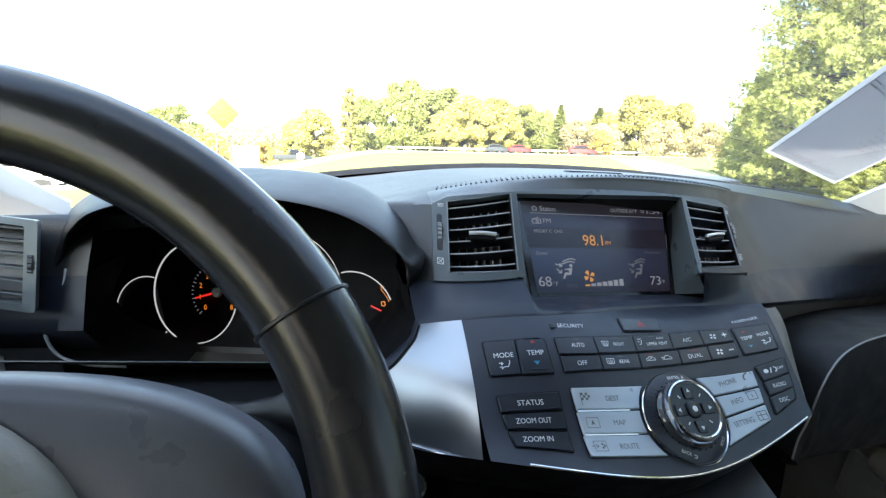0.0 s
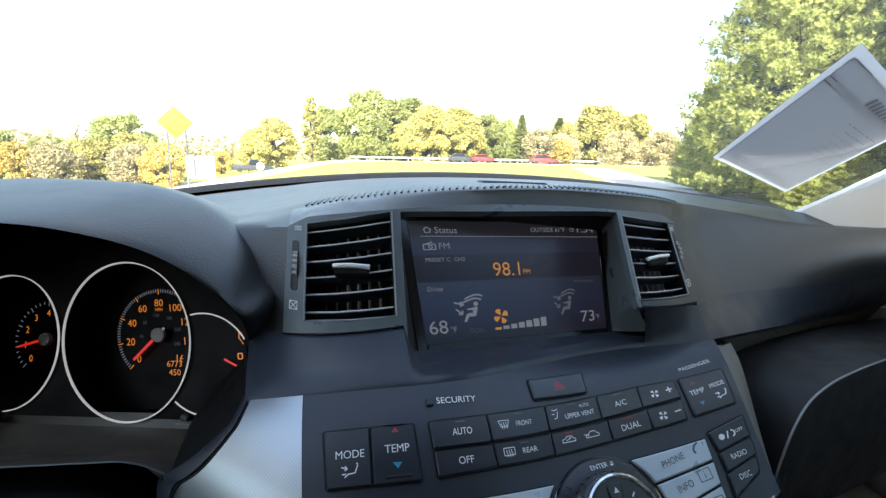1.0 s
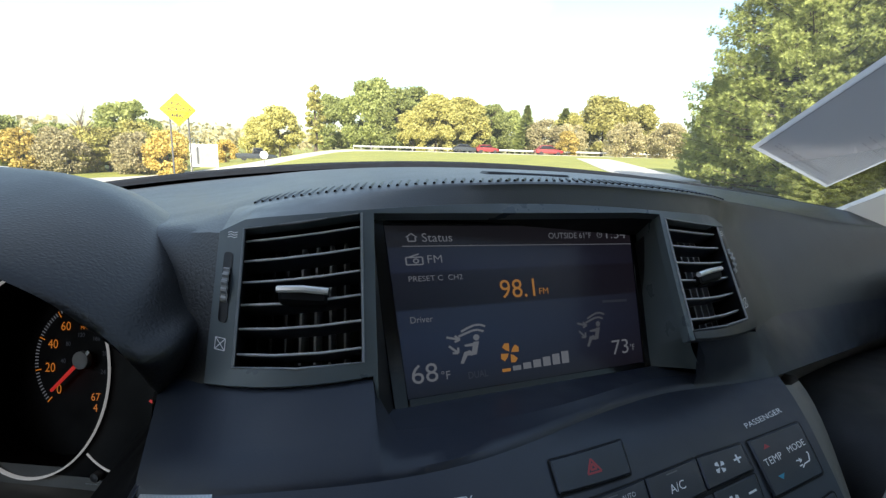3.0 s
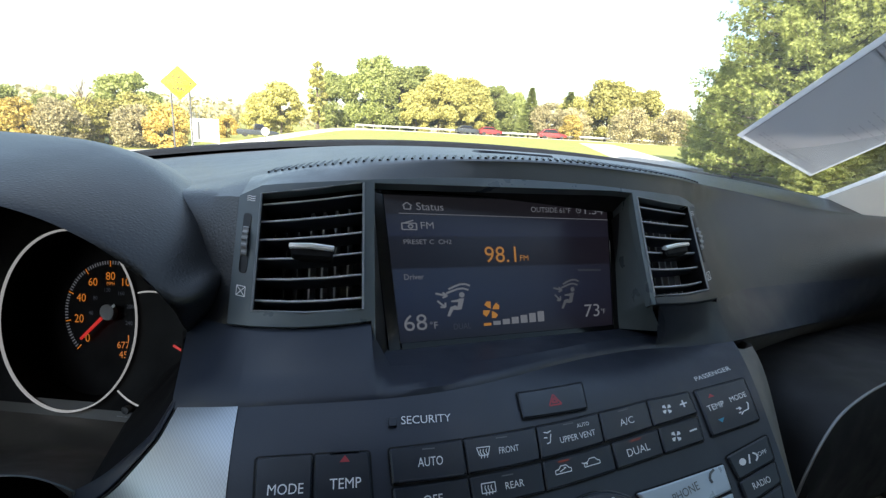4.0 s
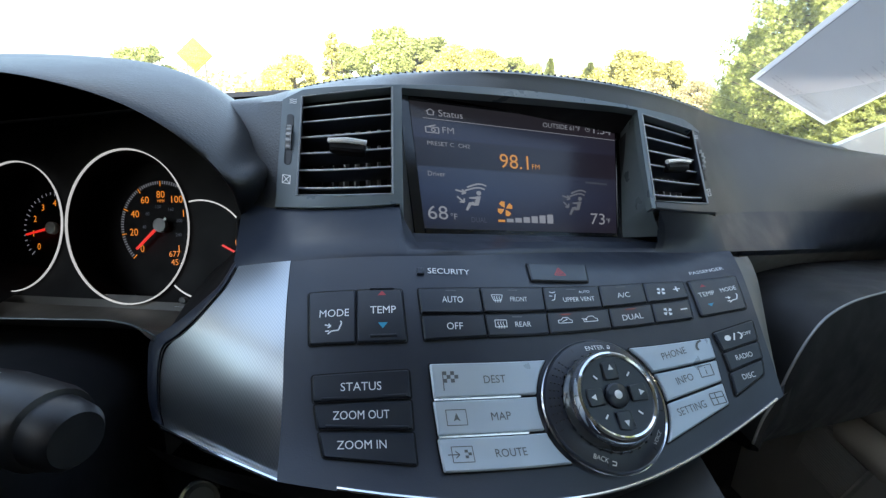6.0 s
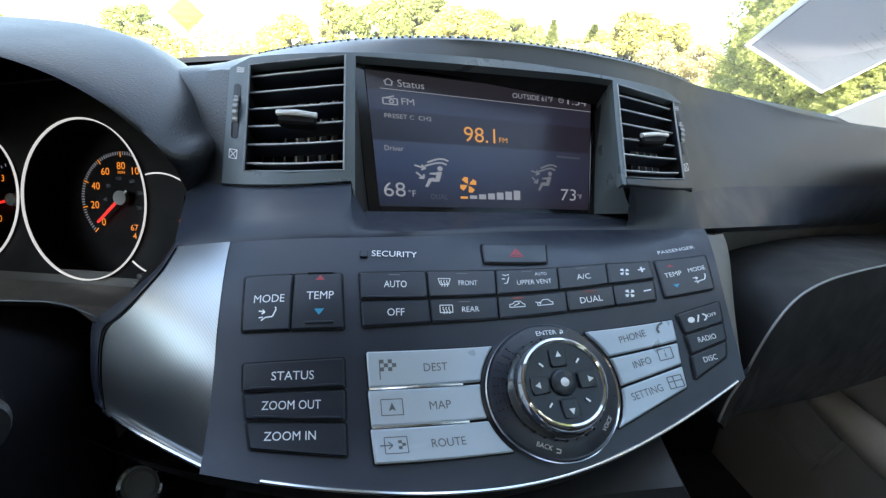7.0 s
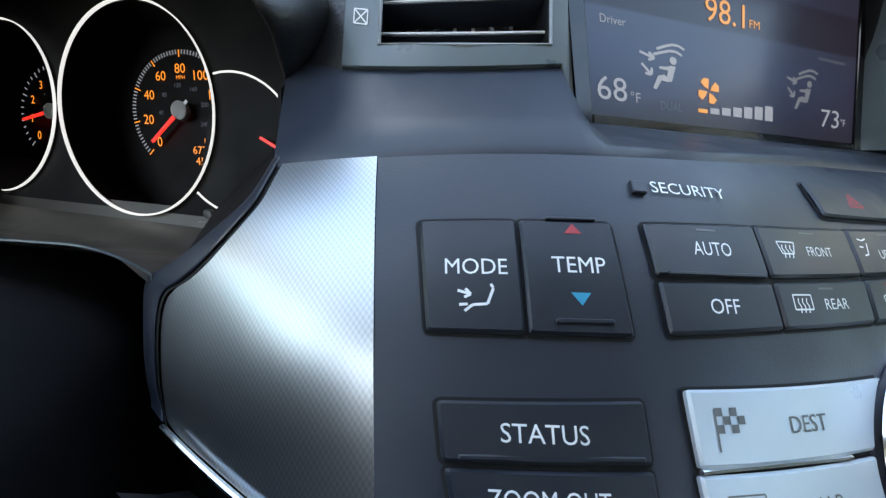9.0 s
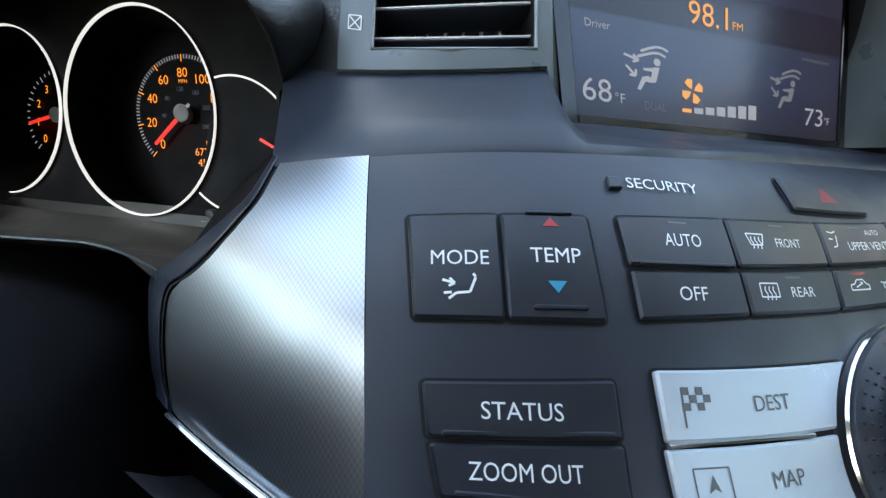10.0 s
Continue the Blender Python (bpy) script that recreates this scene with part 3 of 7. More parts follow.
    tagged(part("floor", floor, surface("dark_carpet", (0.03, 0.028, 0.026), None, 0.95, fine=900, bump=0.8)), "dark carpet on the car floor", "carpet", kind="structure")
    wall = Mb()
    wall_slab(wall, [(-0.76, 0.70, 0.35), (0.76, 0.70, 0.35), (0.76, 0.70, 1.15), (-0.76, 0.70, 1.15)], 0.04)
    tagged(part("bulkhead", wall, BLACK), "black bulkhead behind the dashboard", "panel", kind="structure")


build_shell()


# ---- the dashboard ----
def profile(x):
    """Points from the tuck below the fascia (0) over its face to the foot of the windscreen."""
    ax = abs(x)
    o = side_off(x)
    vb = lip(x * 1000) if ax < 0.178 else lerp(-5, -4, ax) - 34 * (ax - 0.178)
    vt = trim_top(x * 1000)
    b, c = fold(x * 1000) if ax < 0.178 else Vector(on_trim(x * 1000, vb, 0)), Vector(on_trim(x * 1000, vt, 0))
    ya, za = seam(b.x)
    if 0.1 < x < 0.178:
        b.y = max(b.y, ya - 0.004)
    if x < -0.25:
        ya, za = 0.159 + 0.30 * (-x - 0.25), 1.117 - 0.1 * (-x - 0.25)
    cz = crown(x)
    low = [(ya + 0.03, za - 0.03), (ya + 0.008, za - 0.008), (ya, za - 0.0003), (ya + 0.0018, za + 0.0020)]
    mid = [(lerp(ya + 0.002, b.y, t), lerp(za + 0.003, b.z, t) + k) for t, k in ((0.35, -0.001), (0.7, -0.0005))]
    face = [(lerp(b.y, c.y, j / 8), lerp(b.z, c.z, j / 8)) for j in range(9)]
    gy = max(0.203 + 1.3 * min(ax, 0.2) ** 2, c.y + 0.006)  # the crest's front edge, where the grille begins
    ye, yg, zg = max(0.285 + o, gy + 0.05), glass_y(x) - 0.03, glass_z(x) - 0.002
    top = curve([(c.y, c.z), (lerp(c.y, gy, 0.55), lerp(c.z, cz, 0.72)), (gy, cz), (gy + 0.025, cz + 0.0012), (ye, cz + 0.001), (lerp(ye, yg, 0.35), lerp(cz, zg, 0.25)), (lerp(ye, yg, 0.7), lerp(cz, zg, 0.65)), (yg, zg)], 19)[1:]
    pts = low + mid + face + top
    soft = min(max((ax - 0.185) / 0.16, 0), 1)
    if soft > 0:
        for _ in range(10):
            old = pts[:]
            for j in range(3, 19):
                for_y = (old[j - 1][0] + old[j + 1][0]) / 2
                for_z = (old[j - 1][1] + old[j + 1][1]) / 2
                pts[j] = (lerp(old[j][0], for_y, 0.5 * soft), lerp(old[j][1], for_z, 0.5 * soft))
    xs = [b.x] * 6 + [lerp(b.x, c.x, j / 8) for j in range(9)] + [c.x] * 18
    return [(px, y, z) for px, (y, z) in zip(xs, pts)]


def trim_top(x):
    """The trim's upper edge: highest over the display, lower at the sides."""
    if -177 <= x <= 178:
        return 106 - 0.00055 * x * x - (8 * max(abs(x) - 160, 0) / 18)
    return max(106 - 0.00055 * 177 * 177 - 8 - 0.035 * (abs(x) - 177), 66)


FACE0, FACE1 = 6, 14
HOOD = (-0.331, 1.144, 0.167, 0.0975)  # middle and half sizes of the cluster's hood


def build_dashboard():
    dash = thing("dashboard", (0, 0.3, 1.05), "black padded dashboard with a grey centre fascia", "dashboard")
    cols = sorted(set([0.084 + 0.005 * i for i in range(7)] + [-0.525, -0.205, -0.19, -0.177, -0.161, -0.095, -0.0905, -0.0895, 0.1055, 0.1065, 0.1075, 0.110, 0.111, 0.112, 0.1135, 0.166, 0.178] + [round(-0.76 + 0.02 * i, 3) for i in range(77)] + [round(-0.27 + 0.005 * i, 3) for i in range(19)] + [round(-0.54 + 0.005 * i, 3) for i in range(12)]))
    rows = [profile(x) for x in cols]
    nv = len(rows[0])
    for i, x in enumerate(cols):  # the fascia's end slants to the corner of the silver field
        if -0.206 < x < -0.172:
            for j in range(6):
                rows[i][j] = profile(x + 0.0105 * smooth((-x - 0.17) / 0.035) * (1 - j / 6))[j]
        if 0.1119 < x < 0.16:
            for j, t in enumerate((0, 0, 0, 0, 0.35, 0.7)):
                rows[i][j] = profile(x + 0.0075 * (1 - t) * (1 - smooth((x - 0.112) / 0.048)))[j]
    mb = Mb()
    fs, low_fs, band_fs = [], [], []
    for i in range(len(cols) - 1):
        xm = (cols[i] + cols[i + 1]) / 2
        for j in range(nv - 1):
            if -0.177 < xm < 0.178 and FACE0 <= j < FACE1:
                continue
            xq, ym, zm = profile(xm)[j]
            if -0.512 < xm < -0.205 and (zm < 1.17 and ym < 0.36 or ym < 0.285 and (abs(xq - HOOD[0]) / (HOOD[2] if xq > HOOD[0] else 0.225)) ** 2.7 + (abs(zm - HOOD[1]) / HOOD[3]) ** 2.7 < 0.70):
                continue
            (low_fs if j < FACE0 else band_fs if FACE1 <= j < FACE1 + 5 and -0.176 < xm < 0.178 else fs).append((i * nv + j, (i + 1) * nv + j, (i + 1) * nv + j + 1, i * nv + j + 1))
    mb.add([p for r in rows for p in r], fs)
    part("fascia", Mb().add([p for r in rows for p in r], low_fs), PLASTIC, dash, "satin blue-grey fascia band", angle=60)
    part("top_pad", mb, PAD, dash, "black grained padded top")
    part("upper_band", Mb().add([p for r in rows for p in r], band_fs), BAND, dash, "grey grained band above the display")
    # loudspeaker grille on the crest
    grille = Mb()
    for i in range(66):
        x = -0.165 + i * 0.0055
        rise = 0.022 * min(1, 0.25 + 1.6 * abs(x / 0.19))
        pts = profile(x)[14:]

        def at(y):
            for p, q in zip(pts, pts[1:]):
                if p[1] <= y <= q[1]:
                    return lerp(p[2], q[2], (y - p[1]) / max(q[1] - p[1], 1e-5))
            return pts[-1][2]

        y0 = max(0.2045 + 1.3 * x * x, pts[0][1] + 0.008)
        grille.tube([(pts[0][0] + 0.004 * t, y0 + rise * t, at(y0 + rise * t) + 0.0003) for t in (0, 0.5, 1)], 0.0009, 5)
    part("speaker_grille", grille, BLACK, dash, "fine black loudspeaker slots")
    sensor = Mb()
    sensor.prism(rounded([(0.005, 0.0), (0.065, -0.004), (0.065, 0.02), (0.005, 0.022)], 0.004), 0.0, 0.004, 0.0015, lambda u, v, h: (u - 0.004, 0.262 + v, crown(u) - 0.001 + h - 0.02 * v))
    part("light_sensor", sensor, BLACK, dash, "small black flat sensor cover")
    # lower left closing panel and knee panel
    knee = Mb()
    rows = []
    for x in [lerp(-0.76, -0.19, i / 20) for i in range(21)]:
        t = min(max((x + 0.30) / 0.10, 0), 1)
        y0 = lerp(0.21, 0.085, t * t)
        rows.append([(x, y0 + 0.10, 1.012), (x, y0 + 0.02, 1.008), (x, y0 - 0.01, 0.998), (x, y0 - 0.02, 0.96), (x, y0, 0.85), (x, y0 + 0.1, 0.6)])
    knee.grid(rows)
    part("knee_panel", knee, NIGHT, dash)
    # pale silver strip beside the cluster on the driver's side
    strip = Mb()
    strip.grid([[(x, 0.225 - 0.25 * (x + 0.54) - 0.004, 1.075 - 0.05 * k + 0.02 * (x + 0.54)) for k in (0, 0.5, 1, 1.5)] for x in [lerp(-0.76, -0.535, i / 8) for i in range(9)]][::-1])
    part("silver_strip", strip, SILVER, dash)
    # passenger side: hollow below the fascia, then the glove box
    hollow = Mb()
    rows = []
    for i in range(27):
        x = lerp(0.17, 0.76, i / 26)
        ya, za = seam(x)
        d = 0.02 * min(1, (x - 0.17) / 0.12)
        rows.append([(x, ya + 0.028, za - 0.003), (x, ya + 0.006, za - 0.005), (x, ya + 0.012 + 0.5 * d, za - 0.03), (x, ya + 0.04 + 1.2 * d, za - 0.09), (x, ya + 0.08 + d, za - 0.2), (x, ya + 0.14 + d, za - 0.34)])
    hollow.grid(rows)
    part("lower_trim", hollow, TAUPE, dash, "dark olive-grey lower trim")
    cheek = Mb()
    rows = []
    for i in range(13):
        b = lerp(58, -40, i / 12)
        a = panel_edge(b)
        p = Vector(on_panel(a, b, -1.5))
        w = lerp(0.034, 0.006, smooth(i / 12))
        rows.append([p, p + w * Vector((0.25, 0.05, -0.05)), p + w * Vector((0.7, 0.28, -0.1)), p + w * Vector((1.0, 0.62, -0.2)), p + w * Vector((1.15, 1.1, -0.35)), p + w * Vector((1.25, 1.9, -0.6)) + Vector((0, 0.03, -0.02))])
    cheek.grid(rows[::-1])
    part("side_cheek", cheek, TAUPE, dash, "grey cheek beside the control panel", angle=60)
    return dash


def panel_edge(b):
    """The control panel's right edge."""
    return 104 + 0.13 * (b - 5) + 0.0008 * max(b - 5, 0) ** 2 - 0.06 * max(-20 - b, 0)


def build_glove_box():
    box = thing("glove_box", (0.5, 0.25, 0.8), "black glove box with a thin chrome edge line", "glove box")
    edge = curve([(0.200, 0.137, 0.975), (0.205, 0.139, 0.995), (0.213, 0.140, 1.014), (0.222, 0.143, 1.038), (0.236, 0.148, 1.060), (0.257, 0.156, 1.074), (0.290, 0.167, 1.081), (0.335, 0.183, 1.081), (0.40, 0.205, 1.078), (0.55, 0.262, 1.062), (0.72, 0.33, 1.04)], 50)
    mb = Mb()
    rows = []
    for x, y, z in edge:
        zb = 0.955 - 0.2 * (x - 0.23)
        rows.append([(x, y + 0.10, z - 0.01), (x, y + 0.012, z + 0.002), (x, y, z), (x + 0.003, y - 0.004, lerp(z, zb, 0.15)), (x + 0.006, y - 0.002, lerp(z, zb, 0.5)), (x + 0.006, y + 0.006, lerp(z, zb, 0.85)), (x + 0.006, y + 0.014, zb), (x + 0.006, y + 0.06, zb - 0.015), (x, y + 0.16, zb - 0.02)])
    mb.grid(rows)
    part("lid", mb, SHROUD, box)
    part("chrome_line", Mb().tube([(x, y - 0.001, z) for x, y, z in edge], 0.0010, 8), DULL_CHROME, box, "thin chrome edge line")
    return box


build_dashboard()
build_glove_box()


# ---- middle vents and display surround ----
def vent_low(x):
    return lerp(6, 13, (x + 161) / 66) if x < 0 else lerp(12, 7, (x - 110) / 56)


def vent_high(x):
    return lerp(84, 98, (x + 161) / 66) if x < 0 else lerp(92, 80, (x - 110) / 56)


def build_surround():
    sur = thing("display_surround", (0, 0.17, 1.15), "grey painted surround of the display and middle vents", "surround")
    xs = sorted(set([-177, -174, -161, -95, -90.5, -89.5, -88, 104, 105.5, 106.5, 107.5, 166, 175, 178] + [round(lerp(-161, -95, i / 5), 1) for i in range(6)] + [round(lerp(-88, 104, i / 10), 1) for i in range(11)] + [round(lerp(107.5, 166, i / 5), 1) for i in range(6)]))

    def levels(x):
        lo = lip(x) if x < 100 else lerp(6.0, -2.5, (x - 110) / 65)
        hi = trim_top(x) - 0.5
        if x <= -95 or x >= 107.5:
            xc = min(max(x, -161), -95) if x < 0 else min(max(x, 107.5), 166)
            v1, v2 = vent_low(xc), vent_high(xc)
        else:
            v1, v2 = (lo + 2, 98) if -88 <= x <= 104 else (max(lo + 2, 0), 98)
        return [lo, v1, lerp(v1, v2, 0.33), lerp(v1, v2, 0.66), min(v2, hi - 3), hi]

    P = [[(x, v) for v in levels(x)] for x in xs]
    faces, dark = [], []
    for i in range(len(xs) - 1):
        xm = (xs[i] + xs[i + 1]) / 2
        hole = -161 < xm < -95 or -88 < xm < 104 or 107.5 < xm < 166
        for j in range(5):
            if hole and 1 <= j <= 3 or j == 0 and -88 < xm < 104:
                continue
            # faces round the passenger's vent go darker, for the side out of the sun
            (dark if xm > 107.5 and j < 4 else faces).append((i * 6 + j, (i + 1) * 6 + j, (i + 1) * 6 + j + 1, i * 6 + j + 1))
    flatv = [p for r in P for p in r]
    n = len(flatv)
    top = [on_trim(x, v, 2.2) for x, v in flatv]
    back = [on_trim(x, v, -5.0) for x, v in flatv]
    for name, fs, mat, label in (("frame", faces, TRIM, ""), ("vent_frame", dark, KEY, "passenger's vent frame, dark blue-grey for its unlit side")):
        count, walls = {}, []
        for f in fs:
            for a, b in zip(f, f[1:] + f[:1]):
                count.setdefault(frozenset((a, b)), []).append((a, b))
        for e in count.values():
            if len(e) == 1:
                a, b = e[0]
                walls.append((b, a, a + n, b + n))
        used = sorted({i for f in fs + walls for i in f})
        at = {i: k for k, i in enumerate(used)}
        ob = part(name, Mb().add([(top + back)[i] for i in used], [tuple(at[i] for i in f) for f in fs + walls]), mat, sur, label, angle=30)
        bev = ob.modifiers.new("soft_edge", "BEVEL")
        bev.width, bev.segments, bev.limit_method = 0.0012, 2, "ANGLE"
    # recess walls down to the display
    def wall(name, outer, inner, mat, label, steps=5):
        """A recess wall between a run on the trim and a run on the display's plane."""
        rows = []
        for p, q in zip(outer, inner):
            p, q = Vector(p), Vector(q)
            rows.append([p.lerp(q, k / steps) for k in range(steps + 1)])
        part(name, Mb().grid(rows), mat, sur, label)

    ks = [k / 10 for k in range(11)]
    wall("side_wall", [on_trim(-88, lerp(-15, 98, k), 0.5) for k in ks], [on_screen(lerp(-7, -5, k), lerp(-6, 102, k), 0.3) for k in ks], BLACK, "black inner wall")
    # the shade under the brow is put into this wall's black
    wall("top_wall", [on_trim(lerp(-88, 104, k), 98, 0.5) for k in ks], [on_screen(lerp(-7, 163, k), 102, 0.3) for k in ks], BLACK, "inner wall below the brow, blackened for its shade")
    foot = curve([(0.1190, 0.1815, 1.1325), (0.1120, 0.1795, 1.1415), (0.1065, 0.1775, 1.1490), (0.1025, 0.1755, 1.1550), on_trim(104, 10, 0.5)], 13)[:-1]
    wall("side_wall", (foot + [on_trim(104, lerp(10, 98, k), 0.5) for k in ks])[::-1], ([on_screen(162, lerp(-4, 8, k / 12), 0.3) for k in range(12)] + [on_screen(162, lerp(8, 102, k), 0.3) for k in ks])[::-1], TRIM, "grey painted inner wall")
    wall("recess_floor", [fold(lerp(-88, 109.2, j / 24)) for j in range(25)], [on_screen(lerp(-7, 162, j / 24), -4, 0.3) for j in range(25)], PLASTIC, "sloping floor of the recess")
    bezel = Mb()
    for u0, u1, w0, w1 in ((-7, 0, -6, 102), (157, 163, -6, 102), (0, 157, -6, -1), (0, 157, 96, 102)):
        bezel.prism(rounded([(u0, w0), (u1, w0), (u1, w1), (u0, w1)], 0.5), 0.0, 1.6, 0.5, on_screen, 10)
    part("screen_bezel", bezel, GLOSS, sur, "black bezel round the display")
    # a black sheet added behind the surround, to keep stray daylight out of gaps
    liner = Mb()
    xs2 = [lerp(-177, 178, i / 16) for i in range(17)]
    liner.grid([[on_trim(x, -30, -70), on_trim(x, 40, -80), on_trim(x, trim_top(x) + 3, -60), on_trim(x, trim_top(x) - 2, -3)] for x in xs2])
    part("liner", liner, GAP, sur, "added near-black sheet behind the surround")
    return sur


build_surround()


def build_vent(x0, x1, wheel_x, name_tag, tab_x, mirror):
    vent = thing("air_vent", on_trim((x0 + x1) / 2, 20, -20), "black slatted air vent with a chrome tab", "air vent", group="dashboard air vents")
    duct = Mb()
    xs = (x0 + 0.2, x1 - 0.2)
    o = [(xs[0], vent_low(xs[0])), (xs[1], vent_low(xs[1])), (xs[1], vent_high(xs[1])), (xs[0], vent_high(xs[0]))]
    duct.grid([[on_trim(x, v, 1.0) for x, v in o], [on_trim(x, v, -48) for x, v in o]], close_v=True)
    k = len(duct.v)
    duct.add([on_trim(x, v, -48) for x, v in o], [(3, 2, 1, 0)])
    part("duct", duct, BLACK, vent)
    for i in range(6):
        t = (i + 0.55) / 6
        slat = Mb()
        ends = [(x, lerp(vent_low(x), vent_high(x), t)) for x in (x0 + 0.5, lerp(x0, x1, 0.33), lerp(x0, x1, 0.67), x1 - 0.5)]
        slat.grid([[on_trim(x, v + 0.2, -17), on_trim(x, v + 0.8, -4), on_trim(x, v + 0.4, -3), on_trim(x, v - 0.4, -3), on_trim(x, v - 0.8, -4), on_trim(x, v - 0.6, -17)] for x, v in ends], close_v=True)
        part("slat", slat, KEY, vent)
        # a thin near-white line along the slat's front edge
        edge = Mb().tube([on_trim(x, v + 0.5, -2.8) for x, v in ends], 0.00055, 6)
        part("slat_edge", edge, SLAT_EDGE, vent)
    for i in range(7):
        x = lerp(x0, x1, (i + 0.9) / 8)
        vane = Mb()
        lo, hi = vent_low(x) + 0.5, vent_high(x) - 0.5
        vane.grid([[on_trim(x - 0.5 + 2.5, v, -38), on_trim(x - 0.6, v, -20), on_trim(x + 0.6, v, -20), on_trim(x + 3.2, v, -38)] for v in (lo, hi)], close_v=True)
        # vanes that catch the light are painted pale, the others black
        part("vane", vane, VANE if 2 < i < 7 else BLACK, vent)
    tab = Mb()
    v = lerp(vent_low(tab_x), vent_high(tab_x), 0.47)
    tab.prism(rounded([(tab_x - 13.0, v - 5.5), (tab_x + 13.0, v - 5.5), (tab_x + 13.0, v + 2.0), (tab_x - 13.0, v + 2.0)], 2.5), -5, 2.0, 1.4, on_trim)
    part("tab", tab, NIGHT, vent)
    part("tab_edge", Mb().tube([on_trim(tab_x - 13.5, v + 1.2, 1.6), on_trim(tab_x, v + 1.8, 2.6), on_trim(tab_x + 13.5, v + 1.2, 1.6)], 0.0017, 8), TAB_BRIGHT, vent, "bright chrome tab edge")
    rim_pts = [(x, vent_low(x)) for x in (x0, lerp(x0, x1, 0.5), x1)] + [(x, vent_high(x)) for x in (x1, lerp(x0, x1, 0.5), x0)]
    # a pale tube stands for the highlight along the opening's edge
    part("opening_edge", Mb().tube([on_trim(x, v, 2.3) for x, v in rim_pts], 0.0007, 6, closed=True), GLINT_AND_PRINT, vent, "pale line painted as the highlight round the opening")
    slot = Mb()
    slot.prism(rounded([(wheel_x - 2.8, 27), (wheel_x + 2.8, 27), (wheel_x + 2.8, 68), (wheel_x - 2.8, 68)], 2.5), 0, 2.5, 0.1, on_trim)
    part("wheel_slot", slot, BLACK, vent)
    wheel = Mb()
    rows = []
    for i in range(41):
        a = lerp(-1.15, 1.15, i / 40)
        r = 20 + (0.7 if i % 4 < 2 else -0.5)
        v, h = 47.5 + r * math.sin(a), -14.5 + r * math.cos(a)
        rows.append([on_trim(wheel_x - 2.2, v, h - 1), on_trim(wheel_x - 1.8, v, h), on_trim(wheel_x + 1.8, v, h), on_trim(wheel_x + 2.2, v, h - 1)])
    wheel.grid(rows[::-1])
    part("thumb_wheel", wheel, VANE, vent, "ridged pale grey thumb wheel", angle=20)
    mark = Mb()
    strokes(mark, [[(-3, -3), (3, -3), (3, 3), (-3, 3), (-3, -3)], [(-3, -3), (3, 3)], [(-3, 3), (3, -3)]], 0.55, on_trim, 2.5, wheel_x, 16)
    part("closed_mark", mark, LEGEND, vent, "white crossed-square mark")
    mark = Mb()
    strokes(mark, [[(-3, y), (-1, y + 0.8), (1, y), (3, y + 0.8)] for y in (-1.6, 0, 1.6)], 0.55, on_trim, 2.5, wheel_x + (1.5 if not mirror else -1.5), 79 if not mirror else 72)
    part("open_mark", mark, LEGEND, vent)
    return vent


build_vent(-161, -95, -169.5, "driver", -126, False)
build_vent(107.5, 166, 171.8, "passenger", 139, True)


def build_side_vent(sx, cx, yw, zw):
    """A vent at the end of the dashboard, set in the pad at a slant."""
    vent = thing("side_air_vent", (cx, yw, 1.13), "black slatted vent in a grey frame at the dashboard's end", "air vent", group="dashboard air vents")

    def fn(u, v, h):
        return (cx + sx * (u * 0.92 + 0.39 * -h) / 1000, yw + (0.39 * u + 0.25 * v - 0.9 * h) / 1000, zw + (0.97 * v + 0.1 * h) / 1000)

    out, hole = rounded([(-8, -45), (170, -45), (170, 46), (-8, 40)], 5), rounded([(8, -38), (165, -38), (165, 40), (8, 34)], 3)
    mb = Mb().grid([[fn(x, y, -12) for x, y in out], [fn(x, y, 6) for x, y in out], [fn(x, y, 7) for x, y in hole], [fn(x, y, -30) for x, y in hole]], close_v=True)
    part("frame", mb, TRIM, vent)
    part("duct", flat(Mb(), hole, fn, -30), BLACK, vent)
    for i in range(6):
        y = -31 + i * 12.5
        slat = Mb().grid([[fn(x, y + 1, -20), fn(x, y + 0.9, 1), fn(x, y - 0.9, 1), fn(x, y - 1, -20)] for x in (8, 165)], close_v=True)
        part("slat", slat, KEY, vent)
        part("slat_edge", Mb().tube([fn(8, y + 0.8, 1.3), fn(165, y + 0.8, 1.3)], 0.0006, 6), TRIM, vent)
    tab = Mb().prism(rounded([(70, -7), (105, -7), (105, 6), (70, 6)], 2), -3, 6, 1.2, fn)
    part("tab", tab, KEY, vent)
    part("tab_edge", Mb().tube([fn(71, 5, 5.5), fn(104, 5, 5.5)], 0.0013, 8), CHROME, vent)
    wheel = Mb()
    rows = []
    for i in range(31):
        a, r = lerp(-1.1, 1.1, i / 30), 17 + (0.6 if i % 4 < 2 else -0.5)
        rows.append([fn(-2.5, r * math.sin(a), -8 + r * math.cos(a)), fn(3, r * math.sin(a), -8 + r * math.cos(a))])
    wheel.grid(rows[::-1] if sx > 0 else rows)
    part("thumb_wheel", wheel, KEY, vent, angle=20)
    return vent


build_side_vent(1, 0.50, 0.255, 1.135)
build_side_vent(-1, -0.522, 0.252, 1.153)


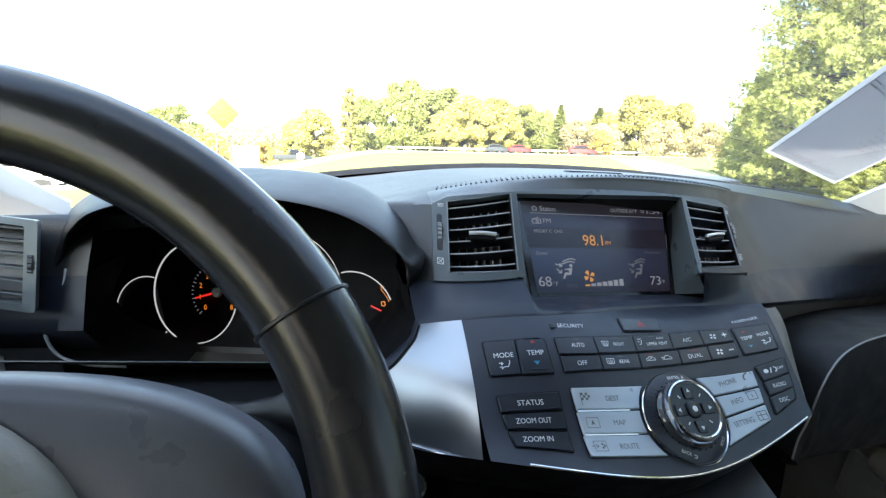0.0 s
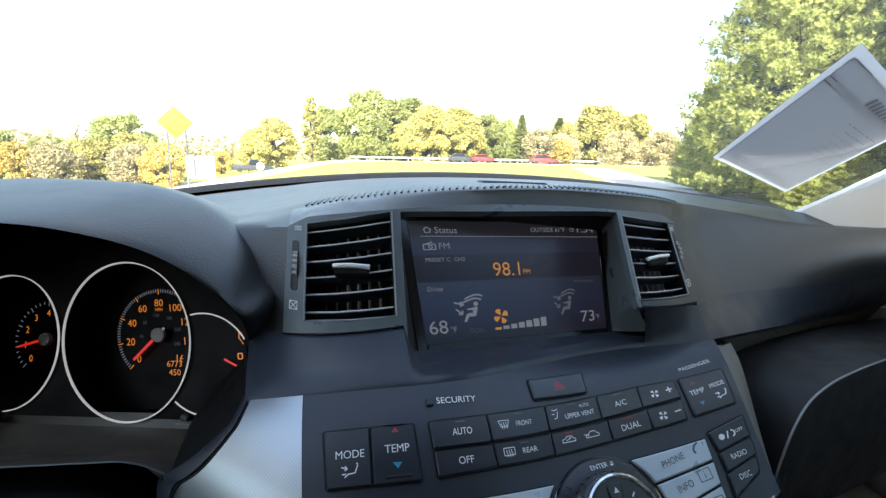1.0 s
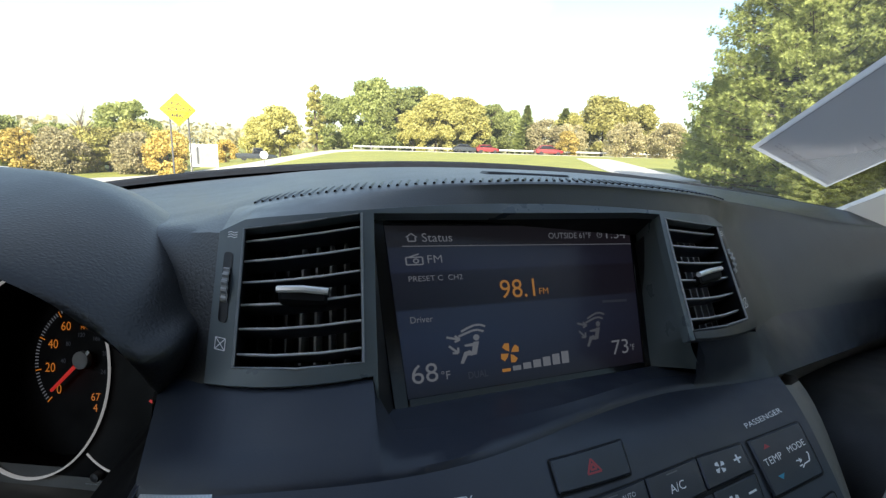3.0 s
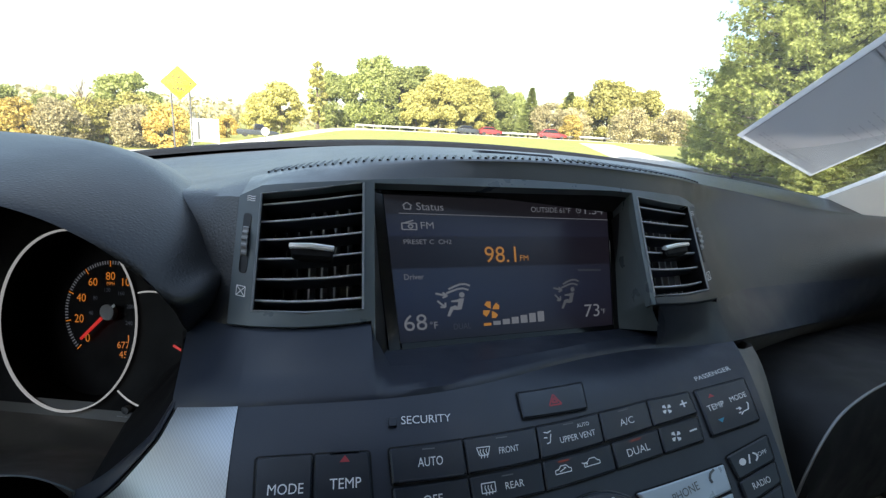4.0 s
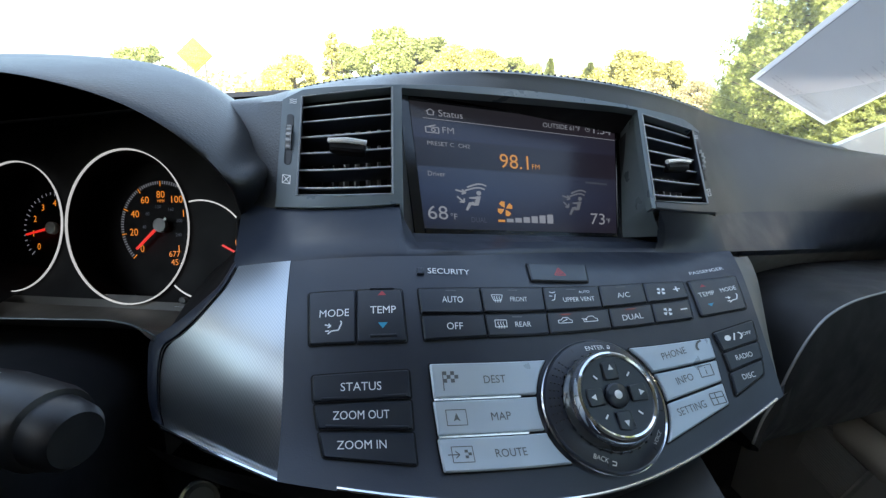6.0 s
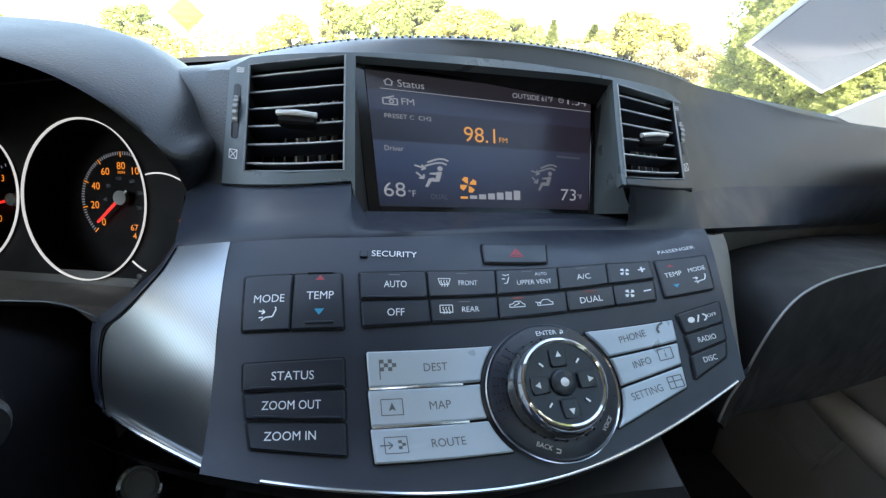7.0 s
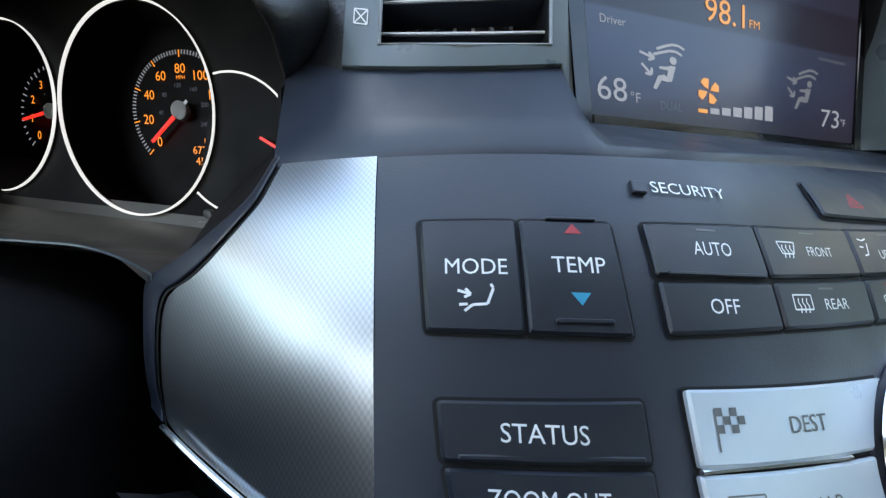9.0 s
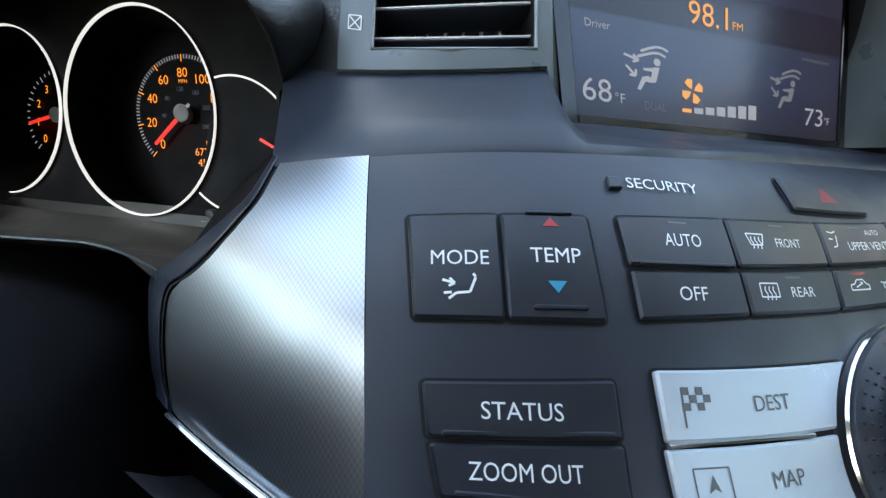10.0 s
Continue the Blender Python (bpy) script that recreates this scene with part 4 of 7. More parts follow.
# ---- display ----
def build_display():
    disp = thing("display_screen", on_screen(78, 0, 0), "lit car display showing radio and climate status", "display")
    mb = Mb()
    uw = [[(lerp(-5, 164, i / 12), lerp(-3, 101, j / 8)) for j in range(9)] for i in range(13)][::-1]
    mb.grid([[on_screen(u, w, 0) for u, w in row] for row in uw])
    panel = part("panel", mb, DISPLAY, disp, "dark glossy lit panel")
    flat_uw = [(u / 157, w / 97) for row in uw for u, w in row]
    layer = panel.data.uv_layers.new(name="face")
    for lp in panel.data.loops:
        layer.data[lp.index].uv = flat_uw[lp.vertex_index]
    S, h = on_screen, 0.25

    line = Mb()
    strokes(line, [[(7, 83.2), (157, 82)]], 0.5, S, h)
    part("header_line", line, WHITE_LIT, disp)
    text("status_word", "Status", S, 17, 88.4, 5.4, WHITE_LIT, disp, h, width=15.5, align="L")
    text("outside_word", "OUTSIDE 61°F", S, 91.5, 89, 4.4, WHITE_LIT, disp, h, width=32, align="L")
    text("clock_time", "1:54", S, 136, 89.6, 6.4, WHITE_LIT, disp, h, width=17, align="L")
    ring = Mb()
    strokes(ring, [[(2 * math.cos(a * math.pi / 6), 2 * math.sin(a * math.pi / 6)) for a in range(13)], [(0, 1.3), (0, 0), (1, 0)]], 0.45, S, h, 130.5, 89.2)
    part("clock_icon", ring, WHITE_LIT, disp)
    home = Mb()
    strokes(home, [[(-2.6, 0), (0, 2.4), (2.6, 0)], [(-1.8, 0), (-1.8, -2.4), (1.8, -2.4), (1.8, 0)]], 0.7, S, h, 12, 88.6)
    part("home_icon", home, WHITE_LIT, disp)
    radio = Mb()
    strokes(radio, [[(-4, -2.4), (4, -2.4), (4, 2), (-4, 2), (-4, -2.4)], [(-3, 2), (2.5, 4)], [(0.7 + 1.3 * math.cos(a), -0.2 + 1.3 * math.sin(a)) for a in (0, 1.05, 2.1, 3.14, 4.2, 5.2, 6.28)]], 0.8, S, h, 12, 74.4)
    part("radio_icon", radio, WHITE_LIT, disp)
    text("band_word", "FM", S, 18.4, 75, 4.8, WHITE_LIT, disp, h, align="L")
    text("preset_word", "PRESET C  CH2", S, 8, 63.6, 3.2, WHITE_LIT, disp, h, width=27.5, align="L")
    text("frequency", "98.1", S, 56, 54.4, 11.6, AMBER_LIT, disp, h, width=22, align="L")
    text("frequency_unit", "FM", S, 80.8, 51.6, 4.0, AMBER_LIT, disp, h, width=6.2, align="L")
    text("driver_word", "Driver", S, 6.2, 40.2, 3.6, WHITE_LIT, disp, h, width=11, align="L")
    bar = Mb()
    strokes(bar, [[(127, 41.5), (148, 41)]], 1.6, S, h)
    part("small_word_bar", bar, DIM_LIT, disp)
    for fx, mat, name in ((0.225, WHITE_LIT, "driver_air_icon"), (0.735, WHITE_LIT, "passenger_air_icon")):
        ic = Mb()
        ox, oy, k = (33 if fx < 0.5 else 115.5), 23.2, 1.08
        air = ((("arrow", [[(-9.5, 5.2), (-3, 3.4)], [(-5.4, 5.6), (-3, 3.4), (-5.8, 2.4)]]), ("arrow", [[(-8.8, 0.6), (-4.6, -3.4)], [(-4.4, -0.6), (-4.6, -3.4), (-7.4, -3.2)]]), ("air_wave", [[(-3.5, 5.0), (0, 6.2), (3.5, 7.4), (6.5, 7.6), (9.6, 6.4)]]), ("air_wave", [[(-2, 7.4), (1.5, 9.0), (5, 10.2), (8, 10.2), (10.8, 9.0)]])))
        for poly in ([(5.4 + 1.7 * math.cos(a * math.pi / 5), 3.6 + 1.7 * math.sin(a * math.pi / 5)) for a in range(10)], [(3.6, 1.4), (6.6, 1.4), (4.6, -5.2), (1.6, -5.6)], [(4.6, -5.2), (1.2, -2.6), (-1.6, -3.4), (-1.0, -5.2), (1.6, -5.4)], [(-1.6, -3.2), (-4.2, -8.8), (-2.6, -9.2), (0.2, -4.6)], [(3.6, 1.0), (-1.2, 0.4), (-1.0, -0.6), (3.6, -0.8)]):
            flat(ic, [(ox + k * x, oy + k * y) for x, y in poly], S, h)
        figure = part(name, ic, mat if fx < 0.5 else DIM_WHITE, disp)
        for piece, lines in air:
            part(piece, strokes(Mb(), lines, 1.15, S, h, ox, oy, k), mat if fx < 0.5 else DIM_WHITE, figure)
    fan = Mb()
    for q in range(4):
        a0 = q * math.pi / 2 + 0.35
        flat(fan, [(57.4 + r * math.cos(a0 + a), 16 + r * math.sin(a0 + a)) for r, a in ((0.8, 0), (5.6, -0.35), (6.4, 0.1), (5.8, 0.55), (2.8, 0.6))], S, h)
    part("fan_icon", fan, AMBER_LIT, disp, "orange four-bladed fan symbol")
    for i in range(7):
        b = Mb()
        x = 51.5 + 6.6 * i
        t = 1.8 + 0.9 * i
        flat(b, [(x, 5.6), (x + 5.2, 5.6), (x + 5.2, 5.6 + t), (x, 5.6 + t)], S, h)
        part("level_bar", b, AMBER_LIT if i == 0 else WHITE_LIT, disp)
    text("dual_word", "DUAL", S, 32, 6.6, 3.8, DIM_LIT, disp, h, width=11, align="L")
    text("driver_temperature", "68", S, 3.2, 11, 10.0, WHITE_LIT, disp, h, width=13, align="L")
    text("driver_unit", "°F", S, 17.8, 8.6, 4.6, WHITE_LIT, disp, h, align="L")
    text("passenger_temperature", "73", S, 131, 10.8, 9.2, WHITE_LIT, disp, h, width=14, align="L")
    text("passenger_unit", "°F", S, 146.4, 9.6, 4.0, WHITE_LIT, disp, h, align="L")
    return disp


build_display()


# ---- control panel ----
KX, KY = 4.8, -26.2


SILVER_EDGE = [(-182.5, 60.5), (-184.5, 54), (-187, 46.5), (-191, 40), (-199.6, 27.8), (-206.5, 21.5), (-212.5, 18), (-214.5, 11.5), (-214.5, 0.5), (-213, -12), (-209.5, -21), (-192.5, -29), (-176.5, -36.4), (-159.5, -44.8), (-142.9, -53.8)]


def roll(a, b):
    """The silver field rolls away towards its slanting lower edge."""
    d = ((a + 201) * 29 + (b + 23) * 56) / 63.06
    across = min(max((a + 203) / 57, 0), 1)
    return -25.0 * max(1 - max(d, 0) / 52, 0) ** 2.0 * (1 - 0.25 * across ** 2)


def left_edge(b):
    """The silver field's outer outline at that height."""
    pts = curve(SILVER_EDGE, 90)
    for (a0, b0), (a1, b1) in zip(pts, pts[1:]):
        if b1 <= b <= b0:
            return lerp(a0, a1, (b0 - b) / max(b0 - b1, 1e-6))
    return pts[0][0] if b > pts[0][1] else pts[-1][0]


def build_panel():
    pan = thing("control_panel", on_panel(0, -60, -20), "dark control panel with silver and black keys", "control panel")
    P = on_panel
    face = Mb()
    rows = []
    for i in range(29):
        a = lerp(-156, 114, i / 28)
        col_pts = []
        for j in range(13):
            t = j / 12
            b = lerp(panel_bottom(a), panel_top(a), t)
            aa = a
            left = -155.5 + 0.0022 * max(60 - b, 0) ** 1.75 * 0.55
            right = panel_edge(b)
            aa = lerp(left, right, (a + 156) / 270)
            col_pts.append(P(aa, lerp(panel_bottom(aa), panel_top(aa), t), 0))
        rows.append([P(aa, panel_bottom(aa), -24)] + col_pts)
    face.grid(rows)
    part("face", face, PLASTIC, pan, "satin dark blue-grey face")
    # the silver field beside the cluster
    silver = Mb()
    rows = []
    for i in range(49):
        b = lerp(59.5, -53.5, i / 48)
        la = left_edge(b)
        ra = max(-155.7 + 0.0022 * max(60 - b, 0) ** 1.75 * 0.55, la + 0.5)
        rows.append([P(la, b, -3.0 + roll(la, b))] + [P(lerp(la, ra, 0.04 + 0.96 * k / 18), b, 0.3 + roll(lerp(la, ra, k / 18), b)) for k in range(19)])
    silver.grid(rows)
    part("silver_field", silver, SILVER, pan, "dimpled silver trim field")
    border = Mb()
    rim_line = curve([(-180.5, 66)] + SILVER_EDGE[:11], 48)
    wide = [lerp(3.2, 7.5, smooth((56 - b) / 36)) + 2.0 * math.exp(-((b - 18) / 8) ** 2) for a, b in rim_line]
    border.grid([[P(a - 0.5, b + 0.3, -1.5 + roll(a, b)), P(a - 0.6, b + 0.35, 0.3 + roll(a, b)), P(a - 1.0, b + 0.5, 0.7 + roll(a, b)), P(a - 0.6 * w, b + 0.35 * w, 0.5 + roll(a, b)), P(a - 0.9 * w, b + 0.5 * w, -0.6 + roll(a, b)), P(a - w, b + 0.55 * w, -3 + roll(a, b)), P(a - w, b + 0.5 * w, -34 + roll(a, b))] for (a, b), w in zip(rim_line, wide)])
    part("silver_border", border, PLASTIC, pan, "blue-grey rounded border")
    groove = Mb().grid([[P(a + 0.5, b - 0.25, -0.6 + roll(a, b)), P(a - 1.0, b + 0.4, -1.0 + roll(a, b))] for a, b in rim_line])
    part("groove", groove, GAP, pan)
    lip = Mb()
    edge = curve([(-142.9, -53.8, 0), (-159.5, -44.8, 0), (-176.5, -36.4, 0), (-192.5, -29, 0), (-209.5, -21, 0)], 24)
    lip.tube([P(a, b - 1.2, 1.0 + roll(a, b)) for a, b, _ in edge], 0.0011, 8)
    part("chrome_line", lip, CHROME, pan, "thin chrome line")
    low = Mb()
    low.tube([P(lerp(-129, 94, i / 40), panel_bottom(lerp(-129, 94, i / 40)) + 1.0, 0.8) for i in range(41)], 0.0009, 8)
    part("chrome_line", low, CHROME, pan, "thin chrome line")
    skirt = Mb()
    skirt.grid([[P(a, panel_bottom(a) - 2 + (0 if k else 2), -24 * (k > 0) - 22 * max(k - 1, 0)) for k in range(3)] for a in [lerp(-203, 101, i / 40) for i in range(41)]][::-1])
    part("skirt", skirt, BLACK, pan)

    def key(name, poly, mat, r=1.2, top=1.65, label=""):
        ob = part(name, Mb().prism(rounded(poly[::-1] if area(poly) < 0 else poly, r), -1.0, top, 0.7, P, 5), mat, pan, label)
        part("gap", Mb().sheet(inset(rounded(poly[::-1] if area(poly) < 0 else poly, r), -0.85), 0.25, P, 5), GAP, ob)
        return ob

    def area(p):
        return sum(p[i - 1][0] * p[i][1] - p[i][0] * p[i - 1][1] for i in range(len(p)))

    def box(a0, a1, b0, b1):
        return [(a0, b0), (a1, b0), (a1, b1), (a0, b1)]

    H = 1.75
    seat = [[(-6, 2.2), (-2, 1)], [(-3.6, 2.8), (-2, 1), (-4, 0)], [(5, 3), (3, -2), (-1.5, -2.4), (-4, -4.4)], [(5, 3.2), (4.2, 4.4)], [(-5.6, -2.4), (-3, -2.2)]]
    k = key("mode_key", [(-143.2, 10.8), (-121.9, 10.7), (-122.3, 38.2), (-145.0, 38.0)], KEY)
    text("legend", "MODE", P, -132.2, 26.0, 3.8, LEGEND, k, H, width=14)
    part("symbol", strokes(Mb(), seat, 0.9, P, H, -132.2, 18.6, 0.72), LEGEND, k)
    k = key("temperature_key", [(-121.1, 10.7), (-96.6, 10.6), (-98.4, 38.2), (-121.5, 38.2)], KEY)
    text("legend", "TEMP", P, -108.3, 26.8, 3.8, LEGEND, k, H, width=13)
    part("up_arrow", flat(Mb(), [(-111, 34.6), (-106.6, 34.6), (-108.8, 37.2)], P, H), RED_PRINT, k, "small red arrow")
    part("down_arrow", flat(Mb(), [(-111, 20.2), (-108.6, 17.2), (-106.2, 20.2)], P, H), BLUE_PRINT, k, "small blue arrow")
    part("ridge", Mb().prism(rounded(box(-115, -101.5, 13.0, 14.2), 0.5), 1, 2.4, 0.3, P), KEY, k)
    part("ridge", Mb().prism(rounded(box(-115, -102.5, 38.2, 38.9), 0.3), 1, 2.0, 0.2, P), KEY, k)
    for word, poly, cy, w in (("STATUS", [(-140.0, -17.0), (-96.4, -16.3), (-96.6, -3.1), (-141.2, -4.3)], -10.5, 18.4), ("ZOOM OUT", [(-137.6, -29.8), (-96.6, -31.2), (-96.4, -17.6), (-139.6, -18.2)], -23.8, 24.6), ("ZOOM IN", [(-134.6, -43.0), (-96.7, -47.5), (-96.6, -32.6), (-137.2, -31.2)], -37.6, 20.5)):
        k = key("small_key", poly, KEY)
        text("legend", word, P, -119.3, cy, 4.0, LEGEND, k, H, width=w)
        if word != "ZOOM IN":
            a0, b0 = poly[0]
            a1, b1 = poly[1]
            part("ridge", Mb().prism(rounded([(a0 + 3, b0 + 0.3), (a1 - 2, b1 + 0.3), (a1 - 2, b1 + 1.7), (a0 + 3, b0 + 1.7)], 0.6), 1, 2.6, 0.4, P), KEY, k)
    # climate row
    rowkeys = [("AUTO", (-89.4, -54.4, -53.6, -88.3), (38.6, 40.0, 25.6, 25.0)), ("FRONT", (-53.6, -15.0, -15.6, -52.8), (40.0, 41.2, 26.4, 25.6)), ("UPPER VENT", (-14.2, 21.5, 20.4, -14.8), (41.2, 41.9, 27.0, 26.4)), ("A/C", (22.3, 50.1, 48.6, 21.2), (41.9, 41.8, 27.2, 27.0)), ("fan+", (50.8, 74.2, 73.6, 49.3), (41.8, 39.4, 26.4, 27.2)),
               ("OFF", (-88.2, -53.5, -52.8, -87.4), (23.6, 24.2, 12.6, 11.2)), ("REAR", (-52.7, -15.4, -16.0, -52.0), (24.2, 25.0, 13.2, 12.6)), ("air", (-14.6, 23.6, 22.8, -15.2), (25.0, 25.6, 13.6, 13.2)), ("DUAL", (24.4, 50.4, 49.2, 23.6), (25.6, 25.6, 13.2, 13.6)), ("fan-", (51.1, 73.0, 71.2, 49.9), (25.6, 24.8, 12.2, 13.2))]
    for word, across, up in rowkeys:
        k = key("climate_key", list(zip(across, up)), KEY, r=0.9)
        cx, cy = sum(across) / 4, sum(up) / 4
        a0, a1, b0, b1 = across[0], across[1], up[2], (up[0] + up[1]) / 2
        if word in ("AUTO", "OFF"):
            text("legend", word, P, -70.8, cy, 3.6, LEGEND, k, H, width=11.8 if word == "AUTO" else 8.8)
        elif word in ("FRONT", "REAR"):
            text("legend", word, P, cx + 3.0, cy - 0.2, 2.8, LEGEND, k, H, width=10.5 if word == "FRONT" else 9.5)
            ic = [[(-4, 2.6), (4, 2.6), (2.6, -1.4), (-2.6, -1.4), (-4, 2.6)]] if word == "FRONT" else [[(-4, 2.6), (4, 2.6), (4, -1.8), (-4, -1.8), (-4, 2.6)]]
            ic += [[(x, -2.8), (x + 0.5, -1), (x - 0.4, 0.4), (x, 1.6)] for x in (-1.8, 0, 1.8)]
            part("symbol", strokes(Mb(), ic, 0.5, P, H, cx - 10.2, cy, 0.85), LEGEND, k)
        elif word == "UPPER VENT":
            text("legend", word, P, cx + 3.6, cy - 1.4, 2.9, LEGEND, k, H, width=20)
            text("legend", "AUTO", P, cx + 8.0, cy + 3.6, 1.9, LEGEND, k, H, width=7)
            part("symbol", strokes(Mb(), [[(2, 2), (0.6, -2.4), (-1.6, -2.8)], [(-2.4, 3.6), (0, 3), (2.4, 3.8)], [(-2.8, 0.6), (-0.6, 0.4)]], 0.6, P, H, cx - 12.5, cy + 0.6, 0.85), LEGEND, k)
        elif word in ("A/C", "DUAL"):
            text("legend", word, P, cx, cy - 0.6, 3.6, LEGEND, k, H, width=8 if word == "A/C" else 12.5)
        elif word == "air":
            car = [[(-5.5, -1.6), (-5.5, 0.4), (-3, 0.8), (-1.4, 2.4), (2.4, 2.4), (4, 0.6), (5.5, 0.2), (5.5, -1.6), (-5.5, -1.6)]]
            part("symbol", strokes(Mb(), car + [[(-2.5, -0.6), (2, 1), (0.6, 1.4)]], 0.55, P, H, cx - 9.0, cy + 0.4, 0.78), LEGEND, k)
            part("symbol", strokes(Mb(), car + [[(-7, 1), (-3, 0), (-4, -0.8)]], 0.55, P, H, cx + 6.8, cy + 0.4, 0.78), LEGEND, k)
        else:
            fan = Mb()
            for q in range(4):
                a = q * math.pi / 2 + 0.5
                flat(fan, [(cx - 3 + r * math.cos(a + d), cy + r * math.sin(a + d)) for r, d in ((0.4, 0), (2.6, -0.4), (3.0, 0.1), (2.6, 0.5))], P, H)
            strokes(fan, [[(4.5, 0), (8.5, 0)]] + ([[(6.5, -2), (6.5, 2)]] if word == "fan+" else []), 0.9, P, H, cx, cy)
            part("symbol", fan, LEGEND, k)
        if word in ("FRONT", "REAR", "UPPER VENT", "A/C"):
            part("lamp", flat(Mb(), box(cx - 3, cx + 3, b1 - 2.2, b1 - 1.7), P, H), GREY_PRINT, k)
        if word in ("DUAL", "air"):
            x = cx - 8 if word == "air" else cx
            part("lamp", flat(Mb(), box(x - 3, x + 3, b1 - 2.2, b1 - 1.5), P, H), glow("indicator_amber", (1.0, 0.12, 0.03), 0.03), k)
        if word == "AUTO":
            part("ridge", Mb().prism(rounded(box(a0 + 4, a1 - 1, b0 - 0.4, b0 + 0.5), 0.3), 1, 2.2, 0.2, P), KEY, k)
            part("lamp", flat(Mb(), box(cx - 3, cx + 3, b1 - 2.2, b1 - 1.7), P, H), GREY_PRINT, k)
    k = key("hazard_key", [(-20.4, 46.0), (16.6, 45.6), (18.6, 61.4), (-21.0, 59.8)], KEY, r=0.8)
    tri = Mb()
    strokes(tri, [[(-3.6, -2.6), (3.6, -2.6), (0, 3.4), (-3.6, -2.6)], [(-1.6, -1.2), (1.6, -1.2), (0, 1.4), (-1.6, -1.2)]], 0.9, P, H, -1, 53.0)
    part("symbol", tri, RED_PRINT, k, "red triangle")
    part("security_lamp", Mb().prism(box(-89.6, -85.6, 47.8, 51.6), -1, 1.3, 0.3, P, 2), KEY, pan)
    text("security_word", "SECURITY", P, -71.2, 50.4, 3.6, LEGEND, pan, 0.4, width=24.6)
    text("passenger_word", "PASSENGER", P, 91.5, 45.6, 2.9, LEGEND, pan, 0.4, width=20)
    k = key("passenger_key", [(76.0, 12.4), (100.6, 11.4), (104.0, 36.4), (77.4, 38.7)], KEY)
    text("legend", "TEMP", P, 83.6, 26.5, 3.2, LEGEND, k, H, width=9)
    text("legend", "MODE", P, 96.0, 27.0, 3.0, LEGEND, k, H, width=8.6)
    part("symbol", strokes(Mb(), seat, 1.0, P, H, 96.0, 20.0, 0.6), LEGEND, k)
    part("up_arrow", flat(Mb(), [(82.0, 32.0), (85.4, 32.0), (83.7, 34.2)], P, H), RED_PRINT, k)
    part("down_arrow", flat(Mb(), [(81.6, 19.4), (83.3, 17.2), (85.0, 19.4)], P, H), BLUE_PRINT, k)
    for word, poly in (("sun", [(79.6, -10.6), (98.6, -8.8), (100.4, 3.2), (78.6, 1.0)]), ("RADIO", [(79.0, -21.8), (96.8, -19.0), (98.4, -9.6), (79.4, -11.6)]), ("DISC", [(76.4, -34.8), (94.0, -27.6), (96.4, -19.8), (78.6, -22.8)])):
        k = key("small_key", poly, KEY)
        cx, cy = sum(p[0] for p in poly) / 4, sum(p[1] for p in poly) / 4
        if word == "sun":
            sym = flat(Mb(), [(cx - 5 + 1.7 * math.cos(t * math.pi / 6), cy + 1.7 * math.sin(t * math.pi / 6)) for t in range(12)], P, H)
            strokes(sym, [[(-2.2, -2), (-0.8, 2)], [(1, 2), (2.4, 0.8), (2.4, -0.8), (1, -2)]], 0.8, P, H, cx, cy)
            part("symbol", sym, LEGEND, k)
            text("legend", "OFF", P, cx + 5.2, cy + 0.3, 1.9, LEGEND, k, H, width=4.4)
        else:
            text("legend", word, P, cx, cy, 2.9, LEGEND, k, H, width=8.6 if word == "RADIO" else 6.4)
    # silver keys round the controller
    def arc(r, b0, b1, sgn, n=6):
        out = []
        for i in range(n):
            b = lerp(b0, b1, i / (n - 1))
            out.append((KX + sgn * math.sqrt(max(r * r - (b - KY) ** 2, 30)), b))
        return out

    for word, b0, b1 in (("DEST", -17.2, -0.8), ("MAP", -34.6, -18.6), ("ROUTE", -51.2, -36.0)):
        right = arc(36.5, b0, b1, -1)
        k = key("silver_key", [(-85.4, b0)] + right + [(-86.0, b1)], SILVER_KEY, r=0.8, top=2.2, label="pale silver key with grey lettering")
        H2, cy = 2.35, (b0 + b1) / 2
        text("legend", word, P, -52.6 if word != "ROUTE" else -51.6, cy - 0.2, 3.8, GREY_PRINT, k, H2, width={"DEST": 12, "MAP": 10.5, "ROUTE": 16}[word])
        ic = Mb()
        if word == "DEST":
            strokes(ic, [[(-4, -5), (-4, 4)]], 0.5, P, H2, -76, cy)
            for i in range(4):
                for j in range(3):
                    if (i + j) % 2 == 0:
                        flat(ic, box(-80 + i * 2, -78 + i * 2, cy - 1.2 + j * 1.8, cy + 0.6 + j * 1.8), P, H2)
        else:
            strokes(ic, [[(-5, -3.6), (5, -3.6), (5, 3.6), (-5, 3.6), (-5, -3.6)]], 0.4, P, H2, -75.5, cy)
            if word == "MAP":
                flat(ic, [(-77.2, cy - 1.8), (-75.5, cy - 0.9), (-73.8, cy - 1.8), (-75.5, cy + 2.2)], P, H2)
            else:
                strokes(ic, [[(-7, 0), (-1.5, 0)], [(-3.4, 1.6), (-1.5, 0), (-3.4, -1.6)]], 0.5, P, H2, -75.5, cy)
                for i in range(2):
                    for j in range(3):
                        if (i + j) % 2 == 0:
                            flat(ic, box(-74.5 + i * 1.6, -72.9 + i * 1.6, cy - 1.8 + j * 1.3, cy - 0.5 + j * 1.3), P, H2)
        part("symbol", ic, GREY_PRINT, k)
        if word != "DEST":
            part("chrome_divider", Mb().tube([P(-85.5, b1 + 0.7, 1.8), P(-40, b1 + 0.7, 1.8)], 0.0006, 6), CHROME, pan)
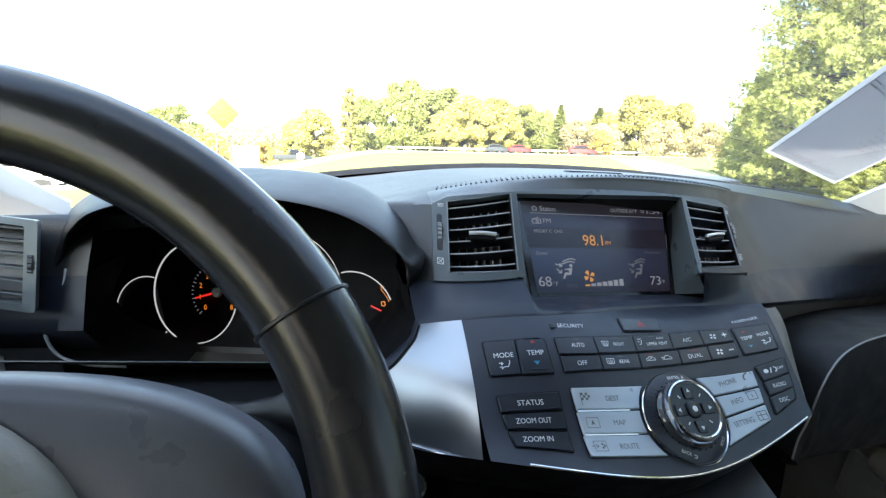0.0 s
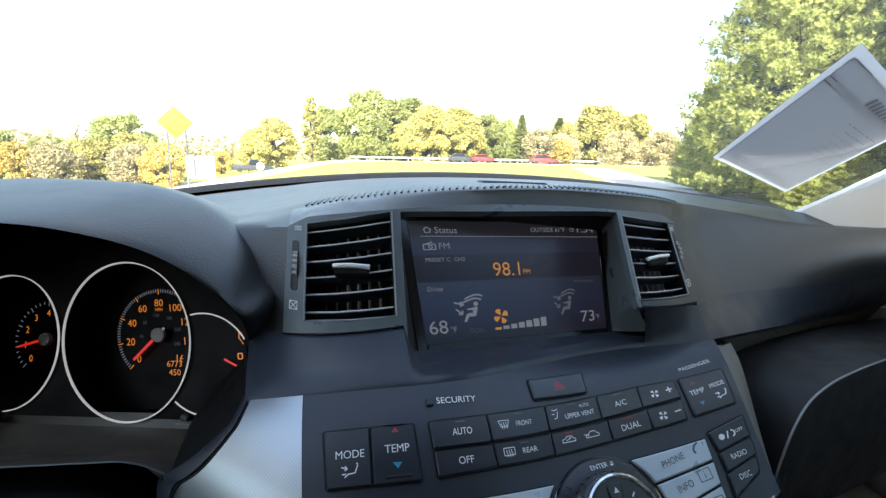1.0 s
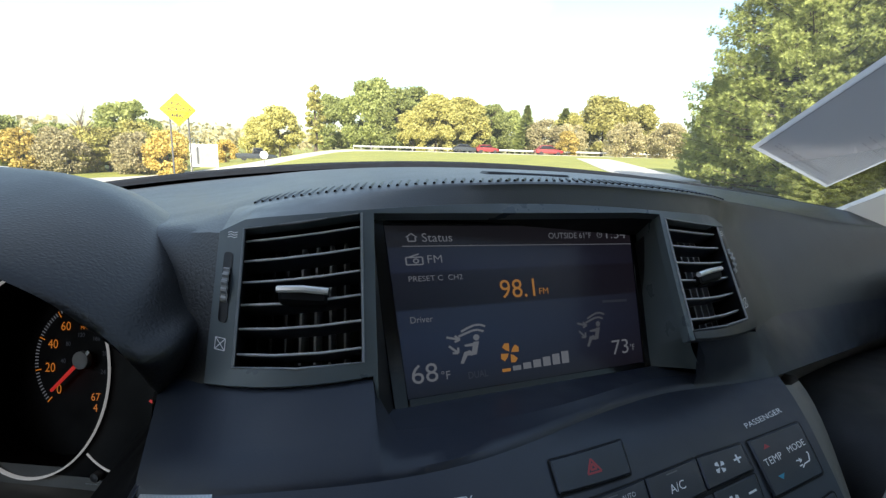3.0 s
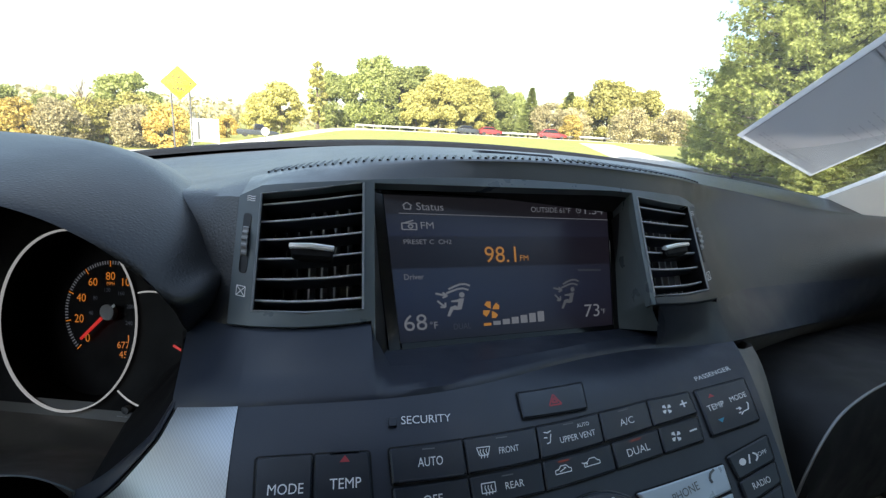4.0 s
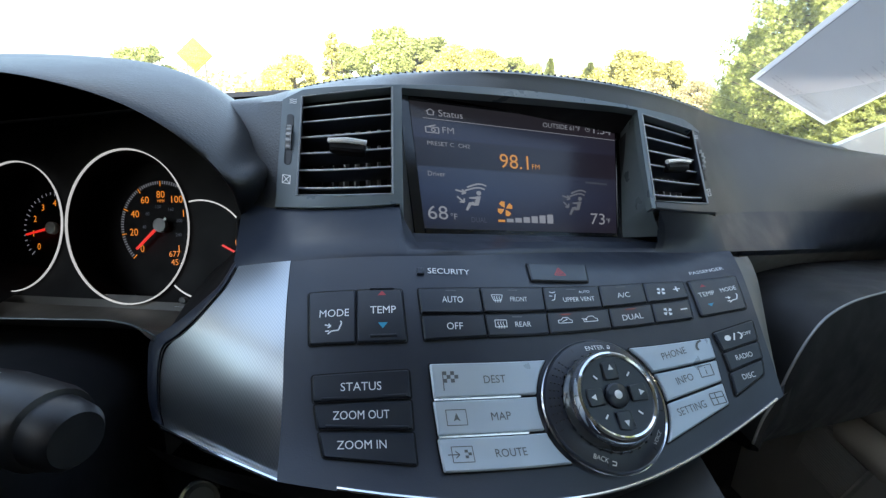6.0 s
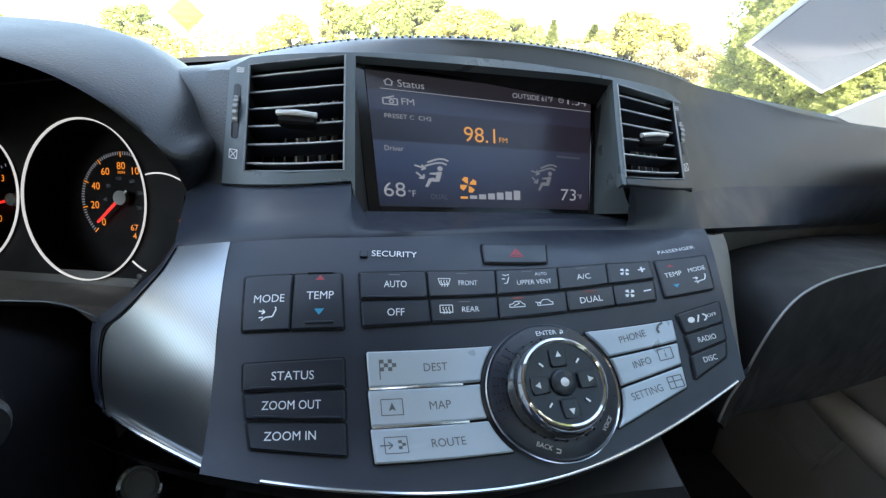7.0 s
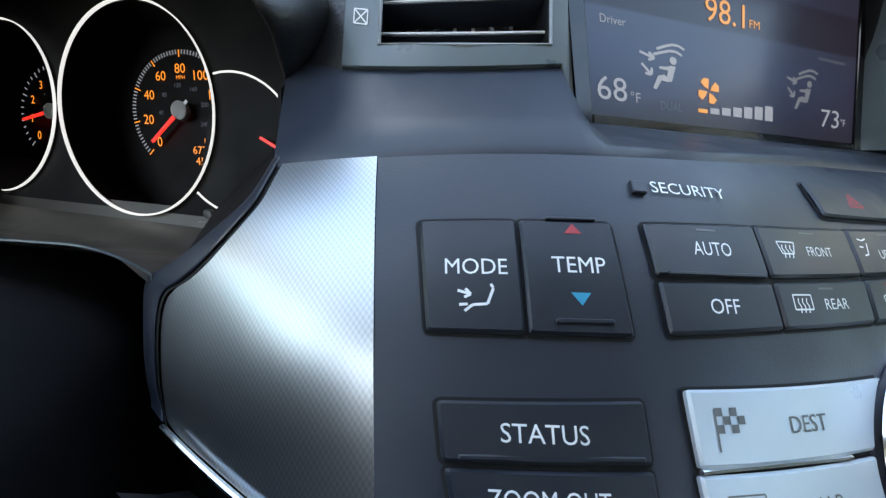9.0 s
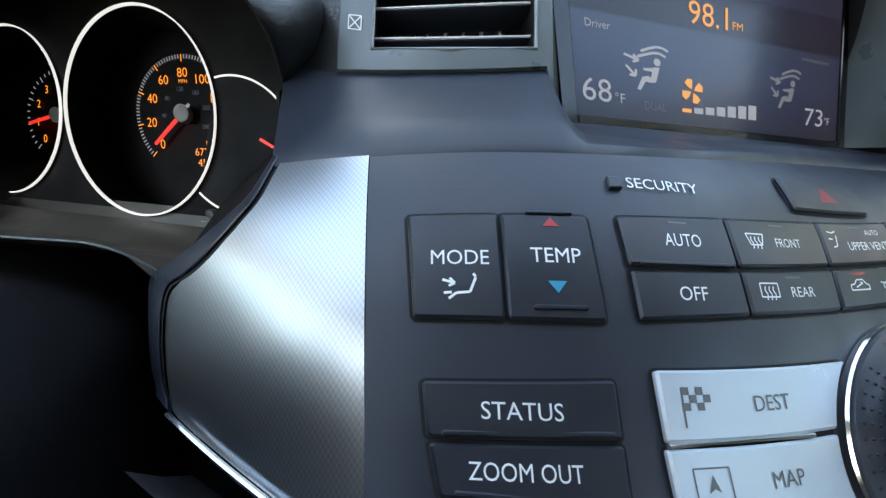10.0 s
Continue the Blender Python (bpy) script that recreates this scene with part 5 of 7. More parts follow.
    for word, poly, cx, cy in (("PHONE", [(74.4, -13.0), (75.4, -1.4), (29.6, 1.0)] + arc(36.2, -1.5, -13.6, 1, 4), 53, -6.0), ("INFO", [(72.6, -25.4), (74.2, -14.4)] + arc(36.2, -15.0, -29.4, 1, 4), 54, -20.4), ("SETTING", [(71.0, -37.6), (72.4, -26.8)] + arc(36.2, -30.8, -44, 1, 4) + [(32.4, -49.0)], 51.5, -35.4)):
        k = key("silver_key", poly, SILVER_KEY, r=0.8, top=2.2, label="pale silver key with grey lettering")
        text("legend", word, P, cx, cy, 3.8, GREY_PRINT, k, 2.35, width={"PHONE": 14, "INFO": 9.5, "SETTING": 16}[word], turn=0.09)
        ic = Mb()
        x = 67.4
        if word == "PHONE":
            strokes(ic, [[(2.4, 2.6), (0, 1.6), (-1.2, -0.6), (-0.6, -2.6)]], 1.2, P, 2.35, x, cy + 1.6)
        else:
            strokes(ic, [[(-3.4, -3), (3.4, -3), (3.4, 3), (-3.4, 3), (-3.4, -3)]] + ([[(0, -1.8), (0, 0.6)], [(0, 1.4), (0, 2.0)]] if word == "INFO" else [[(-3.4, 0.4), (3.4, 0.4)], [(-0.6, -3), (-0.6, 3)]]), 0.5, P, 2.35, x - 1, cy + 1.8)
        part("symbol", ic, GREY_PRINT, k)
    build_knob(pan)
    return pan


def build_knob(pan):
    """The round controller: ring of keys, chrome collar and tilting face with arrows."""

    def K(x, y, h):
        return on_panel(KX + x, KY + y, h)

    ring = part("controller_ring", Mb().lathe([(33, -1), (33, 2.5), (32.2, 4), (25, 7.0), (23.0, 7.0), (23.0, 3)], K, 64), PLASTIC, pan, "dark ring with keys round the controller")
    part("ring_edge", Mb().lathe([(34.2, 0.2), (34.2, 2.4), (33.6, 3.2), (32.9, 2.4)], K, 64), CHROME, ring, "thin chrome edge")
    for a in (62, 112, 200, 250, 305, 345):
        t = math.radians(a)
        part("split", strokes(Mb(), [[(22.5 * math.cos(t), 22.5 * math.sin(t)), (31 * math.cos(t), 31 * math.sin(t))]], 0.5, lambda x, y, h: K(x, y, lerp(7.25, 4.25, min(max((math.hypot(x, y) - 25) / 7.2, 0), 1))), 0), BLACK, ring)

    def ringmap(x, y, h):
        return K(x, y, lerp(7.0, 4, min(max((math.hypot(x, y) - 25) / 7.2, 0), 1)) + h)

    text("legend", "ENTER", ringmap, 2.0, 28.2, 2.6, LEGEND, ring, 0.35, width=11)
    text("legend", "BACK", ringmap, -13.0, -25.0, 2.2, LEGEND, ring, 0.35, width=7.4, turn=-0.45)
    text("legend", "VOICE", ringmap, 20.6, -20.0, 2.1, LEGEND, ring, 0.35, width=8, turn=0.78)
    part("return_mark", strokes(Mb(), [[(9.9, 29.0), (11.2, 28.7), (11.0, 27.2), (9.4, 27.5)], [(10.0, 28.1), (9.4, 27.5), (10.0, 26.8)]], 0.5, ringmap, 0.35), LEGEND, ring)
    part("return_mark", strokes(Mb(), [[(-8.0, -27.0), (-6.0, -27.8), (-6.6, -29.2), (-8.4, -28.6)]], 0.5, ringmap, 0.35), LEGEND, ring)
    for i in range(9):
        for j in range(3):
            t, r = math.radians(132 + i * 7.5), 26.2 + j * 2.0
            part("dimple", Mb().lathe([(0.55, 0.0), (0.3, 0.35), (0.0, 0.4)], lambda x, y, h, r=r, t=t: ringmap(r * math.cos(t) + x, r * math.sin(t) + y, h), 6), BLACK, ring)
    collar = Mb().lathe([(24.6, 4), (24.6, 8.5), (23.6, 10.2), (22.9, 11.0), (22.4, 12.0)], K, 72)
    knob = part("controller", collar, ACRYLIC, pan, "glossy round controller with a chrome collar")
    part("chrome_collar", Mb().lathe([(22.5, 11.5), (22.3, 14.5), (21.8, 17.0), (21.1, 18.8), (20.0, 19.5), (19.0, 19.0), (18.6, 18.0)], K, 72), CHROME, knob, "polished chrome collar")
    for i in range(30):
        t = 2 * math.pi * i / 30
        part("grip", Mb().tube([K(24.6 * math.cos(t), 24.6 * math.sin(t), 5.0), K(24.4 * math.cos(t), 24.4 * math.sin(t), 8.6)], 0.0007, 5), GLOSS, knob)
    part("face", Mb().lathe([(18.9, 18.4), (11.5, 18.0), (6.2, 17.6), (0.0, 17.6)], K, 48), KEY, knob, "dark face with four arrows")
    for q in range(4):
        t = q * math.pi / 2
        c, s = math.cos(t), math.sin(t)

        def R(x, y, h, c=c, s=s):
            return K(c * x - s * y, s * x + c * y, h)

        part("arrow_key", Mb().prism(rounded([(7.4, -3.9), (16.0, -4.3), (16.6, 0), (16.0, 4.3), (7.4, 3.9)], 1.0), 17.3, 19.2, 0.45, R), KEY, knob)
        part("arrow_mark", flat(Mb(), [(12.0, -1.5), (14.8, 0), (12.0, 1.5)], R, 19.35), LEGEND, knob)
        t += math.pi / 4
        part("tick_mark", strokes(Mb(), [[(11.8 * math.cos(t), 11.8 * math.sin(t)), (14.4 * math.cos(t), 14.4 * math.sin(t))]], 0.9, K, 18.7), LEGEND, knob)
    part("push_key", Mb().lathe([(6.2, 17.3), (6.0, 18.8), (5.0, 19.6), (0.0, 20.0)], K, 32), KEY, knob)
    part("push_mark", Mb().lathe([(2.1, 19.9), (1.5, 20.3), (0.0, 20.4)], K, 20), LEGEND, knob, "round white dot")


build_panel()


# ---- instrument cluster ----
CC, CN, CW = Vector((-0.2965, 0.2873, 1.1127)), Vector((0, -0.94, 0.342)), Vector((-0.1465, 0.5525, 0.8418))
CU = Vector((1.206, -0.558, 0.157))


def on_cluster(u, w, d):
    return tuple(CC + CU * (u / 1000) + CW * (w / 1000) + CN * (d / 1000))


HX, HZ, HA, HB = HOOD
BEZEL_EDGE = [(-0.499, 0.262, 1.145), (-0.501, 0.258, 1.129), (-0.512, 0.257, 1.105), (-0.523, 0.258, 1.081), (-0.513, 0.257, 1.058), (-0.485, 0.253, 1.049), (-0.45, 0.25, 1.047)]
HL = 0.225  # the hood's half width on the driver's outer side


def rim(t):
    """The hood's outline above the gauges."""
    c, s = math.cos(t), math.sin(t)
    e = 2 / 2.7
    x = HX + (HA if c > 0 else HL) * math.copysign(abs(c) ** e, c)
    z = HZ + HB * abs(s) ** e
    return Vector((x, 0.211 + 0.75 * (z - 1.10) - 0.46 * (x - HX), z))


PINCH = Vector((-0.1765, 0.166, 1.1495))  # where the hood's foot meets the end of the fascia


def cowl_edge(x):
    """The edge of the column's cowl, pale where it reflects, which drops at its inner end."""
    d = x + 0.242
    return (min(x, -0.2165), 0.1225 - 0.10 * (x + 0.22), 1.1005 - (14.0 * d * d if d > 0 else 0))


def build_cluster():
    cl = thing("instrument_cluster", (-0.355, 0.25, 1.06), "hooded instrument cluster with white-ringed gauges lit orange", "instrument cluster")
    outer = [PINCH, (-0.167, 0.170, 1.160), (-0.1625, 0.176, 1.175)] + [rim(radians(d)) for d in (17, 28, 40, 52, 64, 78, 92, 106, 120, 134, 148, 160)] + [(-0.530, 0.315, 1.147), (-0.516, 0.285, 1.127)]
    inner = [PINCH + Vector((-0.0015, 0.001, 0)), (-0.1775, 0.158, 1.158), (-0.1785, 0.153, 1.1665), (-0.1835, 0.150, 1.1765), (-0.194, 0.149, 1.188), (-0.208, 0.149, 1.200), (-0.228, 0.150, 1.211), (-0.252, 0.152, 1.2185), (-0.285, 0.160, 1.2235), (-0.325, 0.175, 1.2240), (-0.37, 0.195, 1.2215), (-0.415, 0.216, 1.214), (-0.455, 0.233, 1.202), (-0.478, 0.248, 1.188), (-0.494, 0.260, 1.172), (-0.505, 0.268, 1.150), (-0.513, 0.276, 1.128)]
    n = 81
    outer, inner = [Vector(p) for p in curve([tuple(p) for p in outer], n)], [Vector(p) for p in curve([tuple(p) for p in inner], n)]
    rows, lining = [], []
    for i, (o, q) in enumerate(zip(outer, inner)):
        wide = (o - q).length
        ahead = Vector((0, -1, 0.1)) * min(0.55 * wide + 0.004, 0.024)
        c1, c2 = o + ahead * 0.9 + (o - q) * 0.06, q + ahead * 0.8
        section = []
        for k in range(13):
            t = k / 12
            section.append((1 - t) ** 3 * q + 3 * (1 - t) ** 2 * t * c2 + 3 * (1 - t) * t * t * c1 + t ** 3 * o)
        up = smooth((o.z - 1.15) / 0.06)
        back = [o + Vector((0, dy, -0.35 * dy * dy / 0.1 * up - 0.004 * (1 - up))) for dy in (0.012, 0.035, 0.075, 0.12, 0.18, 0.26)]
        rows.append(section + back)
        far = Vector((HX + (q.x - HX) * 1.05, 0.31, q.z + 0.004))
        lining.append([far, q.lerp(far, 0.6), q.lerp(far, 0.25), q.lerp(far, 0.06), q])
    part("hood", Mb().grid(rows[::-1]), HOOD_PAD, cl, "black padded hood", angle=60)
    # the hood's shaded inside, its darkness put into the colour
    part("hood_lining", Mb().grid(lining[::-1]), NIGHT, cl, "inside of the hood, near-black for its shade", angle=60)
    # the walls of the well below the hood: at the fascia's end, then under the driver's side
    end = [PINCH] + [Vector((lerp(-0.178, -0.172, k / 4), lerp(0.160, 0.126, k / 4), lerp(1.147, 1.127, k / 4))) for k in range(5)] + [Vector(on_panel(left_edge(b) - 4, b + 2, -6 + roll(left_edge(b), b))) for b in range(56, -24, -6)]
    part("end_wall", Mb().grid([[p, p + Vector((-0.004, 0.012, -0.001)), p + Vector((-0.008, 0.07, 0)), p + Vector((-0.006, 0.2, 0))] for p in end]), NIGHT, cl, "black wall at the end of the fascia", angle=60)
    well = [Vector(p) for p in curve([(-0.513, 0.276, 1.128), (-0.516, 0.270, 1.115), (-0.524, 0.266, 1.098), (-0.528, 0.262, 1.080), (-0.518, 0.260, 1.060), (-0.485, 0.255, 1.050), (-0.40, 0.24, 1.045)], 40)]
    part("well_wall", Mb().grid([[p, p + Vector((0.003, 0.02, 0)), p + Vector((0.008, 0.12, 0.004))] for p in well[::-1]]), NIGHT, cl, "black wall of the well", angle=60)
    # face plate behind the rings
    gauges = (("tachometer", -97, 0, 45, 61), ("speedometer", -0.5, 0, 48, 67), ("fuel_gauge", 56, -21, 32, 40), ("temperature_gauge", -153, -21, 34, 40))
    # face plate with an opening for each gauge
    outer = [(lerp(-215, 98, i / 30), w) for w in (-84,) for i in range(31)] + [(98, lerp(-84, 96, i / 16)) for i in range(1, 17)] + [(lerp(98, -215, i / 30), 96) for i in range(1, 31)] + [(-215, lerp(96, -84, i / 16)) for i in range(1, 16)]
    pts, edges = [Vector(p) for p in outer], [(i, (i + 1) % len(outer)) for i in range(len(outer))]
    deep = gauges[:2]
    for name, u0, w0, a, b in deep:
        o = len(pts)
        pts += [Vector((u0 + a * math.cos(2 * math.pi * i / 64), w0 + b * math.sin(2 * math.pi * i / 64))) for i in range(64)]
        edges += [(o + i, o + (i + 1) % 64) for i in range(64)]
    vs, es, fs, *_ = geometry.delaunay_2d_cdt(pts, edges, [], 0, 1e-5)
    keep = []
    for f in fs:
        cx, cy = sum(vs[i].x for i in f) / len(f), sum(vs[i].y for i in f) / len(f)
        if not any(((cx - u0) / a) ** 2 + ((cy - w0) / b) ** 2 < 0.985 for _, u0, w0, a, b in deep):
            keep.append(tuple(f))
    plate = Mb().add([on_cluster(v.x, v.y, -3) for v in vs], keep)
    part("face_plate", plate, NIGHT, cl, smooth=False)
    for name, u0, w0, a, b in gauges:
        g0 = -6 if name in ("fuel_gauge", "temperature_gauge") else 0

        def G(x, y, h, u0=u0, w0=w0, a=a, b=b, g0=g0):
            return on_cluster(u0 + a * x, w0 + b * y, h + g0)

        small = (name, u0, w0, a, b) not in deep
        if small:
            host = gauges[1] if name == "fuel_gauge" else gauges[0]
            arc = []
            for i in range(241):
                t = (2 * math.pi * i / 240) + (math.pi if name == "fuel_gauge" else 0)  # starts inside the neighbour
                u, w = u0 + a * math.cos(t), w0 + b * math.sin(t)
                if ((u - host[1]) / host[3]) ** 2 + ((w - host[2]) / host[4]) ** 2 > 1.08:
                    arc.append((u, w))
            g = part(name, Mb().add([on_cluster(u, w, -2.6) for u, w in arc], [tuple(range(len(arc)))]), DIAL, cl, "black dial in a thin bright ring", smooth=False)
            part("ring", Mb().tube([on_cluster(u, w, -1.6) for u, w in arc], 0.0006, 8), RING_LIT, g, "faintly glowing white ring")
        else:
            tube = Mb().lathe([(1.0, 0.0), (0.985, -10.0), (0.95, -42.0), (0.0, -43.0)], G, 64)
            g = part(name, tube, DIAL, cl, "black dial in a bright ring")
            part("ring", Mb().lathe([(1.008, -1.5), (1.008, 1.0), (1.001, 1.4), (0.995, 1.0), (0.992, -2)], G, 72), RING_LIT, g, "faintly glowing white ring")
        D = -2.0 if small else -41.5
        if name == "speedometer":
            def S(x, y, h):
                return on_cluster(13 + x * 0.86, 2 + y * 1.06, h)

            r = 36
            minor = Mb()
            for i in range(81):
                marks = Mb()
                t = math.radians(225 - 270 * i / 80)
                r0 = r + (0 if i % 10 == 0 else 2)
                strokes(marks if i % 10 == 0 else minor, [[(r0 * math.cos(t), r0 * math.sin(t)), ((r + 5) * math.cos(t), (r + 5) * math.sin(t))]], 0.8, S, D)
                if i % 10 == 0:
                    part("major_mark", marks, ORANGE_LIT, g)
            part("minor_scale", minor, WHITE_LIT, g)
            for i in range(9):
                t = math.radians(225 - 270 * i / 8)
                text("numeral", str(20 * i), S, 28.5 * math.cos(t), 28.5 * math.sin(t), 6.4, ORANGE_LIT, g, D)
            for i, kmh in enumerate((40, 80, 120, 160, 200, 240)):
                t = math.radians(225 - 270 * kmh / 1.609 / 160)
                text("small_numeral", str(kmh), S, 17.5 * math.cos(t), 17.5 * math.sin(t), 3.0, DIM_LIT, g, D)
            text("unit", "MPH", S, 0, 22.5, 2.6, ORANGE_LIT, g, D)
            t = math.radians(222)
            needle = Mb().prism([(-0.9, -1), (-0.9, 1), (-31, 0.7), (-31, -0.7)][::-1], D + 4, D + 6, 0.3, lambda x, y, h: S(-math.cos(t) * x + math.sin(t) * y, -math.sin(t) * x - math.cos(t) * y, h))
            part("needle", needle, RED_LIT, g, "glowing red needle")
            part("needle_tail", strokes(Mb(), [[(0, 0), (9 * math.cos(t + math.pi), 9 * math.sin(t + math.pi))]], 2.2, S, D + 6.5), LEGEND, g)
            part("hub", Mb().lathe([(6.2, D), (6.0, D + 7), (4.5, D + 8), (0, D + 8.3)], S, 32), surface("needle_hub", (0.38, 0.39, 0.41), None, 0.5), g, "grey round hub")
            text("odometer", "67735", S, 14, -24.5, 5.0, ORANGE_LIT, g, D, width=17)
            text("trip_counter", "4505", S, 14, -31.5, 5.0, ORANGE_LIT, g, D, width=14)
        elif name == "tachometer":
            def S(x, y, h):
                return on_cluster(-84 + x * 0.8, y, h)

            r = 33
            marks = Mb()
            for i in range(33):
                t = math.radians(225 - 270 * i / 32)
                strokes(marks, [[((r + (0 if i % 4 == 0 else 2)) * math.cos(t), (r + (0 if i % 4 == 0 else 2)) * math.sin(t)), ((r + 5) * math.cos(t), (r + 5) * math.sin(t))]], 0.8, S, D)
            part("scale", marks, WHITE_LIT, g)
            for i in range(9):
                t = math.radians(225 - 270 * i / 8)
                text("numeral", str(i), S, 26 * math.cos(t), 26 * math.sin(t), 6.4, ORANGE_LIT, g, D)
            t = math.radians(193)
            needle = Mb().prism([(-0.9, -1), (-0.9, 1), (-31, 0.7), (-31, -0.7)][::-1], D + 4, D + 6, 0.3, lambda x, y, h: S(-math.cos(t) * x + math.sin(t) * y, -math.sin(t) * x - math.cos(t) * y, h))
            part("needle", needle, RED_LIT, g, "glowing red needle")
            part("hub", Mb().lathe([(6.2, D), (6.0, D + 7), (4.5, D + 8), (0, D + 8.3)], S, 32), bpy.data.materials["needle_hub"] if "needle_hub" in bpy.data.materials else LEGEND, g, "grey round hub")
        elif name == "fuel_gauge":
            def S(x, y, h):
                return on_cluster(62 + x, -19 + y, h)

            for wrd, (x, y) in (("F", (20, 20)), ("E", (22, -9))):
                text("numeral", wrd, S, x, y, 4.2, ORANGE_LIT, g, D, width=2.8)
            part("pump_symbol", strokes(Mb(), [[(-1.4, -2), (1.4, -2), (1.4, 2.2), (-1.4, 2.2), (-1.4, -2)]], 0.9, S, D, 18.5, 3), ORANGE_LIT, g)
            part("needle", strokes(Mb(), [[(8, 1), (20, -7)]], 1.6, S, D + 2), RED_LIT, g, "glowing red needle")
            part("scale", strokes(Mb(), [[(24 * math.cos(a), 28 * math.sin(a)) for a in [math.radians(v) for v in range(-40, 50, 10)]]], 0.6, S, D), ORANGE_LIT, g)
    def C(x, y, h):
        return on_cluster(41 + x, -62 + y, h)

    knob = part("reset_knob", Mb().lathe([(2.6, -3.0), (2.6, 3.0), (2.2, 4.0), (0.0, 4.3)], C, 20), BLACK, cl, "small black reset knob")
    text("knob_legend", "TRIP/RESET", C, 1, -6.5, 3.0, GLINT_AND_PRINT, cl, -2.2, width=17)
    part("bezel_edge", Mb().tube(curve(BEZEL_EDGE, 30), 0.0016, 8), SILVER_KEY, cl, "thin pale edge line")
    text("reset_word", "TRIP/RESET", lambda u, y, h: on_cluster(u, -72.9 + 0.29 * y + 0.96 * h, 5.5 - 0.96 * y + 0.29 * h), 58, 0, 5.5, LEGEND, cl, 0.6, width=21)
    shelf = Mb()
    rows = []
    for i in range(25):
        u = lerp(-212, 100, i / 24)
        front = Vector(on_cluster(u, -81.5, 24.5))
        brow = Vector(cowl_edge(front.x))
        rows.append([on_cluster(u, -60, -4), on_cluster(u, -70.5, -1.5), on_cluster(u, -75.5, 8), on_cluster(u, -80, 22), front, front.lerp(brow, 0.15) + Vector((0, 0, -0.002)), front.lerp(brow, 0.6) + Vector((0, 0, -0.003)), brow])
    shelf.grid(rows)
    part("lower_shelf", shelf, surface("cluster_grey", (0.07, 0.068, 0.062), None, 0.4, fine=900, bump=0.2), cl, "dark grey shelf below the gauges")
    return cl


build_cluster()


# ---- steering wheel, column and stalk ----
WC, WR, WT = Vector((-0.3895, -0.0845, 1.1115)), 0.1826, radians(24.3)


def on_wheel(x, y, h):
    """Metres right and up in the wheel's plane; h towards the driver."""
    return tuple(WC + Vector((x, 0, 0)) + y * Vector((0, math.sin(WT), math.cos(WT))) + h * Vector((0, -math.cos(WT), math.sin(WT))))


def build_wheel():
    w = thing("steering_wheel", tuple(WC), "black leather steering wheel with a grained hub", "steering wheel")
    n, m = 96, 16
    rows = []
    for i in range(n):
        t = 2 * math.pi * i / n
        row = []
        for j in range(m):
            q = 2 * math.pi * j / m
            rr, hh = 0.0200 * math.cos(q), 0.0180 * math.sin(q)
            row.append(on_wheel((WR + rr) * math.sin(t), (WR + rr) * math.cos(t), hh))
        rows.append(row)
    part("rim", Mb().grid(rows, close_u=True, close_v=True), LEATHER, w, "black grained leather rim")
    for t0 in (math.radians(58), math.radians(-58)):
        groove = Mb().tube([on_wheel((WR + 0.0200 * math.cos(q)) * math.sin(t0), (WR + 0.0200 * math.cos(q)) * math.cos(t0), 0.0180 * math.sin(q)) for q in [2 * math.pi * j / 24 for j in range(24)]], 0.0010, 6, closed=True)
        part("seam", groove, BLACK, w, "dark seam across the rim")
    def oval(x, y, h):
        """From a unit circle to the hub's squarish outline."""
        c = 0.155 * math.copysign(abs(x) ** 0.78, x) if x else 0
        return on_wheel(c, 0.079 * math.copysign(abs(y) ** 0.78, y) if y else 0, h)

    cover = Mb().lathe([(0.93, -0.06), (0.99, -0.042), (1.0, -0.028), (0.985, -0.016), (0.93, -0.007), (0.8, -0.002), (0.6, 0.002), (0.3, 0.004), (0.0, 0.004)], oval, 72)
    part("hub_cover", cover, COVER, w, "smooth grey cover round the hub", angle=60)
    hub = Mb().lathe([(0.092, -0.004), (0.091, 0.004), (0.086, 0.010), (0.07, 0.016), (0.05, 0.02), (0.025, 0.023), (0.0, 0.024)], lambda x, y, h: on_wheel(x * 1.0, y * 0.80, h + 0.006), 56)
    part("hub", hub, HUB, w, "grained grey hub pad")
    for sx in (-1, 1):
        sp = Mb()
        rows = []
        for k in range(7):
            x = lerp(0.07, WR - 0.004, k / 6)
            wd = lerp(0.045, 0.026, math.sin(k / 6 * math.pi / 2))
            rows.append([on_wheel(sx * x, -0.02 + wd, -0.008), on_wheel(sx * x, -0.02 + wd * 0.6, 0.010), on_wheel(sx * x, -0.02 - wd * 0.6, 0.010), on_wheel(sx * x, -0.02 - wd, -0.008)])
        sp.grid(rows, close_v=True)
        part("spoke", sp, SHROUD, w)
    low = Mb().grid([[on_wheel(-0.03, -y, -0.008), on_wheel(-0.02, -y, 0.008), on_wheel(0.02, -y, 0.008), on_wheel(0.03, -y, -0.008)] for y in (0.05, 0.1, 0.14, WR)], close_v=True)
    part("spoke", low, SHROUD, w)
    return w


build_wheel()


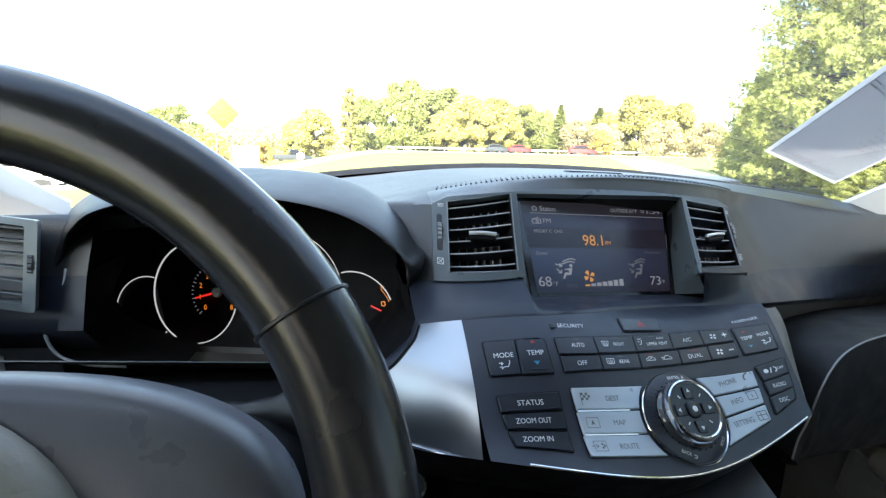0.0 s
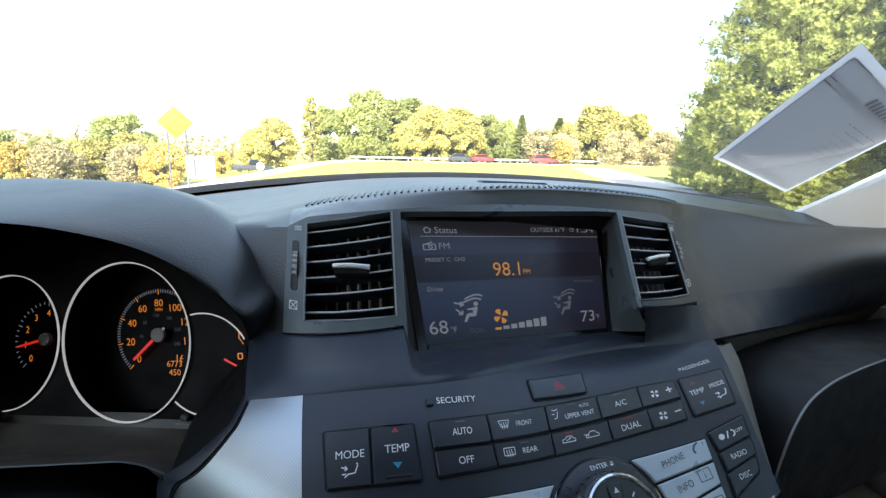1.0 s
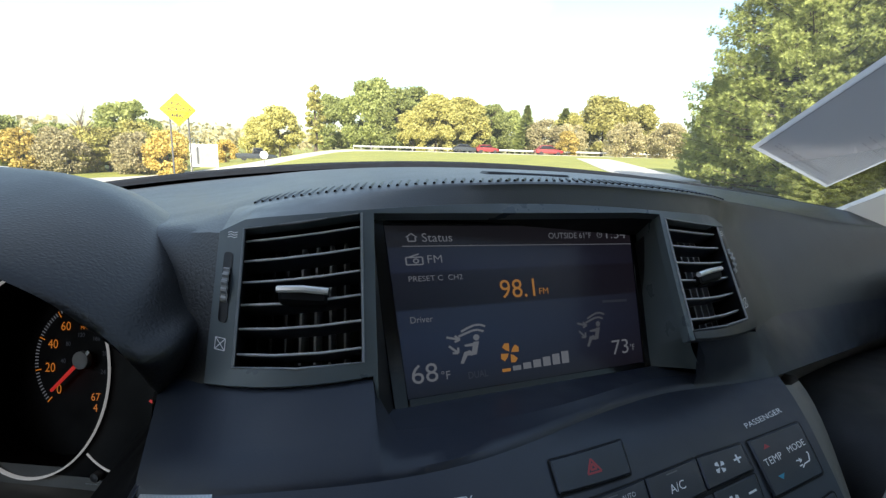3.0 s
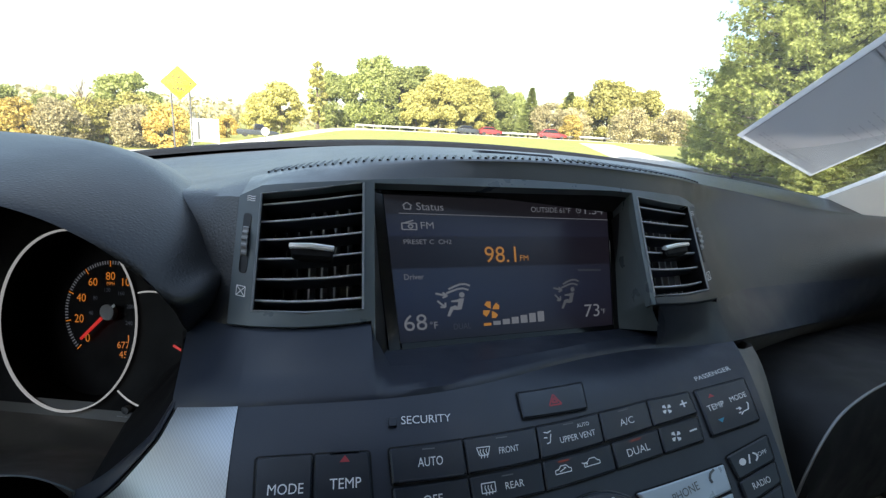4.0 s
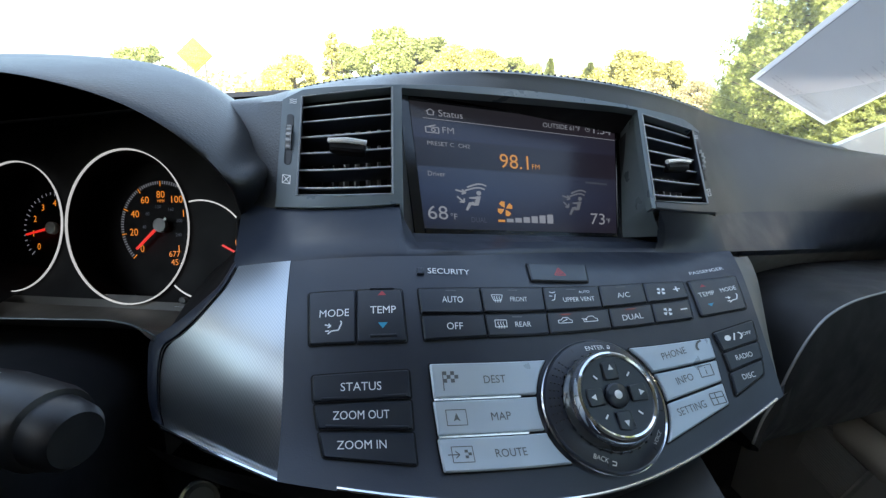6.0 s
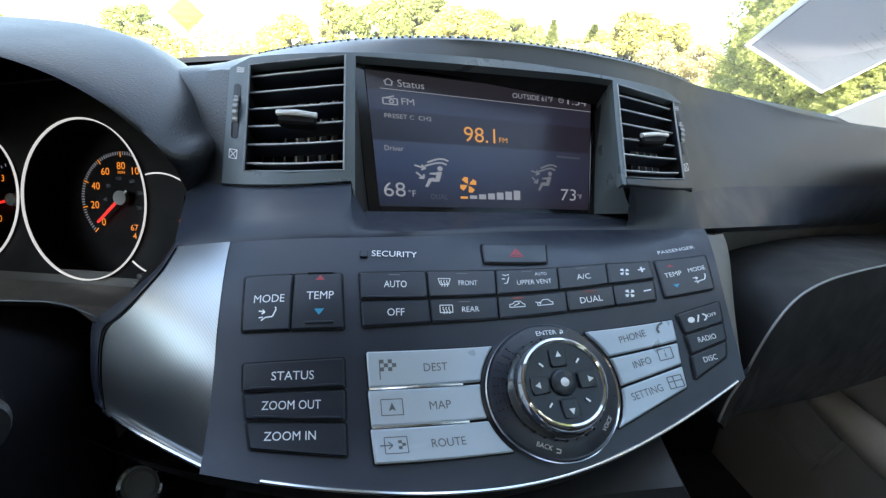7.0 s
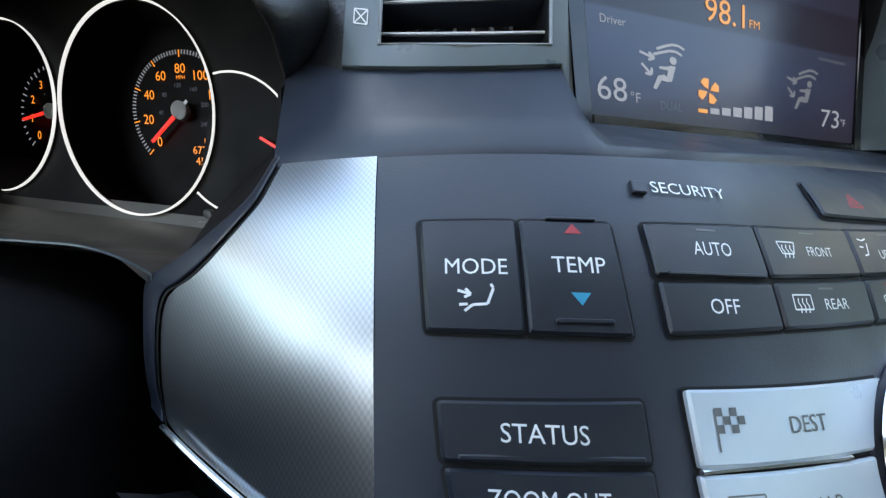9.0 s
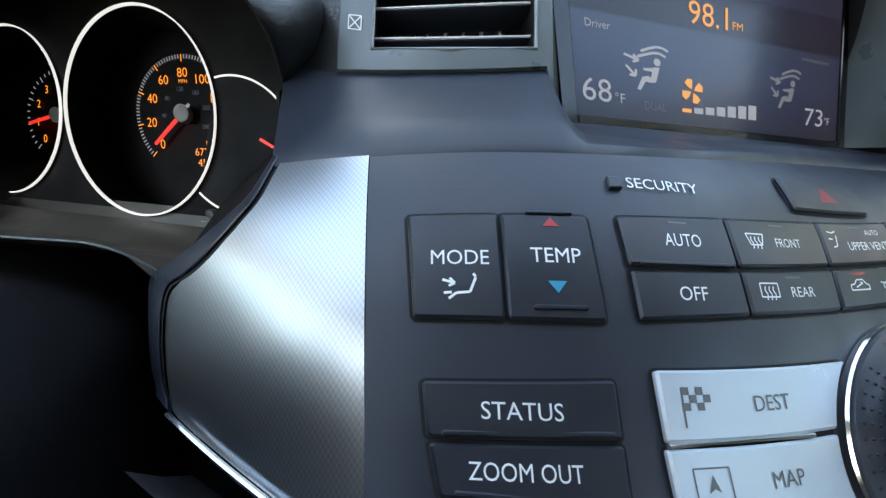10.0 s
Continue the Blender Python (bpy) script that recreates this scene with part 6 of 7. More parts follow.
def build_column():
    c = thing("steering_column", (-0.40, 0.05, 1.0), "black plastic steering column shroud", "steering column")
    mb = Mb()
    rows = []
    for k in range(9):
        y = lerp(-0.09, 0.15, k / 8)
        zc = 1.021 - (0.22 if y < 0.11 else 0.35) * (y - 0.11)
        hw, hh = lerp(0.09, 0.143, min(k / 3, 1)), 0.062
        ring = rounded([(-hw, -hh), (hw, -hh), (hw * 1.0, hh * 0.75), (hw * 0.75, hh), (-hw * 0.75, hh), (-hw, hh * 0.75)], 0.02, 4)
        s = 0.72 if k == 0 else (0.93 if k == 1 else 1.0)
        rows.append([(-0.372 + x * s, y + 0.03, zc + z * s) for x, z in ring])
    mb.grid(rows[::-1], close_v=True)
    o = len(mb.v)
    part("shroud", mb, NIGHT, c)
    edge = [cowl_edge(lerp(-0.55, -0.2165, 1 - (1 - k / 40) ** 1.5)) for k in range(41)] + [(-0.2158, 0.121, 1.084), (-0.2155, 0.119, 1.074)]
    # pale tube painted for the light that the cowl's edge reflects
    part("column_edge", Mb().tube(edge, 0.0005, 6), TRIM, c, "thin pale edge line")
    run = [Vector(p) + Vector((0.012, 0.042, -0.006)) for p in ((-0.36, 0.047, 1.094), (-0.300, 0.017, 1.104), (-0.277, 0.007, 1.110), (-0.270, 0.003, 1.112), (-0.240, -0.013, 1.115), (-0.222, -0.023, 1.116), (-0.2195, -0.0245, 1.116), (-0.219, -0.025, 1.116), (-0.212, -0.029, 1.116), (-0.2095, -0.0305, 1.116))]
    stalk = part("stalk", Mb().tube(run, [0.006, 0.007, 0.010, 0.0135, 0.0150, 0.0146, 0.0138, 0.0120, 0.0112, 0.0090], 28), BLACK, c, "dark wiper stalk with white marks")
    a, b = run[3], run[7]
    d = (b - a).normalized()
    u = d.cross(Vector((0, 0, 1))).normalized()
    v = u.cross(d)

    def S(x, y, h):
        r = 0.0152 + h
        return tuple(a + d * (x + 0.015) + r * (math.cos(y) * v + math.sin(y) * u))

    marks = Mb()
    for y in (0.1, 0.45, 0.8, 1.15):
        strokes(marks, [[(0.008, y), (0.008, y + 0.16)], [(0.005, y + 0.05), (0.011, y + 0.05)]], 0.0015, S, 0.0004)
    strokes(marks, [[(0.016, -0.2), (0.016, 1.4)]], 0.002, S, 0.0004)
    part("marking", marks, LEGEND, stalk, "white printed marks")
    part("ignition_ring", Mb().lathe([(0.0095, -0.05), (0.0098, -0.002), (0.0100, 0.001), (0.0092, 0.002), (0.0080, 0.0005), (0.0078, -0.003)], lambda x, y, h: (-0.1805 + x, 0.060 + 0.55 * y - 0.83 * h, 1.036 + 0.83 * y + 0.55 * h), 32), CHROME, c, "chrome ring of the ignition lock")
    part("lock_barrel", Mb().lathe([(0.0078, -0.003), (0.006, -0.0015), (0.0, -0.001)], lambda x, y, h: (-0.1805 + x, 0.060 + 0.55 * y - 0.83 * h, 1.036 + 0.83 * y + 0.55 * h), 28), TAUPE, c, "grey barrel of the ignition lock")
    return c


build_column()


# ---- centre console below the panel ----
def build_console():
    con = thing("centre_console", (0, 0.0, 0.5), "dark centre console below the control panel", "console")
    mb = Mb()
    rows = []
    for k, (y, z, hw) in enumerate(((0.14, 1.03, 0.15), (0.06, 1.00, 0.15), (0.03, 0.93, 0.15), (-0.02, 0.84, 0.14), (-0.15, 0.76, 0.13), (-0.5, 0.72, 0.13), (-1.0, 0.72, 0.13))):
        rows.append([(-0.02 - hw - 0.01, y + 0.02, 0.38), (-0.02 - hw, y, z - 0.03), (-0.02 - hw + 0.02, y, z), (-0.02 + hw - 0.02, y, z), (-0.02 + hw, y, z - 0.03), (-0.02 + hw + 0.01, y + 0.02, 0.38)])
    mb.grid(rows)
    part("body", mb, BLACK, con)
    return con


build_console()


# ---- a printed sheet held behind the windscreen ----
def build_sheet():
    O, ex, ey = Vector((0.449, 0.516, 1.276)), Vector((0.675 - 0.437, 0.565 - 0.48, 1.221 - 1.279)), Vector((0.382 - 0.437, 0.236 - 0.48, 1.39 - 1.279))

    def S(u, v, h):
        n = ex.cross(ey).normalized()
        return tuple(O + ex * u + ey * v + n * (h + 0.004 * math.sin(3 * u) * math.sin(2.4 * v)))

    def thin(name, c, let):
        k = Nodes(name)
        k.put(Base_Color=col(c), Roughness=0.8)
        tl, mix = k.n("BsdfTranslucent"), k.n("MixShader")
        tl.inputs[0].default_value = col(c)
        mix.inputs[0].default_value = let
        k.l(k.b.outputs[0], mix.inputs[1])
        k.l(tl.outputs[0], mix.inputs[2])
        k.l(mix.outputs[0], k.t.nodes["Material Output"].inputs["Surface"])
        return k.m

    sh = tagged(part("paper_sheet", Mb().grid([[S(i / 10, j / 10, 0) for j in range(11)] for i in range(11)]), thin("thin_paper", (0.75, 0.75, 0.76), 0.5)), "white printed paper sheet seen from behind, on the windscreen", "paper sheet")
    ink, pale_ink = thin("grey_ink", (0.40, 0.40, 0.43), 0.5), thin("pale_ink", (0.52, 0.52, 0.55), 0.5)
    field = thin("grey_tint", (0.62, 0.62, 0.64), 0.55)
    for sgn in (-1, 1):
        hh = 0.0006 * sgn
        mb = Mb()
        mb.grid([[S(lerp(0.045, 0.955, i / 8), lerp(0.03, 0.95, j / 8), hh) for j in range(9)] for i in range(9)])
        if sgn > 0:
            part("tinted_field", mb, field, sh, "grey printed field")
        bars, small = Mb(), Mb()
        rnd = random.Random(4)
        strokes(bars, [[(0.955, 0.03), (0.955, 0.93), (0.93, 0.95), (0.07, 0.95), (0.045, 0.93), (0.045, 0.03)]], 0.007, S, 2.2 * hh)
        strokes(bars, [[(0.05, 0.80), (0.95, 0.80)], [(0.05, 0.83), (0.95, 0.83)]], 0.007, S, 2.2 * hh)
        for i in range(9):
            x = 0.45 + 0.045 * i
            strokes(bars, [[(x, 0.84), (x + 0.02, 0.90)]], 0.02, S, 2.2 * hh)
        for r in range(7):
            y = 0.72 - r * 0.05
            x = 0.5 + 0.1 * rnd.random()
            while x < 0.85:
                d = 0.03 + 0.06 * rnd.random()
                strokes(bars if r < 2 else small, [[(x, y), (x + d, y)]], 0.006, S, 2.2 * hh)
                x += d + 0.02
        faint = Mb()
        for i in range(14):
            strokes(faint, [[(0.12 + 0.05 * i, 0.10), (0.12 + 0.05 * i + 0.02 + 0.022 * rnd.random(), 0.10)]], 0.008, S, 2.2 * hh)
            strokes(faint, [[(0.12 + 0.05 * i, 0.125), (0.12 + 0.05 * i + 0.02 + 0.022 * rnd.random(), 0.125)]], 0.006, S, 2.2 * hh)
        part("fine_print", small, pale_ink, sh, "pale bars of unreadable print")
        part("fine_print", faint, pale_ink, sh, "pale bars of unreadable print")
        part("print", bars, ink, sh, "grey bars of unreadable print")


build_sheet()


# ---- outdoors ----
def land(x, y):
    """The lie of the land: level near the car, rising gently ahead and falling away to the left."""
    d = math.hypot(x, y)
    t = min(max((d - 22) / 60, 0), 1)
    s, k = min(max((2 - x) / 22, 0), 1), min(max((d - 12) / 35, 0), 1)
    fall = 2.7 * s * s * (3 - 2 * s) * k * k * (3 - 2 * k) if y > -20 else 0
    return 0.95 * t * t * (3 - 2 * t) - fall + 0.03 * noise.noise(Vector((x * 0.05, y * 0.05, 0)))


def build_ground():
    def spread(n, near, far):
        out = [near * i for i in range(n)]
        k = near
        while out[-1] < far:
            k *= 1.22
            out.append(out[-1] + k)
        return [-v for v in reversed(out[1:])] + out

    xs, ys = spread(28, 2.0, 2500), spread(28, 2.0, 2500)
    mb = Mb().grid([[(x, y, land(x, y)) for y in ys] for x in xs])
    tagged(part("ground", mb, GRASS), "sunlit mown autumn grass", "grass", kind="structure")

    def ribbon(name, line, wide, label, lift=0.03):
        pts = curve(line, len(line) * 10)
        rows = []
        for i, (x, y) in enumerate(pts):
            a, b = Vector(pts[max(i - 1, 0)]), Vector(pts[min(i + 1, len(pts) - 1)])
            s = Vector((-(b - a).y, (b - a).x)).normalized()
            width = wide(i / (len(pts) - 1)) if callable(wide) else wide
            rows.append([(x + s.x * width * k, y + s.y * width * k, land(x + s.x * width * k, y + s.y * width * k) + (lift if abs(k) < 0.49 else -0.1)) for k in (-0.5, -0.48, -0.32, -0.16, 0, 0.16, 0.32, 0.48, 0.5)])
        tagged(part(name, Mb().grid(rows[::-1]), CONCRETE), label, "road", kind="structure")

    ribbon("road", [(-95, -2), (-62, 16), (-36, 30), (-19, 42), (-10, 56), (-3, 68), (9, 80), (30, 80), (60, 72), (120, 48)], lambda u: lerp(30, 9, min(u / 0.55, 1)), "pale concrete road that bends away ahead")
    ribbon("pavement", [(30, 55), (19, 28), (14, 17), (10.5, 9), (9, 2), (8.5, -20)], 4.0, "pale drive beside the pine trees", 0.04)
    ribbon("road", [(-70, -8), (-25, 6), (-9, 18.5), (-3, 12), (0, 2), (0, -30)], 7.0, "pale concrete lane on which the car stands", 0.05)


build_ground()


def crown_mesh(rnd, blobs, count, size, squash=0.7):
    """Leaf clumps strewn over the outsides of several blobs, in uneven patches."""
    v, f = [], []
    total = sum(b[3] ** 2 for b in blobs)
    for bx, by, bz, br in blobs:
        for _ in range(int(count * br * br / total)):
            d = Vector((rnd.gauss(0, 1), rnd.gauss(0, 1), rnd.gauss(0, 1))).normalized()
            r = br * (0.35 + 0.85 * rnd.random() ** 0.7) * (1 + 0.22 * noise.noise(d * 2.4 + Vector((bx, by, bz))))
            c = Vector((bx, by, bz)) + Vector((d.x * r, d.y * r, d.z * r * squash))
            n = (0.55 * d + Vector((rnd.gauss(0, 1), rnd.gauss(0, 1), rnd.gauss(0, 1))).normalized()).normalized()
            a = n.orthogonal().normalized()
            q = rnd.random() * 6.28
            a = (Matrix.Rotation(q, 3, n) @ a)
            b = n.cross(a)
            s = size * (0.5 + rnd.random())
            o = len(v)
            v += [tuple(c + a * s), tuple(c + (a * 0.2 + b * 0.75) * s), tuple(c - a * s * 0.9 + n * 0.25 * s), tuple(c + (-a * 0.1 - b * 0.75) * s)]
            f.append((o, o + 1, o + 2, o + 3))
    return v, f


def leaf_part(name, v, f, mat, parent):
    me = bpy.data.meshes.new(name)
    me.from_pydata(v, [], f)
    me.materials.append(mat)
    ob = new(name, me)
    ob.parent = parent
    ob.matrix_parent_inverse = parent_world(parent).inverted()
    return ob


def limbs(mb, rnd, height, base, spread):
    mb.tube([(0, 0, -0.3), (0.02 * height, 0, 0.25 * height), (-0.01 * height, 0.01 * height, 0.6 * height), (0, 0, 0.92 * height)], [base, base * 0.75, base * 0.45, base * 0.1], 8)
    for i in range(9):
        a, z = i * 2.4 + rnd.random(), height * lerp(0.25, 0.8, i / 8)
        r = spread * lerp(0.9, 0.45, i / 8)
        mb.tube([(0, 0, z), (0.5 * r * math.cos(a), 0.5 * r * math.sin(a), z + 0.10 * height), (r * math.cos(a), r * math.sin(a), z + 0.16 * height)], [base * 0.4, base * 0.22, base * 0.06], 6)


def broadleaf(label, mat, seed, height, width, count, leafsize, low=0.12):
    rnd = random.Random(seed)
    t = thing("tree", (0, 0, 0), label, "tree")
    mb = Mb()
    limbs(mb, rnd, height, 0.022 * height, width * 0.42)
    part("trunk", mb, BARK, t)
    blobs = []
    for i in range(64):
        z = height * lerp(low, 0.88, rnd.random() ** 0.8)
        k = (z / height - low) / (0.9 - low)
        reach = width * 0.36 * math.sin(math.pi * min(0.18 + 0.76 * k, 1)) ** 0.8
        a = rnd.random() * 6.28
        r = width * (0.06 + 0.10 * rnd.random())
        blobs.append((reach * math.cos(a), reach * math.sin(a), z, r))
    v, f = crown_mesh(rnd, blobs, count, leafsize)
    leaf_part("crown", v, f, mat, t)
    return t


def conifer(label, seed, height, width, count, size):
    rnd = random.Random(seed)
    t = thing("tree", (0, 0, 0), label, "conifer")
    mb = Mb()
    mb.tube([(0, 0, -0.3), (0, 0, height)], [0.02 * height, 0.02], 8)
    part("trunk", mb, BARK, t)
    v, f = [], []
    for _ in range(count):
        z = height * rnd.random() ** 0.75 * 0.98 + 0.2
        a = rnd.random() * 6.28
        r = width / 2 * (1 - z / height * 0.95) * (0.4 + 0.7 * rnd.random())
        c = Vector((r * math.cos(a), r * math.sin(a), z))
        d = Vector((math.cos(a), math.sin(a), -0.3 + 0.5 * rnd.random()))
        s = d.cross(Vector((0, 0, 1))).normalized()
        o = len(v)
        k = size * (0.6 + 0.8 * rnd.random())
        v += [tuple(c - d * k), tuple(c + s * k * 0.5), tuple(c + d * k), tuple(c - s * k * 0.5 - Vector((0, 0, 0.2 * k)))]
        f.append((o, o + 1, o + 2, o + 3))
    leaf_part("crown", v, f, GREEN_LEAF, t)
    return t


def pine(label, seed, height, width, boughs, tufts):
    """A white pine: boughs in whorls, each set with tufts of long soft needles."""
    rnd = random.Random(seed)
    t = thing("pine_tree", (0, 0, 0), label, "pine tree", group="pines beside the drive")
    wood = Mb()
    wood.tube([(0, 0, -0.3), (0.03, 0, height * 0.5), (0, 0, height)], [0.20, 0.13, 0.02], 10)
    v, f = [], []
    for i in range(boughs):
        z = height * lerp(0.03, 0.97, (i + rnd.random()) / boughs)
        a = i * 2.399 + 0.4 * rnd.random()
        k = z / height
        reach = width / 2 * (0.75 + 0.25 * math.sin(math.pi * min(k * 1.6, 1))) * max(1 - k, 0.04) ** 0.55 * (0.77 + 0.32 * rnd.random())
        up = 0.10 + 0.28 * k
        p0, p1 = Vector((0, 0, z)), Vector((reach * math.cos(a), reach * math.sin(a), z + up * reach))
        pm = (p0 + p1) / 2 - Vector((0, 0, 0.06 * reach))
        wood.tube([p0, pm, p1], [0.035, 0.022, 0.006], 5)
        for j in range(tufts):
            q = 0.30 + 0.70 * rnd.random() ** 0.7
            side = (rnd.random() - 0.5) * reach * 0.66 * (1.2 - q)
            c = p0.lerp(pm, q * 2) if q < 0.5 else pm.lerp(p1, q * 2 - 1)
            c = c + Vector((-math.sin(a), math.cos(a), 0)) * side + Vector((0, 0, 0.24 * (rnd.random() - 0.4)))
            out = Vector((math.cos(a), math.sin(a), 0.55)) + 0.5 * Vector((rnd.gauss(0, 1), rnd.gauss(0, 1), rnd.gauss(0, 1)))
            out.normalize()
            s1 = out.orthogonal().normalized()
            s2 = out.cross(s1)
            ln = 0.09 + 0.08 * rnd.random()
            for m in range(9):
                b = m * 0.698 + rnd.random()
                d = (out * (0.35 + 0.55 * rnd.random()) + s1 * math.cos(b) + s2 * math.sin(b)).normalized()
                w = d.cross(out)
                w = w.normalized() * 0.011 if w.length > 1e-4 else s1 * 0.011
                o = len(v)
                v += [tuple(c - w), tuple(c + d * ln), tuple(c + w)]
                f.append((o, o + 1, o + 2))
            # the tuft's heart, a small closed fan
            o = len(v)
            v += [tuple(c + s1 * 0.05), tuple(c + s2 * 0.05 + out * 0.04), tuple(c - s1 * 0.05), tuple(c - s2 * 0.05 + out * 0.04)]
            f.append((o, o + 1, o + 2, o + 3))
    part("trunk", wood, BARK, t)
    leaf_part("crown", v, f, PINE_LEAF, t)
    return t


def place(ob, x, y, turn=0.0, k=1.0, kz=None):
    ob.matrix_basis = Matrix.Translation((x, y, land(x, y))) @ Matrix.Rotation(turn, 4, "Z") @ Matrix.Diagonal((k, k, kz or k, 1))
    return ob


def again(ob, x, y, turn=0.0, k=1.0, kz=None):
    m = Matrix.Translation((x, y, land(x, y))) @ Matrix.Rotation(turn, 4, "Z")
    c = copy_thing(ob, m)
    c.matrix_basis = m @ Matrix.Diagonal((k, k, kz or k, 1))
    return c


def build_trees():
    big = broadleaf("large green broadleaf tree on the far side of the road", GREEN_LEAF, 11, 14.5, 13.5, 20000, 0.26, 0.03)
    place(big, 6, 103)
    again(big, 16, 108, 2.0, 0.98)
    again(big, -1.5, 112, 4.1, 0.82)
    again(big, 31, 101, 1.0, 0.72)
    again(big, 26, 106, 3.0, 0.80)
    again(big, 11, 101, 5.2, 0.86)
    again(big, 36, 104, 0.4, 0.66)
    yel = broadleaf("yellow-green autumn broadleaf tree beyond the road", YELLOW_LEAF, 23, 11.5, 10.5, 16000, 0.23, 0.03)
    place(yel, 18, 95)
    again(yel, 24.5, 97, 2.2, 0.98)
    again(yel, 52, 92, 1.1, 1.10)
    again(yel, 57, 88, 3.9, 0.92)
    again(yel, 13.5, 94, 5.0, 0.7)
    again(yel, -9.6, 82, 0.6, 0.74, 0.72)
    again(yel, -12.4, 83, 2.9, 0.62, 0.60)
    again(yel, -22, 60, 1.9, 0.52, 0.50)
    again(yel, -26, 57, 4.4, 0.50, 0.42)
    again(yel, 21, 93, 3.6, 0.82)
    again(yel, 46, 95, 0.2, 0.8)
    again(yel, -24, 58, 3.4, 0.45, 0.42)
    mid = broadleaf("green roadside tree with thinning leaves", GREEN_LEAF, 37, 8.5, 7.5, 12000, 0.18, 0.03)
    place(mid, -23.5, 62, 0, 0.98)
    again(mid, -33, 56, 1.4, 0.70)
    again(mid, -37, 53, 3.0, 0.85)
    again(mid, -28.5, 60, 2.2, 0.60)
    again(mid, -43, 50, 0.5, 0.9)
    again(mid, -20, 61, 4.0, 0.45)
    again(mid, -31, 62, 5.0, 0.62)
    again(mid, -48, 44, 3.5, 1.0)
    orange = broadleaf("small tree with orange autumn leaves", ORANGE_LEAF, 41, 4.6, 4.6, 6000, 0.13, 0.02)
    place(orange, -17.2, 54)
    again(orange, -30, 54, 2.0, 0.95)
    again(orange, 40.5, 84, 1.0, 1.0)
    again(orange, -18.5, 86, 3.3, 0.85)
    again(orange, -33.5, 110, 0.7, 1.25)
    brush = broadleaf("thin brown brush with few leaves", BROWN_LEAF, 53, 7.5, 9.0, 10000, 0.17, 0.02)
    for x, y, a, k in ((38.5, 90, 0, 0.95), (44, 90, 1.3, 0.85), (60, 82, 2.1, 0.9), (51, 70, 3.3, 0.78), (46, 74, 4.6, 0.8), (65, 70, 5.5, 0.9), (-20.5, 56, 0.9, 0.6), (-27, 55, 2.7, 0.62), (-40, 50, 2.2, 0.8)):
        place(brush, x, y, a, k) if (x, y) == (38.5, 90) else again(brush, x, y, a, k)
    poplar = broadleaf("slender half-bare poplar with yellow leaves", YELLOW_LEAF, 67, 13, 3.6, 1500, 0.28, 0.12)
    place(poplar, -4.6, 94)
    con = conifer("dark spruce at the edge of the far trees", 71, 11, 6, 2600, 0.45)
    place(con, 35.5, 92, 0, 1.0, 0.85)
    again(con, 44.5, 94, 1.0, 1.1, 0.85)
    # a bare tree
    rnd = random.Random(5)
    bare = thing("bare_tree", (0, 0, 0), "leafless grey tree behind the brush", "tree")
    mb = Mb()
    limbs(mb, rnd, 6.6, 0.11, 2.0)
    for i in range(46):
        a, z, r = rnd.random() * 6.28, 2.0 + 3.6 * rnd.random(), 0.4 + 1.2 * rnd.random()
        mb.tube([(0.3 * r * math.cos(a), 0.3 * r * math.sin(a), z), (r * math.cos(a + 0.2), r * math.sin(a + 0.2), z + 0.9 + 0.5 * rnd.random())], [0.028, 0.008], 4)
    part("trunk", mb, BARK, bare)
    place(bare, -25.4, 56)
    p = pine("tall white pine with soft green needles beside the drive", 83, 11.5, 8.0, 460, 105)
    place(p, 14.6, 13.4)
    again(p, 16.4, 8.4, 2.0, 1.05)
    again(p, 20.0, 17.5, 4.0, 1.0)
    again(p, 13.2, 4.0, 1.0, 0.95)
    for x, y, a, k in ((15.6, 17.2, 0.7, 0.42), (12.2, 10.2, 2.2, 0.32), (17.8, 21.0, 3.1, 0.5)):
        again(p, x, y, a, k, k * 0.9)
    # far woods that close the horizon
    rnd = random.Random(9)
    blobs = []
    for i in range(150):
        a = radians(-100 + 200 * i / 149 + rnd.random())
        d = 170 + 70 * rnd.random()
        blobs.append((d * math.sin(a), d * math.cos(a), 2.0 + 2.5 * rnd.random(), 4.5 + 3 * rnd.random()))
    v, f = crown_mesh(rnd, blobs, 16000, 0.9)
    me = bpy.data.meshes.new("far_woods")
    me.from_pydata(v, [], f)
    me.materials.append(BROWN_LEAF)
    tagged(new("far_woods", me), "hazy brown and green woods along the horizon", "woods", kind="stuff")


build_trees()


